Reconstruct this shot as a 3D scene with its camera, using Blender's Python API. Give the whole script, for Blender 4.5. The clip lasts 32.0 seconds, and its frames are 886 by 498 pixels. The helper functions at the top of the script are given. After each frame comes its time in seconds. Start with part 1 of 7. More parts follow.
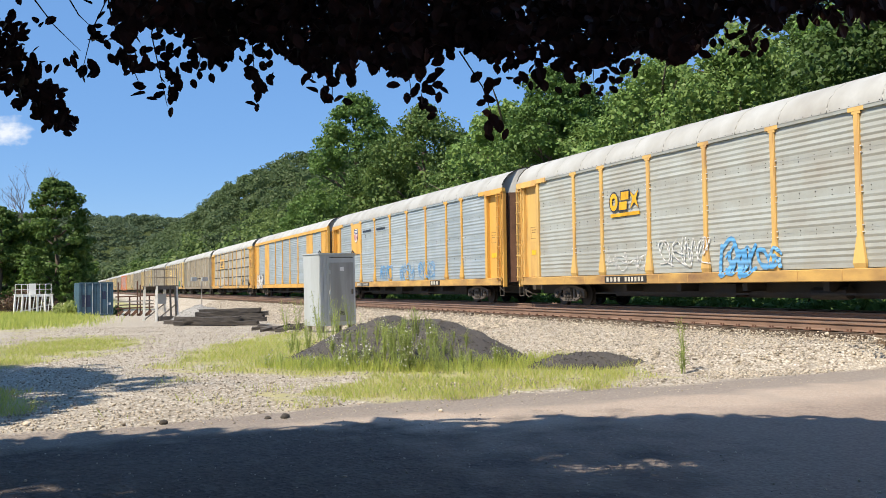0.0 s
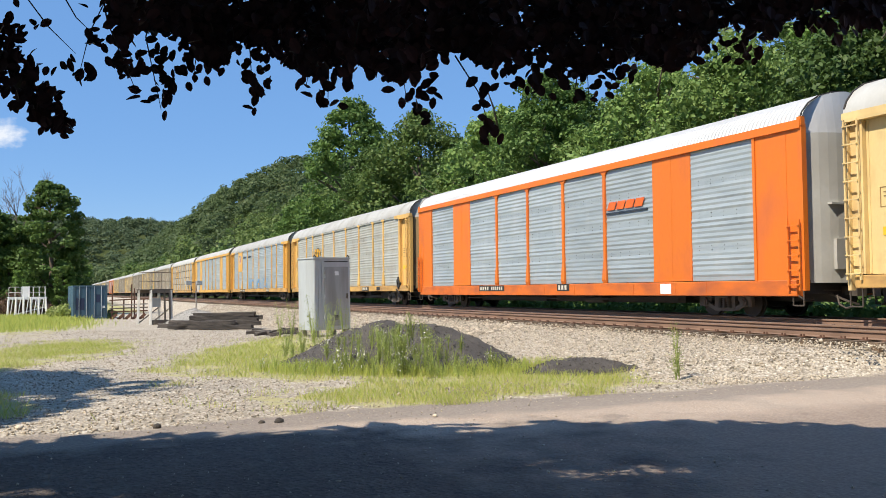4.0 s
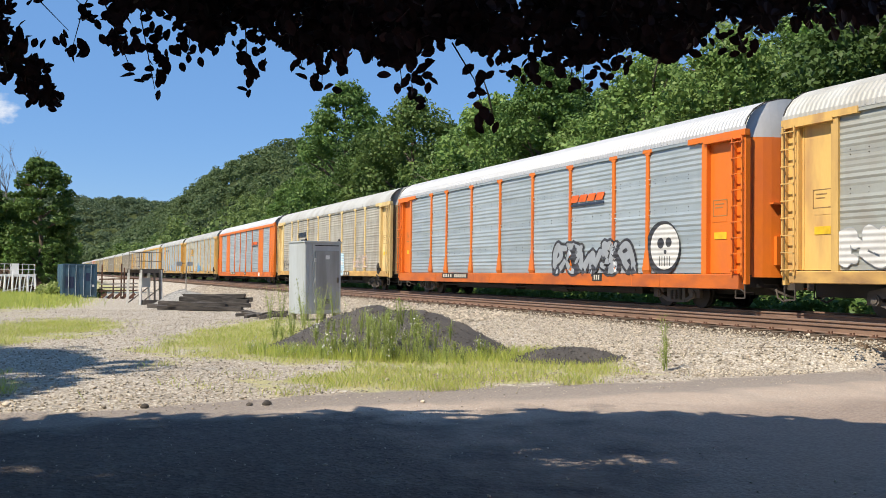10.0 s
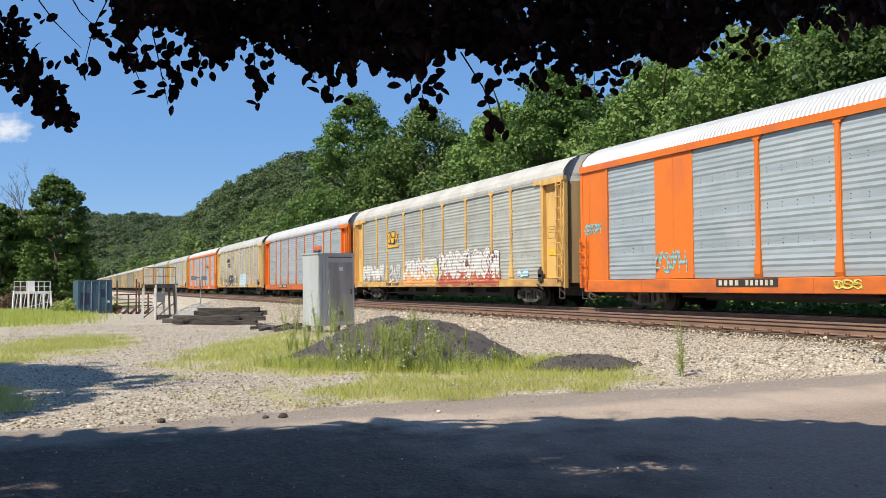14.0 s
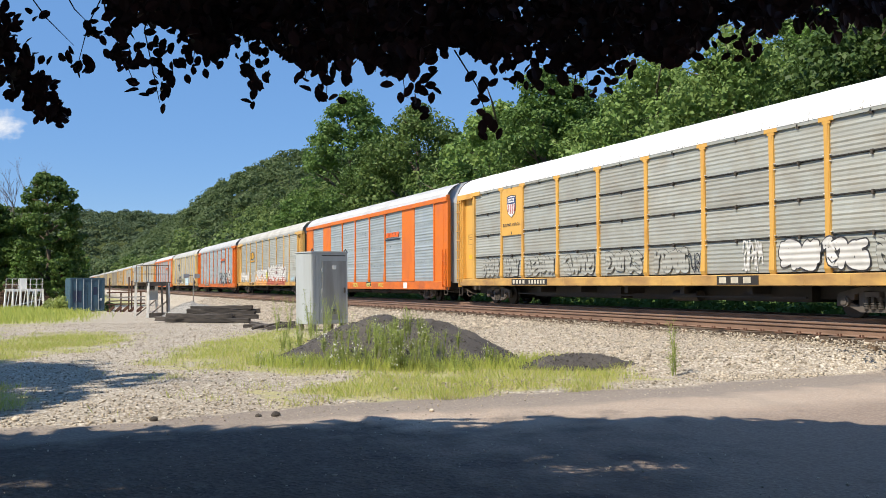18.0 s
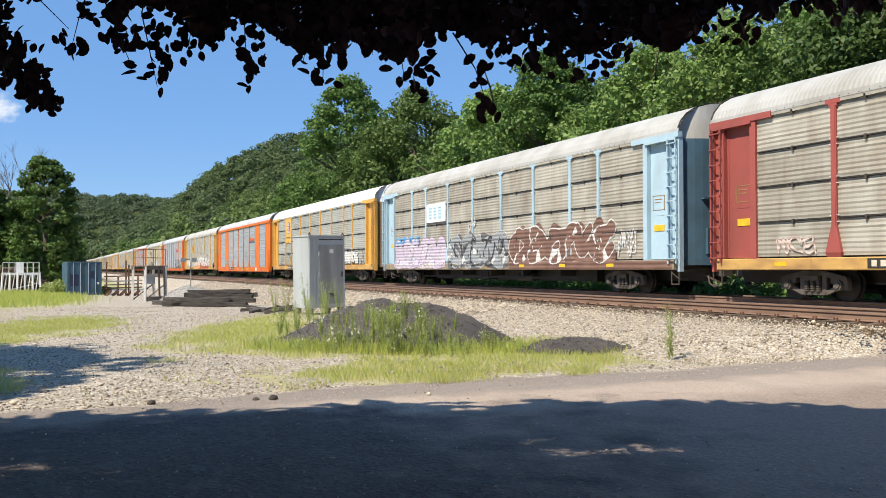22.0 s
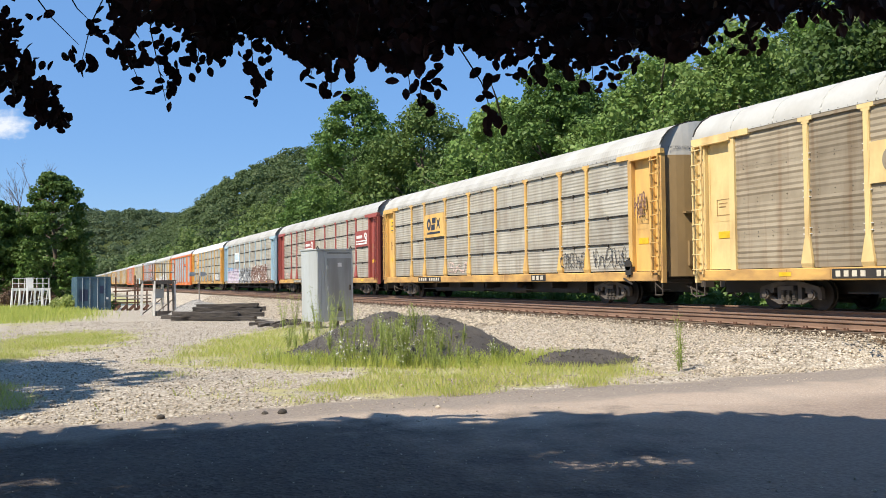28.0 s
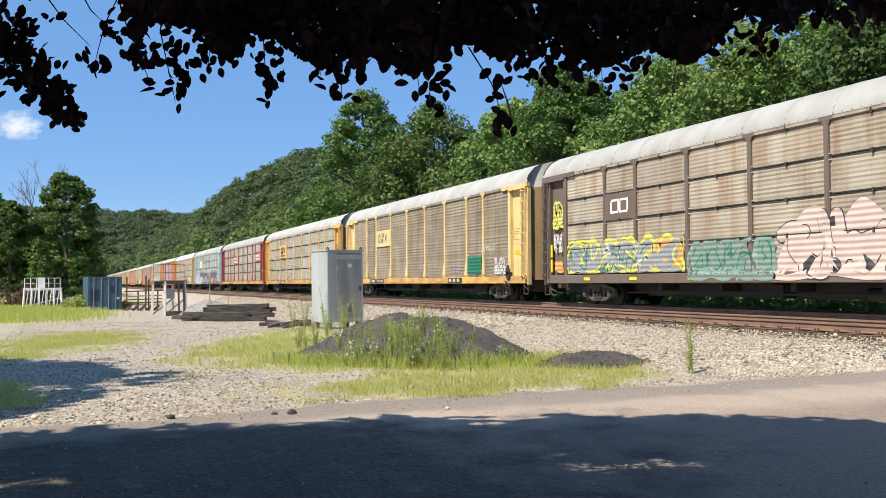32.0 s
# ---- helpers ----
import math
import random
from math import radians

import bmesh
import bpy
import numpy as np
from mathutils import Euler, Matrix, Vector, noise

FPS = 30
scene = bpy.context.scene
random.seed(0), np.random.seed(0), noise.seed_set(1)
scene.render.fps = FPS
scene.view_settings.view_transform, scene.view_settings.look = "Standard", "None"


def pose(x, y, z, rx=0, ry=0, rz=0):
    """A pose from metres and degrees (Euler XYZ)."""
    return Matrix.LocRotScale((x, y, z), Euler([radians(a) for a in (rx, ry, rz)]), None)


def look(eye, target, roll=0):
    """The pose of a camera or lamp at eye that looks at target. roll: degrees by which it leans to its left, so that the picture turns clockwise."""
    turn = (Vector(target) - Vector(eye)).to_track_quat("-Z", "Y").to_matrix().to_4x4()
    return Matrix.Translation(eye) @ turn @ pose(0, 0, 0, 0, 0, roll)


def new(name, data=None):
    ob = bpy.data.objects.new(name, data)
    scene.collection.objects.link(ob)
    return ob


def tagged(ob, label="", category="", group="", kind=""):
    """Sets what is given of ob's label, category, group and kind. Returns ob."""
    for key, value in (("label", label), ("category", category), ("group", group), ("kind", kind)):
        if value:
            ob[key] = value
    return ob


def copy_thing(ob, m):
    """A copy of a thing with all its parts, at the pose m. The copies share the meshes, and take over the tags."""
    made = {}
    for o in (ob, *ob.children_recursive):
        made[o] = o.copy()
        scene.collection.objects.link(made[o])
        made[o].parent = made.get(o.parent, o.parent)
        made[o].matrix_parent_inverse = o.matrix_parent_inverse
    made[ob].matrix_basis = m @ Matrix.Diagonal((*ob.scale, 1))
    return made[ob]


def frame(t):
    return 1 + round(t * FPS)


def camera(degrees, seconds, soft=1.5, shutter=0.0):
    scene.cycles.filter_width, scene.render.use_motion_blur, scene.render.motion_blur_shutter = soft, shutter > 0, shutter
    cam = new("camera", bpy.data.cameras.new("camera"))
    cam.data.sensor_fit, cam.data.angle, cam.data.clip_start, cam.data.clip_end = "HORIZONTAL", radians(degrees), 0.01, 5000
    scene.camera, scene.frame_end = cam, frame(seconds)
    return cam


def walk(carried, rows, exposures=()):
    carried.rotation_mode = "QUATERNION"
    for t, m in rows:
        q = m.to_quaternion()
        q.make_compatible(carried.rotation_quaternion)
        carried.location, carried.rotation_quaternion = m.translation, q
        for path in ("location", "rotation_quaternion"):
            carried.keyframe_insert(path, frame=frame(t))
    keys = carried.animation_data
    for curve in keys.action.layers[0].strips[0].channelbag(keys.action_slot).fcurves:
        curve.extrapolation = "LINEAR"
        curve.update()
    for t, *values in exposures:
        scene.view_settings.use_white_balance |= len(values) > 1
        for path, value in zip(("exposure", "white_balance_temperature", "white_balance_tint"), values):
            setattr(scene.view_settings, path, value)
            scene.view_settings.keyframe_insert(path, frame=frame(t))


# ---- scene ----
cam = camera(52.21, 32.0, soft=0.75)
EYE = Vector((0.0, 0.0, 0.85))


def aim(yaw, pitch, roll):
    """The hand-held camera, turned yaw degrees from the track's direction."""
    a, b = radians(yaw), radians(pitch)
    return look(EYE, EYE + Vector((-math.cos(a) * math.cos(b), math.sin(a) * math.cos(b), math.sin(b))), roll)


walk(cam, [
    (0.0, aim(22.798, 2.286, -0.793)), (0.5, aim(22.833, 2.200, -0.685)), (1.0, aim(22.875, 2.114, -0.647)),
    (1.5, aim(22.874, 2.130, -0.601)), (2.0, aim(22.911, 2.261, -0.546)), (2.5, aim(22.928, 2.437, -0.548)),
    (3.0, aim(22.945, 2.590, -0.616)), (3.5, aim(23.054, 2.582, -0.570)), (5.5, aim(23.139, 2.742, -0.366)),
    (6.0, aim(22.964, 2.844, -0.213)), (6.5, aim(22.947, 2.797, 0.083)), (7.0, aim(22.806, 2.528, 0.156)),
    (7.5, aim(23.000, 2.375, 0.339)), (8.0, aim(23.319, 2.091, 0.610)), (8.5, aim(23.468, 2.019, 0.691)),
    (9.0, aim(23.382, 2.006, 0.595)), (9.5, aim(23.537, 1.842, 0.819)), (10.0, aim(23.654, 1.745, 0.789)),
    (10.5, aim(23.250, 1.563, 0.330)), (11.0, aim(22.851, 1.454, -0.018)), (11.5, aim(22.824, 1.403, -0.118)),
    (12.0, aim(22.976, 1.558, -0.353)), (12.5, aim(22.865, 1.782, -0.346)), (13.0, aim(22.827, 1.976, -0.284)),
    (13.5, aim(22.870, 2.197, -0.270)), (14.0, aim(22.840, 2.342, -0.281)), (14.5, aim(22.836, 2.339, -0.219)),
    (16.5, aim(23.054, 1.805, -0.285)), (17.0, aim(23.107, 1.843, -0.328)), (17.5, aim(23.172, 2.090, -0.237)),
    (18.0, aim(23.252, 2.266, -0.106)), (18.5, aim(23.258, 2.204, -0.014)), (19.0, aim(23.317, 2.212, -0.037)),
    (19.5, aim(23.347, 2.062, -0.081)), (20.0, aim(23.360, 1.755, 0.079)), (20.5, aim(23.141, 1.640, 0.069)),
    (21.0, aim(22.994, 1.439, -0.046)), (21.5, aim(23.336, 1.235, -0.120)), (22.0, aim(23.427, 1.249, -0.081)),
    (22.5, aim(23.146, 1.379, -0.231)), (23.0, aim(23.121, 1.573, -0.313)), (23.5, aim(23.057, 1.738, -0.315)),
    (24.0, aim(23.022, 1.869, -0.238)), (24.5, aim(22.973, 1.896, -0.308)), (25.0, aim(23.030, 1.838, -0.294)),
    (25.5, aim(22.888, 1.686, -0.380)), (27.5, aim(22.760, 2.032, -0.507)), (28.0, aim(22.924, 2.053, -0.469)),
    (28.5, aim(23.021, 2.082, -0.525)), (29.0, aim(23.127, 2.149, -0.581)), (29.5, aim(23.097, 2.342, -0.550)),
    (30.0, aim(23.111, 2.612, -0.422)), (30.5, aim(23.147, 2.581, -0.411)), (31.0, aim(22.984, 2.352, -0.450)),
    (31.5, aim(22.552, 2.273, -0.428)), (32.0, aim(22.296, 2.135, -0.270)),
], [(0, 0.51), (1, 0.55), (2, 0.49), (3, 0.44), (6, 0.54), (7, 0.46), (8, 0.48), (9, 0.48), (10, 0.41), (11, 0.41), (12, 0.48), (13, 0.45), (14, 0.37), (17, 0.41),
    (18, 0.39), (19, 0.41), (20, 0.41), (21, 0.48), (22, 0.51), (23, 0.50), (24, 0.59), (25, 0.60), (28, 0.52), (29, 0.50), (30, 0.52), (31, 0.48), (32, 0.51)])

# ---- world, sun ----
SUN = Vector((0.292 * 0.62, -0.956 * 0.62, 0.785)).normalized()
world = bpy.data.worlds.new("world")
scene.world = world
world.use_nodes = True
wn = world.node_tree
sky = wn.nodes.new("ShaderNodeTexSky")
sky.sky_type = "NISHITA"
sky.sun_disc = False
sky.sun_elevation = math.asin(SUN.z)
sky.sun_rotation = math.atan2(SUN.x, SUN.y)
sky.altitude = 2500
sky.air_density, sky.dust_density, sky.ozone_density = 1.15, 0.0, 1.0
deep = wn.nodes.new("ShaderNodeHueSaturation")
deep.inputs["Hue"].default_value = 0.507
deep.inputs["Saturation"].default_value = 1.3
wn.links.new(sky.outputs[0], deep.inputs["Color"])
even = wn.nodes.new("ShaderNodeMix")
even.data_type = "RGBA"
even.inputs["Factor"].default_value = 0.65
even.inputs["B"].default_value = (1.58, 3.25, 6.35, 1)
wn.links.new(deep.outputs[0], even.inputs["A"])
wn.links.new(even.outputs["Result"], wn.nodes["Background"].inputs[0])
wn.nodes["Background"].inputs[1].default_value = 0.098
lamp = bpy.data.lights.new("sun", "SUN")
lamp.energy, lamp.angle, lamp.color = 5.0, radians(0.55), (1.0, 0.905, 0.765)
sun = new("sun", lamp)
sun.matrix_world = look(SUN * 60, (0, 0, 0))

# ---- materials ----


def material(name, color, rough=0.7, metal=0.0, dark=None, scale=3.0, amount=0.5, bump=0.0, bump_scale=40.0,
             stretch=(1, 1, 1), fine=None, vary=0.0, island=0.0, spec=0.5, detail=6.0, streak=None):
    """A principled material: a base colour, stains of a second colour at a large scale, grain at a fine one, and relief."""
    m = bpy.data.materials.new(name)
    m.use_nodes = True
    nt = m.node_tree
    b = nt.nodes["Principled BSDF"]
    b.inputs["Roughness"].default_value, b.inputs["Metallic"].default_value = rough, metal
    b.inputs["Specular IOR Level"].default_value = spec
    co = nt.nodes.new("ShaderNodeTexCoord")
    mp = nt.nodes.new("ShaderNodeMapping")
    mp.inputs["Scale"].default_value = stretch
    nt.links.new(co.outputs["Object"], mp.inputs[0])
    if vary:
        # no two pieces on one mesh carry the same stains
        own = nt.nodes.new("ShaderNodeObjectInfo").outputs["Random"]
        away = nt.nodes.new("ShaderNodeVectorMath")
        away.operation = "MULTIPLY"
        away.inputs[1].default_value = (61, 37, 83)
        nt.links.new(own, away.inputs[0])
        nt.links.new(away.outputs[0], mp.inputs["Location"])

    def tex(s, d=6.0):
        n = nt.nodes.new("ShaderNodeTexNoise")
        n.inputs["Scale"].default_value, n.inputs["Detail"].default_value = s, d
        nt.links.new(mp.outputs[0], n.inputs["Vector"])
        return n.outputs["Fac"]

    def ramp(src, lo, hi):
        r = nt.nodes.new("ShaderNodeMapRange")
        r.inputs["From Min"].default_value, r.inputs["From Max"].default_value = lo, hi
        nt.links.new(src, r.inputs["Value"])
        return r.outputs[0]

    def mix(f, a, c, mode="MIX"):
        x = nt.nodes.new("ShaderNodeMix")
        x.data_type, x.blend_type = "RGBA", mode
        for sock, val in ((x.inputs["Factor"], f), (x.inputs["A"], a), (x.inputs["B"], c)):
            if isinstance(val, (int, float)):
                sock.default_value = val
            elif isinstance(val, (tuple, list)):
                sock.default_value = (*val, 1)
            else:
                nt.links.new(val, sock)
        return x.outputs["Result"]

    dark = dark or tuple(c * 0.6 for c in color)
    f = ramp(tex(scale, detail), 0.62 - 0.3 * amount, 0.75)
    col = mix(f, tuple(color), tuple(dark))
    g = ramp(tex(scale * 14), 0.3, 0.7)
    fine = fine or tuple(c * 0.78 for c in color)
    fm = nt.nodes.new("ShaderNodeMath")
    fm.operation = "MULTIPLY"
    fm.inputs[1].default_value = 0.55
    nt.links.new(g, fm.inputs[0])
    col = mix(fm.outputs[0], col, mix(0.5, col, tuple(fine)))
    if streak:
        # rust or dirt run down from the upper edge
        sm = nt.nodes.new("ShaderNodeMapping")
        sm.inputs["Scale"].default_value = (2.6, 1, 0.2)
        nt.links.new(mp.outputs[0], sm.inputs[0])
        sn = nt.nodes.new("ShaderNodeTexNoise")
        sn.inputs["Scale"].default_value, sn.inputs["Detail"].default_value = 1.0, 7
        nt.links.new(sm.outputs[0], sn.inputs["Vector"])
        sf = nt.nodes.new("ShaderNodeMapRange")
        for key, val in (("From Min", 0.52), ("From Max", 0.72), ("To Max", streak[1])):
            sf.inputs[key].default_value = val
        nt.links.new(sn.outputs["Fac"], sf.inputs["Value"])
        col = mix(sf.outputs[0], col, tuple(streak[0]))
    if vary or island:
        if vary:
            o = nt.nodes.new("ShaderNodeObjectInfo").outputs["Random"]
        else:
            o = nt.nodes.new("ShaderNodeNewGeometry").outputs["Random Per Island"]
        h = nt.nodes.new("ShaderNodeHueSaturation")
        k = vary or island
        r = nt.nodes.new("ShaderNodeMapRange")
        r.inputs["To Min"].default_value, r.inputs["To Max"].default_value = 1 - k, 1 + k
        nt.links.new(o, r.inputs["Value"])
        nt.links.new(r.outputs[0], h.inputs["Value"])
        nt.links.new(col, h.inputs["Color"])
        col = h.outputs[0]
    nt.links.new(col, b.inputs["Base Color"])
    if bump:
        bp = nt.nodes.new("ShaderNodeBump")
        bp.inputs["Strength"].default_value, bp.inputs["Distance"].default_value = bump, 0.02
        nt.links.new(tex(bump_scale), bp.inputs["Height"])
        nt.links.new(bp.outputs[0], b.inputs["Normal"])
    return m


def leaf_material(name, a, b_, translucent=0.3, vary=0.35, rough=0.55):
    """Leaves: two greens by island, some light through them."""
    m = bpy.data.materials.new(name)
    m.use_nodes = True
    nt = m.node_tree
    b = nt.nodes["Principled BSDF"]
    b.inputs["Roughness"].default_value = rough
    b.inputs["Specular IOR Level"].default_value = 0.25
    geo = nt.nodes.new("ShaderNodeNewGeometry")
    info = nt.nodes.new("ShaderNodeObjectInfo")
    x = nt.nodes.new("ShaderNodeMix")
    x.data_type = "RGBA"
    x.inputs["A"].default_value, x.inputs["B"].default_value = (*a, 1), (*b_, 1)
    nt.links.new(geo.outputs["Random Per Island"], x.inputs["Factor"])
    h = nt.nodes.new("ShaderNodeHueSaturation")
    r = nt.nodes.new("ShaderNodeMapRange")
    r.inputs["To Min"].default_value, r.inputs["To Max"].default_value = 1 - vary, 1 + vary
    nt.links.new(info.outputs["Random"], r.inputs["Value"])
    nt.links.new(r.outputs[0], h.inputs["Value"])
    nt.links.new(x.outputs["Result"], h.inputs["Color"])
    nt.links.new(h.outputs[0], b.inputs["Base Color"])
    tr = nt.nodes.new("ShaderNodeBsdfTranslucent")
    nt.links.new(h.outputs[0], tr.inputs[0])
    mx = nt.nodes.new("ShaderNodeMixShader")
    mx.inputs[0].default_value = translucent
    out = nt.nodes["Material Output"]
    nt.links.new(b.outputs[0], mx.inputs[1])
    nt.links.new(tr.outputs[0], mx.inputs[2])
    nt.links.new(mx.outputs[0], out.inputs["Surface"])
    return m


M = {}
M["galv"] = material("galvanised", (0.435, 0.45, 0.405), 0.55, 0.25, (0.37, 0.345, 0.285), 1.3, 0.75, stretch=(0.9, 1, 0.8), vary=0.09, streak=((0.33, 0.29, 0.22), 0.18))
M["galv_blue"] = material("galvanised_blue", (0.41, 0.465, 0.48), 0.5, 0.3, (0.32, 0.37, 0.385), 1.3, 0.7, stretch=(0.5, 1, 2.2), vary=0.07, streak=((0.50, 0.53, 0.53), 0.4))
M["galv_tan"] = material("galvanised_dirty", (0.44, 0.42, 0.355), 0.65, 0.15, (0.27, 0.23, 0.17), 1.0, 0.85, stretch=(1.5, 1, 0.6), vary=0.11, streak=((0.24, 0.195, 0.14), 0.35))
M["galv_brown"] = material("galvanised_rusty", (0.33, 0.28, 0.20), 0.75, 0.1, (0.20, 0.16, 0.105), 1.0, 0.8, stretch=(1.4, 1, 0.7), vary=0.12, streak=((0.185, 0.115, 0.06), 0.65))
M["galv_wash"] = material("galvanised_rust_washed", (0.43, 0.385, 0.30), 0.75, 0.1, (0.29, 0.215, 0.15), 0.9, 0.8, stretch=(1.2, 1, 0.6), vary=0.12, streak=((0.27, 0.14, 0.08), 0.6))
M["yellow"] = material("yellow_paint", (0.68, 0.43, 0.13), 0.6, 0, (0.42, 0.24, 0.10), 1.4, 0.6, stretch=(1.6, 1, 0.4), vary=0.08)
M["sill_y"] = material("dirty_yellow_sill", (0.66, 0.40, 0.115), 0.7, 0, (0.24, 0.13, 0.065), 1.5, 1.0, stretch=(0.7, 1, 1.6), vary=0.12)
M["sill_o"] = material("dirty_orange_sill", (0.64, 0.15, 0.017), 0.6, 0, (0.33, 0.09, 0.035), 1.5, 0.75, stretch=(0.7, 1, 1.6), vary=0.1)
M["truckm"] = material("dusty_truck_casting", (0.11, 0.094, 0.08), 0.85, 0.0, (0.06, 0.05, 0.04), 3.0, 0.7, bump=0.3)
M["yellow_up"] = material("yellow_armour_paint", (0.68, 0.385, 0.085), 0.5, 0, (0.45, 0.22, 0.05), 0.9, 0.35, stretch=(1, 1, 0.5), vary=0.06)
M["yellow_pale"] = material("yellow_faded_paint", (0.72, 0.55, 0.25), 0.6, 0, (0.50, 0.33, 0.14), 1.4, 0.55, stretch=(1, 1, 0.5), vary=0.06)
M["orange"] = material("orange_paint", (0.70, 0.17, 0.014), 0.5, 0, (0.55, 0.13, 0.04), 0.8, 0.35, stretch=(1, 1, 0.5), vary=0.05)
M["red"] = material("oxide_red_paint", (0.33, 0.075, 0.06), 0.65, 0, (0.22, 0.065, 0.05), 0.9, 0.5, stretch=(1, 1, 0.5), vary=0.06)
# the red paint again, darkened for the shade between the cars
M["red_shaded"] = material("shaded_red_end_paint", (0.14, 0.035, 0.032), 0.65, 0, (0.09, 0.03, 0.026), 0.9, 0.5, stretch=(1, 1, 0.5))
M["ltblue"] = material("pale_blue_paint", (0.40, 0.55, 0.63), 0.55, 0, (0.30, 0.38, 0.42), 0.9, 0.5, stretch=(1, 1, 0.5), vary=0.06)
M["gray"] = material("grey_paint", (0.15, 0.125, 0.105), 0.7, 0, (0.15, 0.085, 0.055), 1.4, 0.8, stretch=(1, 1, 0.5), vary=0.06)
M["endtan"] = material("end_door_brown", (0.28, 0.19, 0.085), 0.6, 0, (0.17, 0.115, 0.06), 0.8, 0.6, stretch=(1, 1, 0.4))
M["roof"] = material("roof_white", (0.46, 0.455, 0.42), 0.6, 0.1, (0.33, 0.31, 0.265), 0.6, 0.7, stretch=(1.6, 1, 1), vary=0.06)
M["roof_bright"] = material("roof_galvanised_bright", (0.53, 0.53, 0.52), 0.45, 0.25, (0.44, 0.44, 0.43), 0.6, 0.5, vary=0.04)
M["roof_white"] = material("roof_fresh_white", (0.80, 0.80, 0.785), 0.5, 0.0, (0.70, 0.69, 0.66), 0.5, 0.5, vary=0.03)
M["black"] = material("black_underframe", (0.028, 0.026, 0.024), 0.8, 0, (0.05, 0.038, 0.028), 2.0, 0.6, bump=0.2)
M["steel"] = material("cast_steel_dusty", (0.09, 0.075, 0.06), 0.75, 0.3, (0.05, 0.04, 0.035), 2.5, 0.6, bump=0.3)
M["wheelm"] = material("wheel_steel", (0.035, 0.03, 0.027), 0.7, 0.3, (0.02, 0.018, 0.016), 2.5, 0.6)
M["rail"] = material("rusty_rail", (0.235, 0.145, 0.098), 0.85, 0.0, (0.145, 0.088, 0.06), 1.5, 0.6, bump=0.3)
M["railtop"] = material("rail_head", (0.30, 0.24, 0.20), 0.45, 0.6, (0.2, 0.13, 0.1), 0.8, 0.6)
M["tie"] = material("creosoted_tie", (0.165, 0.115, 0.075), 0.9, 0, (0.06, 0.045, 0.035), 2.0, 0.6, bump=0.6, stretch=(4, 1, 4), vary=0.25)
M["tie_old"] = material("old_dark_tie", (0.10, 0.085, 0.07), 0.9, 0, (0.028, 0.024, 0.022), 2.2, 0.8, bump=0.9, stretch=(1, 6, 6), vary=0.3)
M["stone"] = material("ballast_stone", (0.43, 0.37, 0.285), 0.9, 0, (0.29, 0.24, 0.18), 8.0, 0.5, island=0.5)
M["stone_grey"] = material("grey_crushed_stone", (0.33, 0.315, 0.285), 0.9, 0, (0.20, 0.19, 0.17), 8.0, 0.5, bump=0.6, island=0.4)
M["coal"] = material("asphalt_millings", (0.062, 0.055, 0.05), 0.9, 0, (0.10, 0.088, 0.076), 3.0, 0.6, bump=1.0, bump_scale=30)
M["cab"] = material("cabinet_aluminium", (0.48, 0.51, 0.515), 0.55, 0.2, (0.40, 0.41, 0.40), 1.2, 0.7, stretch=(1.5, 1.5, 0.3), streak=((0.36, 0.36, 0.34), 0.45))
M["cabdoor"] = material("cabinet_door_grey", (0.37, 0.375, 0.365), 0.6, 0.2, (0.24, 0.24, 0.22), 1.6, 0.7, stretch=(2, 2, 0.35), streak=((0.22, 0.215, 0.20), 0.5))
M["wood_w"] = material("weathered_white_wood", (0.68, 0.66, 0.60), 0.8, 0, (0.42, 0.38, 0.32), 2.0, 0.6, bump=0.3, vary=0.1)
M["wood_d"] = material("dark_weathered_wood", (0.17, 0.14, 0.11), 0.85, 0, (0.09, 0.075, 0.06), 2.0, 0.6, bump=0.4, vary=0.2)
M["wood_g"] = material("grey_weathered_wood", (0.30, 0.27, 0.23), 0.85, 0, (0.17, 0.15, 0.12), 2.0, 0.6, bump=0.4, vary=0.15)
M["white"] = material("white_paint", (0.80, 0.79, 0.76), 0.6, 0, (0.62, 0.58, 0.52), 1.6, 0.4)
M["ctr"] = material("container_blue", (0.05, 0.105, 0.15), 0.55, 0, (0.04, 0.07, 0.09), 1.3, 0.6)
M["ctr_dark"] = material("container_navy", (0.02, 0.03, 0.07), 0.5, 0, (0.015, 0.02, 0.04), 1.3, 0.4)
M["ctr_lt"] = material("container_bars", (0.42, 0.47, 0.50), 0.5, 0.3, (0.25, 0.28, 0.30), 1.3, 0.4)
M["rust"] = material("rusted_steel", (0.15, 0.075, 0.045), 0.85, 0.2, (0.08, 0.04, 0.025), 2.0, 0.6, bump=0.3)
M["bark"] = material("bark", (0.13, 0.10, 0.075), 0.9, 0, (0.07, 0.055, 0.04), 4.0, 0.6, bump=0.8, stretch=(3, 3, 0.6))
M["twig"] = material("dark_twig", (0.05, 0.035, 0.03), 0.8, 0, (0.03, 0.02, 0.02), 4.0, 0.5)
M["dry"] = material("bare_grey_twigs", (0.13, 0.11, 0.10), 0.9, 0, (0.08, 0.07, 0.06), 4.0, 0.5)
M["leaf"] = leaf_material("leaves_green", (0.10, 0.185, 0.042), (0.18, 0.28, 0.068))
M["leaf_b"] = leaf_material("leaves_light_green", (0.13, 0.225, 0.055), (0.235, 0.325, 0.09))
M["leaf_far"] = leaf_material("leaves_far", (0.085, 0.13, 0.038), (0.145, 0.195, 0.056), 0.35)
# ridge and distant leaves turn bluer: haze mixed into their colour
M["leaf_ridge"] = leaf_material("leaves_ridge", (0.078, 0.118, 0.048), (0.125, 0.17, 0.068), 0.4)
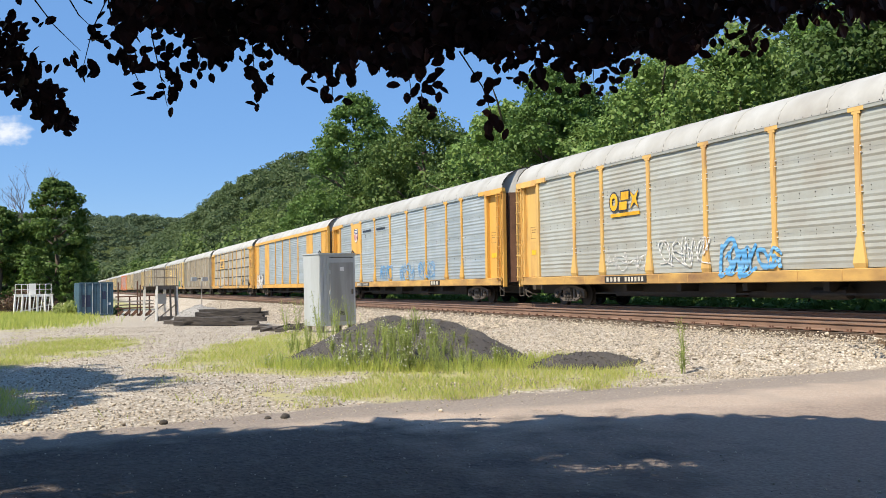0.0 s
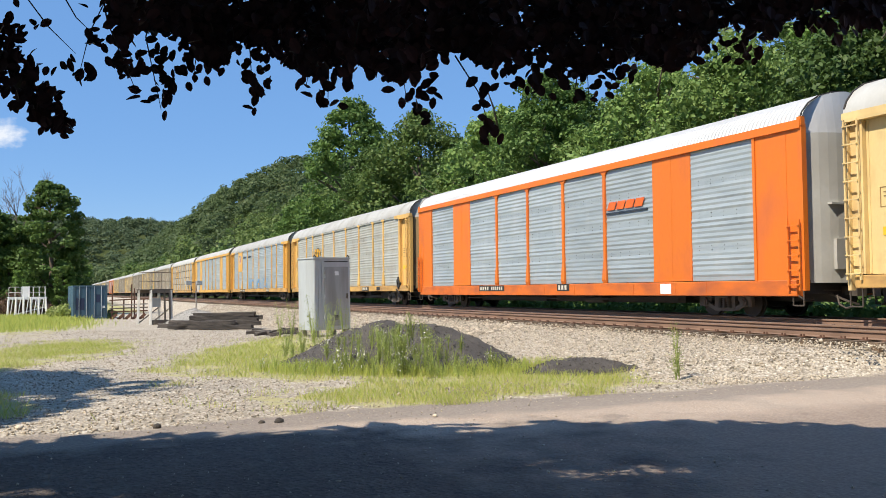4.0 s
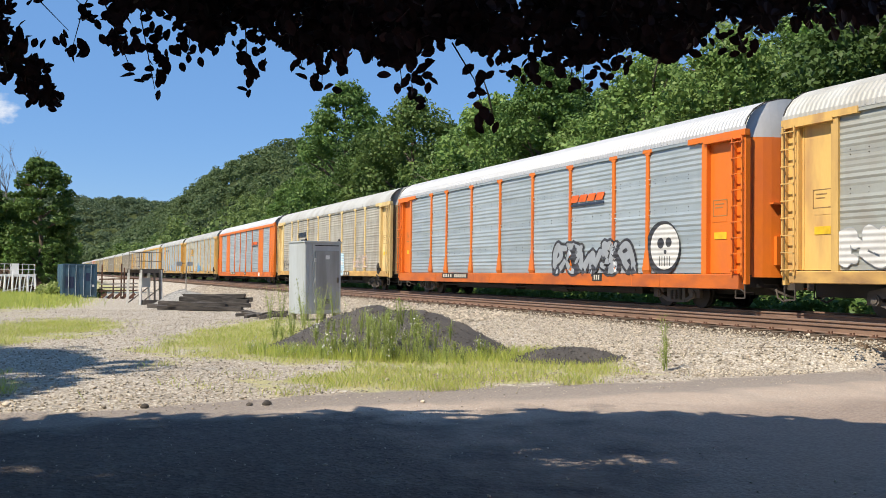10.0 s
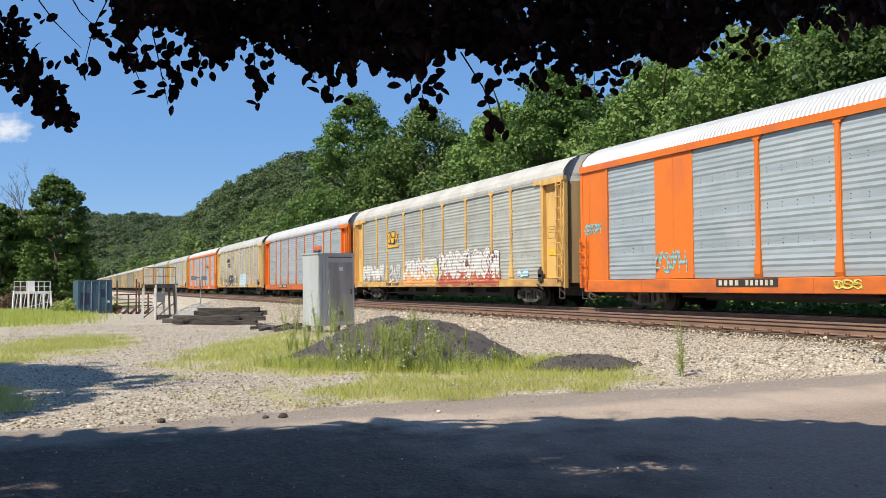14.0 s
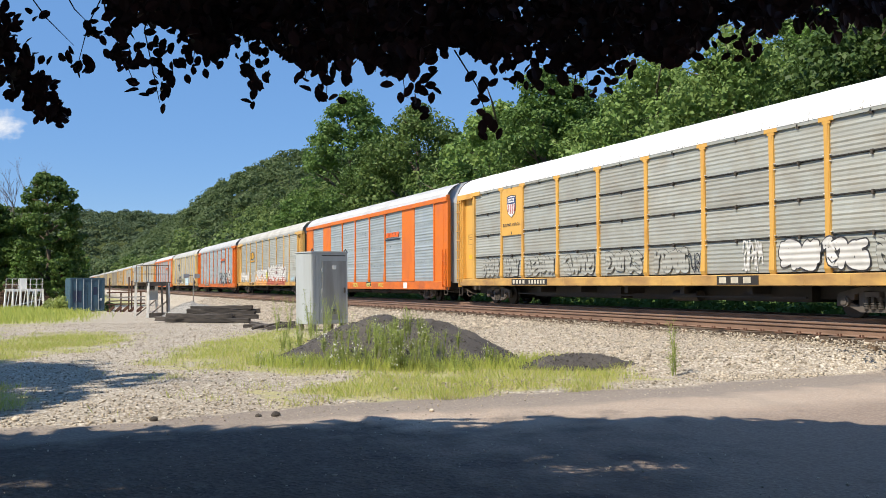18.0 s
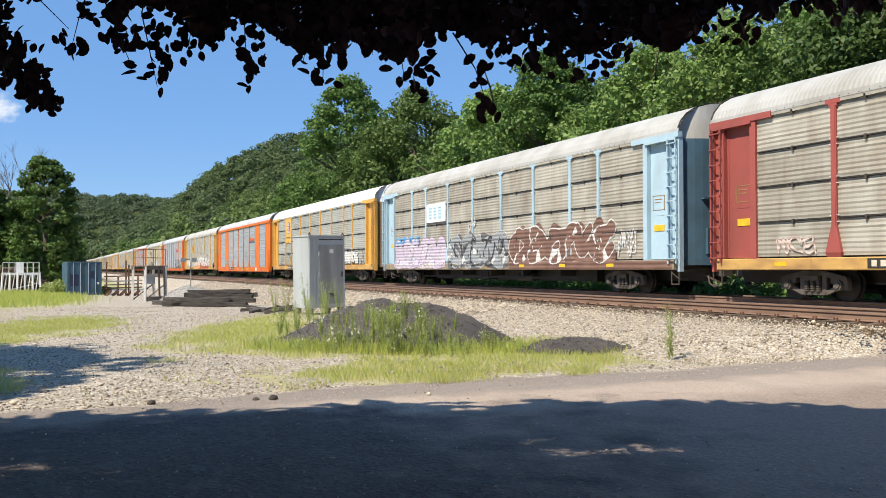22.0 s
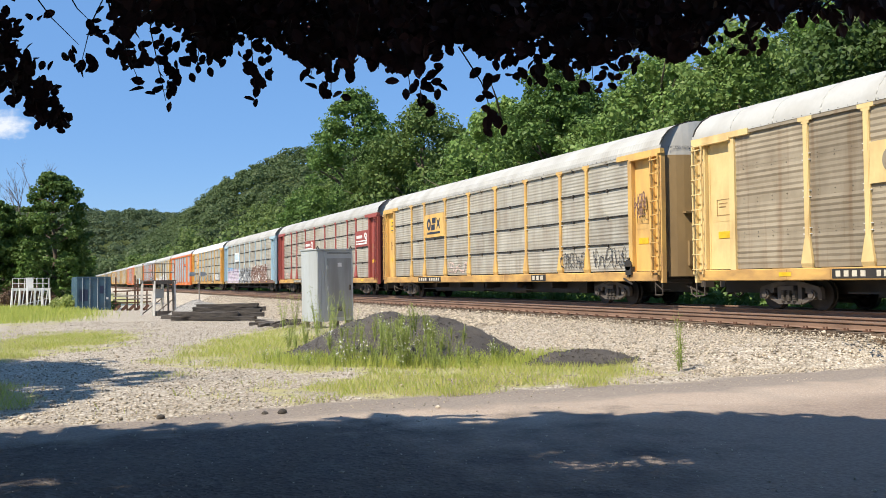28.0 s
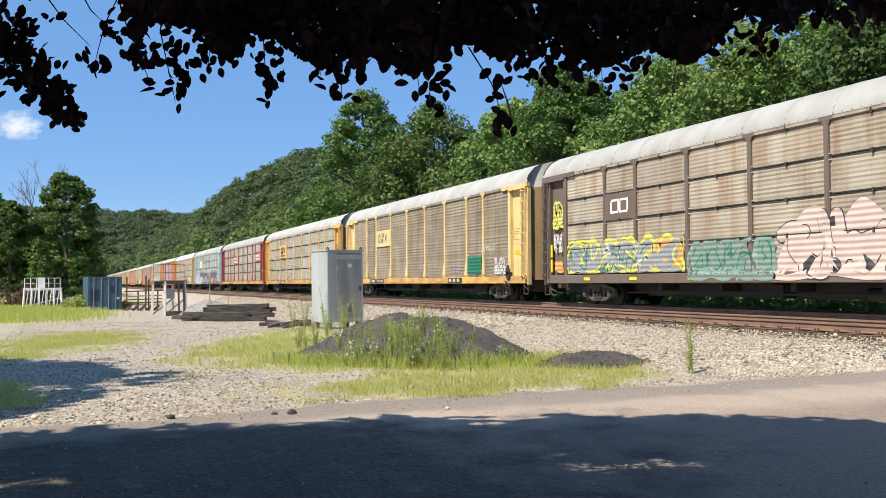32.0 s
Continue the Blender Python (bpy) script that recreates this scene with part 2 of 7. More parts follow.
M["leaf_hazy"] = leaf_material("leaves_hazy", (0.095, 0.135, 0.068), (0.135, 0.18, 0.09), 0.4)
M["leaf_dk"] = leaf_material("leaves_dark", (0.075, 0.14, 0.035), (0.13, 0.205, 0.05))
M["copper"] = leaf_material("copper_beech_leaves", (0.034, 0.017, 0.020), (0.062, 0.026, 0.028), 0.12)
M["grass"] = leaf_material("grass_blades", (0.33, 0.40, 0.075), (0.52, 0.53, 0.15), 0.5)
M["grass_y"] = leaf_material("grass_dry_blades", (0.48, 0.46, 0.15), (0.62, 0.56, 0.25), 0.45)
M["weed"] = leaf_material("weed_leaves", (0.26, 0.33, 0.085), (0.42, 0.47, 0.16), 0.45)
M["stencil"] = material("stencil_brown", (0.34, 0.21, 0.08), 0.7)
M["flower"] = material("white_flowers", (0.75, 0.73, 0.66), 0.8)

# ---- mesh helpers ----


def link(name, me, mat, parent=None, label=""):
    ob = new(name, me)
    if mat is not None and not me.materials:
        me.materials.append(mat)
    if parent is not None:
        ob.parent = parent
    if label:
        tagged(ob, label)
    return ob


def mesh(name, V, F, smooth=False):
    me = bpy.data.meshes.new(name)
    me.from_pydata([tuple(v) for v in V], [], F)
    if smooth:
        me.shade_smooth()
    return me


def part(name, bm, mat, parent, label=""):
    """Links a bmesh as one mesh object under a thing or a part."""
    me = bpy.data.meshes.new(name)
    bm.to_mesh(me)
    bm.free()
    return link(name, me, mat, parent, label)


class Geo:
    """Vertices and faces that gather boxes, tubes and strips into one mesh."""

    def __init__(self):
        self.V, self.F = [], []

    def box(self, x0, x1, y0, y1, z0, z1):
        n = len(self.V)
        self.V += [(x, y, z) for z in (z0, z1) for y in (y0, y1) for x in (x0, x1)]
        self.F += [tuple(n + i for i in f) for f in ((0, 2, 3, 1), (4, 5, 7, 6), (0, 1, 5, 4), (2, 6, 7, 3), (0, 4, 6, 2), (1, 3, 7, 5))]
        return self

    def bar(self, a, b, w, h=None, sides=4):
        """A straight bar from a to b."""
        a, b = Vector(a), Vector(b)
        h = h or w
        d = (b - a).normalized()
        s = d.cross(Vector((0, 0, 1)))
        s = s.normalized() if s.length > 0.01 else Vector((1, 0, 0))
        u = s.cross(d)
        n = len(self.V)
        off = math.pi / 4 if sides == 4 else 0
        k = 0.7071 if sides == 4 else 0.5
        for p in (a, b):
            for i in range(sides):
                t = off + 2 * math.pi * i / sides
                self.V.append(p + s * (math.cos(t) * w * k) + u * (math.sin(t) * h * k))
        for i in range(sides):
            j = (i + 1) % sides
            self.F.append((n + i, n + j, n + sides + j, n + sides + i))
        self.F += [tuple(n + i for i in reversed(range(sides))), tuple(n + sides + i for i in range(sides))]
        return self

    def tube(self, pts, radii, sides=7):
        """A bent, tapered tube."""
        n = len(self.V)
        pts = [Vector(p) for p in pts]
        for i, p in enumerate(pts):
            d = (pts[min(i + 1, len(pts) - 1)] - pts[max(i - 1, 0)]).normalized()
            s = d.cross(Vector((0.3, 0.2, 1)) if abs(d.z) < 0.9 else Vector((1, 0, 0))).normalized()
            u = s.cross(d)
            for k in range(sides):
                t = 2 * math.pi * k / sides
                self.V.append(p + (s * math.cos(t) + u * math.sin(t)) * radii[i])
        for i in range(len(pts) - 1):
            for k in range(sides):
                j = (k + 1) % sides
                self.F.append((n + i * sides + k, n + i * sides + j, n + (i + 1) * sides + j, n + (i + 1) * sides + k))
        self.F.append(tuple(n + (len(pts) - 1) * sides + k for k in range(sides)))
        return self

    def poly(self, pts, flip=False):
        n = len(self.V)
        self.V += list(pts)
        f = tuple(range(n, n + len(pts)))
        self.F.append(f[::-1] if flip else f)
        return self

    def prism(self, section, x0, x1):
        """A section (y, z) drawn along x."""
        n, k = len(self.V), len(section)
        self.V += [(x0, y, z) for y, z in section] + [(x1, y, z) for y, z in section]
        for i in range(k):
            j = (i + 1) % k
            self.F.append((n + i, n + j, n + k + j, n + k + i))
        self.F += [tuple(n + i for i in reversed(range(k))), tuple(n + k + i for i in range(k))]
        return self

    def me(self, name="mesh", smooth=False):
        return mesh(name, self.V, self.F, smooth)

    def ob(self, name, mat, parent=None, label="", smooth=False):
        return link(name, self.me(name, smooth), mat, parent, label)


def empty(name, m=None):
    ob = new(name)
    ob.empty_display_size = 0.3
    if m is not None:
        ob.matrix_world = m
    return ob


def quads(name, P):
    """A mesh of loose four-cornered leaves, P of shape (n, 4, 3)."""
    n = len(P)
    me = bpy.data.meshes.new(name)
    me.vertices.add(4 * n)
    me.vertices.foreach_set("co", P.reshape(-1).astype(np.float32))
    me.loops.add(4 * n)
    me.loops.foreach_set("vertex_index", np.arange(4 * n, dtype=np.int32))
    me.polygons.add(n)
    me.polygons.foreach_set("loop_start", np.arange(0, 4 * n, 4, dtype=np.int32))
    me.update(calc_edges=True)
    return me


def leaf_quads(C, size, rng, up=0.35, long=1.5, out=None, loose=0.75):
    """Leaf rhombs round the centres C, turned at random, leaning outwards and up."""
    n = len(C)
    N = rng.normal(size=(n, 3))
    N /= np.linalg.norm(N, axis=1)[:, None] + 1e-9
    if out is not None:
        N = N * loose + out * 0.7
    N[:, 2] += up
    N /= np.linalg.norm(N, axis=1)[:, None] + 1e-9
    A = np.cross(N, rng.normal(size=(n, 3)))
    A /= np.linalg.norm(A, axis=1)[:, None] + 1e-9
    B = np.cross(N, A)
    s = (size * rng.uniform(0.6, 1.35, n))[:, None]
    bend = N * s * 0.18
    return np.stack([C - A * s * long * 0.5 - bend, C + B * s * 0.5, C + A * s * long * 0.5 - bend, C - B * s * 0.5], 1)


# ---- ground ----


def smooth(a, b, x):
    t = np.clip((x - a) / (b - a), 0, 1)
    return t * t * (3 - 2 * t)


def ground_z(x, y):
    """Height of the ground: yard, ballast bank, verge and the wooded hill behind the tracks."""
    x, y = np.asarray(x, float), np.asarray(y, float)
    yard = -0.75 - 0.0072 * np.clip(-x - 20, 0, 70)
    yard = yard + 0.2 * np.exp(-((x + 28.5) ** 2 + (y - 7.9) ** 2) / 9)
    foot = 9.0 + 1.2 * smooth(-22, -40, x) + 4.5 * smooth(-14.2, -11.5, x)
    bank = smooth(foot, 13.2 + 1.3 * smooth(-13.4, -11.5, x), y)
    z = yard + (-0.31 - yard) * bank
    z = z - 0.35 * smooth(21.4, 23.5, y)
    high = np.interp(x, (-1500, -900, -724, -590, -460, -346, -222, -130, 0), (60, 66, 77, 78, 52, 38, 40, 34, 34))
    hill = high * smooth(24, 150, y) ** 0.9 * (1 + 0.05 * np.sin(x / 71 + 1) * np.sin(y / 47))
    far = 99 * smooth(-1050, -1500, x) * smooth(-900, -100, y + 0.25 * (x + 1500))
    return z + np.maximum(hill, far)


def ground_material():
    """Pale gravel, asphalt, grass soil and forest floor by zone, with ragged borders."""
    m = bpy.data.materials.new("ground")
    m.use_nodes = True
    nt = m.node_tree
    b = nt.nodes["Principled BSDF"]
    b.inputs["Roughness"].default_value = 0.92
    b.inputs["Specular IOR Level"].default_value = 0.2
    co = nt.nodes.new("ShaderNodeTexCoord")
    zone = nt.nodes.new("ShaderNodeAttribute")
    zone.attribute_name = "zone"
    sep = nt.nodes.new("ShaderNodeSeparateColor")
    nt.links.new(zone.outputs["Color"], sep.inputs[0])

    def tex(s, d=5.0):
        n = nt.nodes.new("ShaderNodeTexNoise")
        n.inputs["Scale"].default_value, n.inputs["Detail"].default_value = s, d
        nt.links.new(co.outputs["Object"], n.inputs["Vector"])
        return n.outputs["Fac"]

    def cells(s):
        n = nt.nodes.new("ShaderNodeTexVoronoi")
        n.inputs["Scale"].default_value = s
        nt.links.new(co.outputs["Object"], n.inputs["Vector"])
        return n

    def ramp(src, lo, hi, a=0.0, c=1.0):
        r = nt.nodes.new("ShaderNodeMapRange")
        for k, v in (("From Min", lo), ("From Max", hi), ("To Min", a), ("To Max", c)):
            r.inputs[k].default_value = v
        nt.links.new(src, r.inputs["Value"])
        return r.outputs[0]

    def mix(f, a, c, mode="MIX"):
        x = nt.nodes.new("ShaderNodeMix")
        x.data_type, x.blend_type = "RGBA", mode
        for sock, val in ((x.inputs["Factor"], f), (x.inputs["A"], a), (x.inputs["B"], c)):
            if isinstance(val, (int, float)):
                sock.default_value = val
            elif isinstance(val, tuple):
                sock.default_value = (*val, 1)
            else:
                nt.links.new(val, sock)
        return x.outputs["Result"]

    def op(kind, a, c):
        n = nt.nodes.new("ShaderNodeMath")
        n.operation = kind
        for sock, val in zip(n.inputs, (a, c)):
            if isinstance(val, (int, float)):
                sock.default_value = val
            else:
                nt.links.new(val, sock)
        return n.outputs[0]

    def ragged(mask, s, w):
        return ramp(op("ADD", mask, ramp(tex(s), 0.25, 0.75, -0.38, 0.38)), 0.5 - w, 0.5 + w)

    v = cells(21)
    tone = nt.nodes.new("ShaderNodeSeparateColor")
    nt.links.new(v.outputs["Color"], tone.inputs[0])
    gravel = mix(ramp(tex(0.5), 0.35, 0.7), (0.56, 0.49, 0.385), (0.46, 0.395, 0.305))
    gravel = mix(ramp(tex(2.6), 0.42, 0.66, 0, 0.6), gravel, (0.31, 0.265, 0.20))
    gravel = mix(ramp(tone.outputs[0], 0, 1, 0, 0.85), gravel, mix(ramp(tone.outputs[1], 0, 1), (0.78, 0.72, 0.62), (0.20, 0.17, 0.13)))
    # dark cell borders: the shade between stones, put into the colour
    gravel = mix(ramp(v.outputs["Distance"], 0.42, 0.62, 0, 0.42), gravel, (0.17, 0.14, 0.105))
    big = cells(8)
    shade = nt.nodes.new("ShaderNodeSeparateColor")
    nt.links.new(big.outputs["Color"], shade.inputs[0])
    gravel = mix(ramp(shade.outputs[0], 0.55, 1.0, 0, 0.28), gravel, (0.25, 0.21, 0.16))
    # the dusty lane: a darker seam along its edge, pale dust further in
    asphalt = mix(ramp(tex(0.35), 0.4, 0.65), (0.40, 0.318, 0.25), (0.46, 0.375, 0.30))
    asphalt = mix(ramp(tex(38), 0.42, 0.62, 0, 0.4), asphalt, (0.20, 0.175, 0.15))
    asphalt = mix(ramp(tex(48), 0.60, 0.68, 0, 0.7), asphalt, (0.58, 0.53, 0.45))
    asphalt = mix(ramp(tex(1.4), 0.5, 0.66, 0, 0.35), asphalt, (0.24, 0.21, 0.175))
    seam = mix(ramp(tex(30), 0.4, 0.65), (0.225, 0.19, 0.16), (0.285, 0.245, 0.205))
    inner = op("ADD", sep.outputs[1], ramp(tex(1.1), 0.3, 0.7, -0.05, 0.05))
    asphalt = mix(ramp(inner, 0.43, 0.50), seam, asphalt)
    # from the shadow's edge inwards the lane's own colour is darkened too
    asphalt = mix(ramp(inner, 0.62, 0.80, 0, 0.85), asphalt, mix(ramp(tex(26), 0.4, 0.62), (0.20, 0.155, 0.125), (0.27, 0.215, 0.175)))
    # the worn old paving: dark binder with chips showing, darkened further for the tree's shade
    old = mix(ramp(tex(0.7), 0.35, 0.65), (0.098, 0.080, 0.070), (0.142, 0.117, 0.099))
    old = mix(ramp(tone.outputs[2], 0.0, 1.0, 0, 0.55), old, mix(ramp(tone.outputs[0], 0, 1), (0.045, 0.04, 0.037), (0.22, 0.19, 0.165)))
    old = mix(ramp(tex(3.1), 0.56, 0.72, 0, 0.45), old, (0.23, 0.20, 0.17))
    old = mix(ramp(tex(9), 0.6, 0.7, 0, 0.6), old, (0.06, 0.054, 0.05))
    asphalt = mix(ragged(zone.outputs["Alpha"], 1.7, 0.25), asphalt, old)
    soil = mix(ramp(tex(1.3), 0.35, 0.65), (0.33, 0.33, 0.13), (0.42, 0.38, 0.20))
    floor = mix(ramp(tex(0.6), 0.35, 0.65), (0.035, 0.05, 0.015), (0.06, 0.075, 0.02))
    col = mix(ragged(sep.outputs[0], 1.3, 0.10), gravel, soil)
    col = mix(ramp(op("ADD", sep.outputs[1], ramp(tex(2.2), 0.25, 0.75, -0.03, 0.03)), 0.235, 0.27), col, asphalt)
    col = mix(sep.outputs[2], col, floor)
    nt.links.new(col, b.inputs["Base Color"])
    bp = nt.nodes.new("ShaderNodeBump")
    bp.inputs["Strength"].default_value, bp.inputs["Distance"].default_value = 0.9, 0.03
    rough = op("SUBTRACT", 1.0, op("MULTIPLY", ramp(sep.outputs[1], 0.2, 0.4, 0, 0.75), op("SUBTRACT", 1.0, zone.outputs["Alpha"])))
    nt.links.new(op("MULTIPLY", op("ADD", v.outputs["Distance"], tex(40)), rough), bp.inputs["Height"])
    nt.links.new(bp.outputs[0], b.inputs["Normal"])
    return m


def ellipse(x, y, cx, cy, rx, ry, turn=0.0):
    c, s = math.cos(radians(turn)), math.sin(radians(turn))
    u, v = (x - cx) * c + (y - cy) * s, -(x - cx) * s + (y - cy) * c
    return np.clip(1.25 - np.sqrt((u / rx) ** 2 + (v / ry) ** 2) * 0.75, 0, 1)


def grass_zone(x, y):
    """Where grass grows in the yard, 0 to 1."""
    g = ellipse(x, y, -17.0, 6.6, 4.4, 2.0, 62)
    g = np.maximum(g, ellipse(x, y, -14.6, 7.8, 2.6, 1.0, 75))
    g = np.maximum(g, ellipse(x, y, -23.5, 4.6, 6.0, 1.5, 160))
    g = np.maximum(g, ellipse(x, y, -29.0, 0.1, 5.5, 1.9, 172) * 0.95)
    g = np.maximum(g, ellipse(x, y, -23.5, -1.4, 3.4, 1.2, 170) * 0.85)
    g = np.maximum(g, ellipse(x, y, -14.8, -1.1, 1.5, 0.7, 12))
    g = np.maximum(g, ellipse(x, y, -13.3, 6.0, 3.0, 1.55, 92))
    g = np.maximum(g, ellipse(x, y, -70.0, -4.5, 26.0, 6.0, 2))
    g = np.maximum(g, smooth(-92, -110, x) * smooth(10.5, 8.0, y))
    g = np.maximum(g, smooth(-9, -14, y) * smooth(5, -6, x))
    return g * smooth(10.6, 9.6, y)


def road_zone(x, y):
    """How far into the paved ground, 0 at its edge to 1 three metres in."""
    edge = -11.8 + 0.10 * np.sin(y * 0.9) + 0.06 * np.sin(y * 2.3) + 0.55 * smooth(4.0, 0.0, y)
    return np.clip((x - edge) / 6.0 + 0.25, 0, 1) * smooth(60, 40, x) * smooth(15.2, 14.4, y)


def worn_shade_zone(x, y):
    """The older, coarser paving, its colour darkened further for the beech's shade; the newer dusty lane lies beside
    it.
    """
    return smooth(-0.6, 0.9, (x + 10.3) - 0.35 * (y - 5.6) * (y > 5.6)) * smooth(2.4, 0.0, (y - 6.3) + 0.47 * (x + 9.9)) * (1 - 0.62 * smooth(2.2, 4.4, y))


def axis(*spans):
    out = [np.array([spans[0][0]])]
    for a, b, step in spans:
        out.append(np.linspace(a, b, max(2, int(round((b - a) / step)) + 1))[1:])
    return np.concatenate(out)


def relief(x, y):
    """Small unevenness of the trodden yard; the ballast bank and the paving are smoother."""
    near = (x > -95) & (x < 40) & (y < 14)
    out = np.array([noise.noise(Vector((a * 0.45, b * 0.45, 0))) + 0.4 * noise.noise(Vector((a * 1.7, b * 1.7, 3))) if q else 0.0
                    for a, b, q in zip(np.ravel(x), np.ravel(y), np.ravel(near))]).reshape(np.shape(x))
    return out * 0.045 * (1 - smooth(0.1, 0.5, road_zone(x, y)) * 0.75) * (1 - 0.75 * smooth(9.5, 10.8, y))


def build_ground():
    xs = axis((-3600, -1000, 100), (-1000, -300, 25), (-300, -90, 6), (-90, -34, 1.2), (-34, 4, 0.32), (4, 60, 4), (60, 400, 34), (400, 2000, 200))
    ys = axis((-2000, -300, 170), (-300, -40, 20), (-40, -6, 2), (-6, 16, 0.32), (16, 30, 1.0), (30, 200, 8), (200, 500, 30), (500, 2600, 200))
    X, Y = np.meshgrid(xs, ys, indexing="ij")
    Z = ground_z(X, Y)
    road = road_zone(X, Y)
    Z = Z + relief(X, Y)
    nx, ny = X.shape
    idx = np.arange(nx * ny).reshape(nx, ny)
    F = np.stack([idx[:-1, :-1], idx[1:, :-1], idx[1:, 1:], idx[:-1, 1:]], -1).reshape(-1, 4)
    me = bpy.data.meshes.new("ground")
    me.from_pydata(np.stack([X, Y, Z], -1).reshape(-1, 3).tolist(), [], F.tolist())
    me.shade_smooth()
    zone = me.color_attributes.new("zone", "FLOAT_COLOR", "POINT")
    col = np.zeros((nx * ny, 4), np.float32)
    col[:, 0], col[:, 1] = grass_zone(X, Y).ravel(), road.ravel()
    col[:, 3] = worn_shade_zone(X, Y).ravel()
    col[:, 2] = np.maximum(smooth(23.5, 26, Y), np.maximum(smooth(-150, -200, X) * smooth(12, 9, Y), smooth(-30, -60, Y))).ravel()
    zone.data.foreach_set("color", col.ravel())
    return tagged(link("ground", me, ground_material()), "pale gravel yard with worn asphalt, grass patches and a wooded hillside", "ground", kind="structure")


GROUND = build_ground()

# ---- tracks ----
DTRAIN = 17.8
TRACK_FAR, TRACK_NEAR = DTRAIN + 1.5, DTRAIN + 1.5 - 4.2
RAIL = [(-0.068, -0.172), (0.068, -0.172), (0.068, -0.16), (0.012, -0.145), (0.009, -0.05), (0.036, -0.04), (0.036, -0.006),
        (0.028, 0.0), (-0.028, 0.0), (-0.036, -0.006), (-0.036, -0.04), (-0.009, -0.05), (-0.012, -0.145), (-0.068, -0.16)]


def build_track(yc, label):
    track = tagged(empty("railway_track", pose(0, yc, 0)), label, "railway track", "railway tracks")
    for side in (-1, 1):
        g = Geo()
        g.prism([(y + side * 0.7525, z) for y, z in RAIL], -1400, 260)
        g.ob("rail", M["rail"], track, "rusty brown steel rail")
        h = Geo()
        h.box(-1400, 260, side * 0.7525 - 0.03, side * 0.7525 + 0.03, 0.0005, 0.004)
        h.ob("rail_head", M["railtop"], track, "worn running surface of the rail")
    tie = Geo().box(-0.115, 0.115, -1.3, 1.3, -0.37, -0.185).me("tie")
    rng = random.Random(5)
    x = -78.0
    while x < -2:
        t = link("tie", tie, M["tie"], track)
        t.location = (x, rng.uniform(-0.05, 0.05), rng.uniform(-0.012, 0.012))
        t.rotation_euler = (0, 0, rng.uniform(-0.03, 0.03))
        x += 0.53
    g = Geo()
    for k in range(1300):
        x = -78.5 - 0.53 * k
        g.box(x - 0.115, x + 0.115, -1.3, 1.3, -0.37, -0.185)
    for k in range(300):
        x = -1.7 + 0.53 * k
        g.box(x - 0.115, x + 0.115, -1.3, 1.3, -0.37, -0.185)
    tagged(g.ob("far_ties", M["tie"], track), kind="stuff")
    s = Geo()
    for k in range(142):
        x = -78.0 + 0.53 * k
        for side in (-1, 1):
            s.box(x - 0.09, x + 0.09, side * 0.7525 - 0.17, side * 0.7525 + 0.17, -0.186, -0.168)
            for q in (-0.115, 0.115):
                s.box(x - 0.05, x - 0.02, side * 0.7525 + q - 0.012, side * 0.7525 + q + 0.012, -0.17, -0.13)
                s.box(x + 0.03, x + 0.06, side * 0.7525 + q - 0.012, side * 0.7525 + q + 0.012, -0.17, -0.125)
    tagged(s.ob("tie_plating", M["rust"], track, "rusty tie plates and spikes"), kind="stuff")
    return track


build_track(TRACK_NEAR, "empty rusty railway track on pale ballast beside the freight train")
build_track(TRACK_FAR, "railway track under the moving freight train")

# ---- the train ----
LENGTH, PITCH = 27.1, 28.5
POSTS = [-9.02, -7.1, -4.28, -1.425, 1.425, 4.28, 7.1, 9.02]
CACHE = {}


def cached(key, make):
    if key not in CACHE:
        CACHE[key] = make()
    return CACHE[key]


def copy_of(me, mat):
    """The same mesh with another paint."""
    key = (me.name, mat.name)
    if key not in CACHE:
        CACHE[key] = me if not me.materials else me.copy()
        if me.materials:
            CACHE[key].materials.clear()
        CACHE[key].materials.append(mat)
    return CACHE[key]


def panel_mesh(w, h, gap, seed=0, ribs=True):
    """Corrugated side sheets, each a little sprung: four lapped sheets, or one with an open joint above and below."""
    g = Geo()
    sheets = 4 if gap == 0 else 1
    dice = random.Random(seed * 31 + int(w * 10))
    prof = [(0.03, gap / 2, 0)]
    for k in range(sheets):
        a, b = h * k / sheets + gap / 2, h * (k + 1) / sheets - gap / 2
        out = -0.006 * (k % 2)
        if not ribs:
            prof += [(out, a, k), (out, b, k)]
            continue
        edge = 0.10 if gap == 0 else 0.03
        n = 5 if gap == 0 else 7
        prof.append((out, a, k))
        for i in range(n):
            za, dz = a + edge + (b - a - 2 * edge) * i / n, (b - a - 2 * edge) / n
            d = (-0.019 if gap == 0 else -0.015) * dice.uniform(0.45, 1.25)
            prof += [(out, za + dz * 0.12, k), (out + d * 0.55, za + dz * 0.34, k), (out + d, za + dz * 0.55, k), (out + d * 0.5, za + dz * 0.80, k)]
        prof += [(out, b - edge * 0.9, k), (out, b, k)]
    prof.append((0.03, h - gap / 2, sheets - 1))
    cols = 7 if ribs else 1
    for y, z, k in prof:
        for c in range(cols + 1):
            x = w * (c / cols - 0.5)
            spring = 0.018 * noise.noise(Vector((x * 0.8 + seed * 9.3, z * 1.5, seed * 5.1))) + 0.006 * noise.noise(Vector((x * 2.3, z * 4.2, seed * 3.7)))
            spring *= (0.25 + 0.75 * math.sin(math.pi * c / cols)) if ribs else 0.0
            g.V.append((x, y + (spring if y < 0.02 else 0.0), z))
    m = cols + 1
    for i in range(len(prof) - 1):
        for c in range(cols):
            a = i * m + c
            g.F.append((a, a + 1, a + m + 1, a + m))
    return g.me("side_panel")


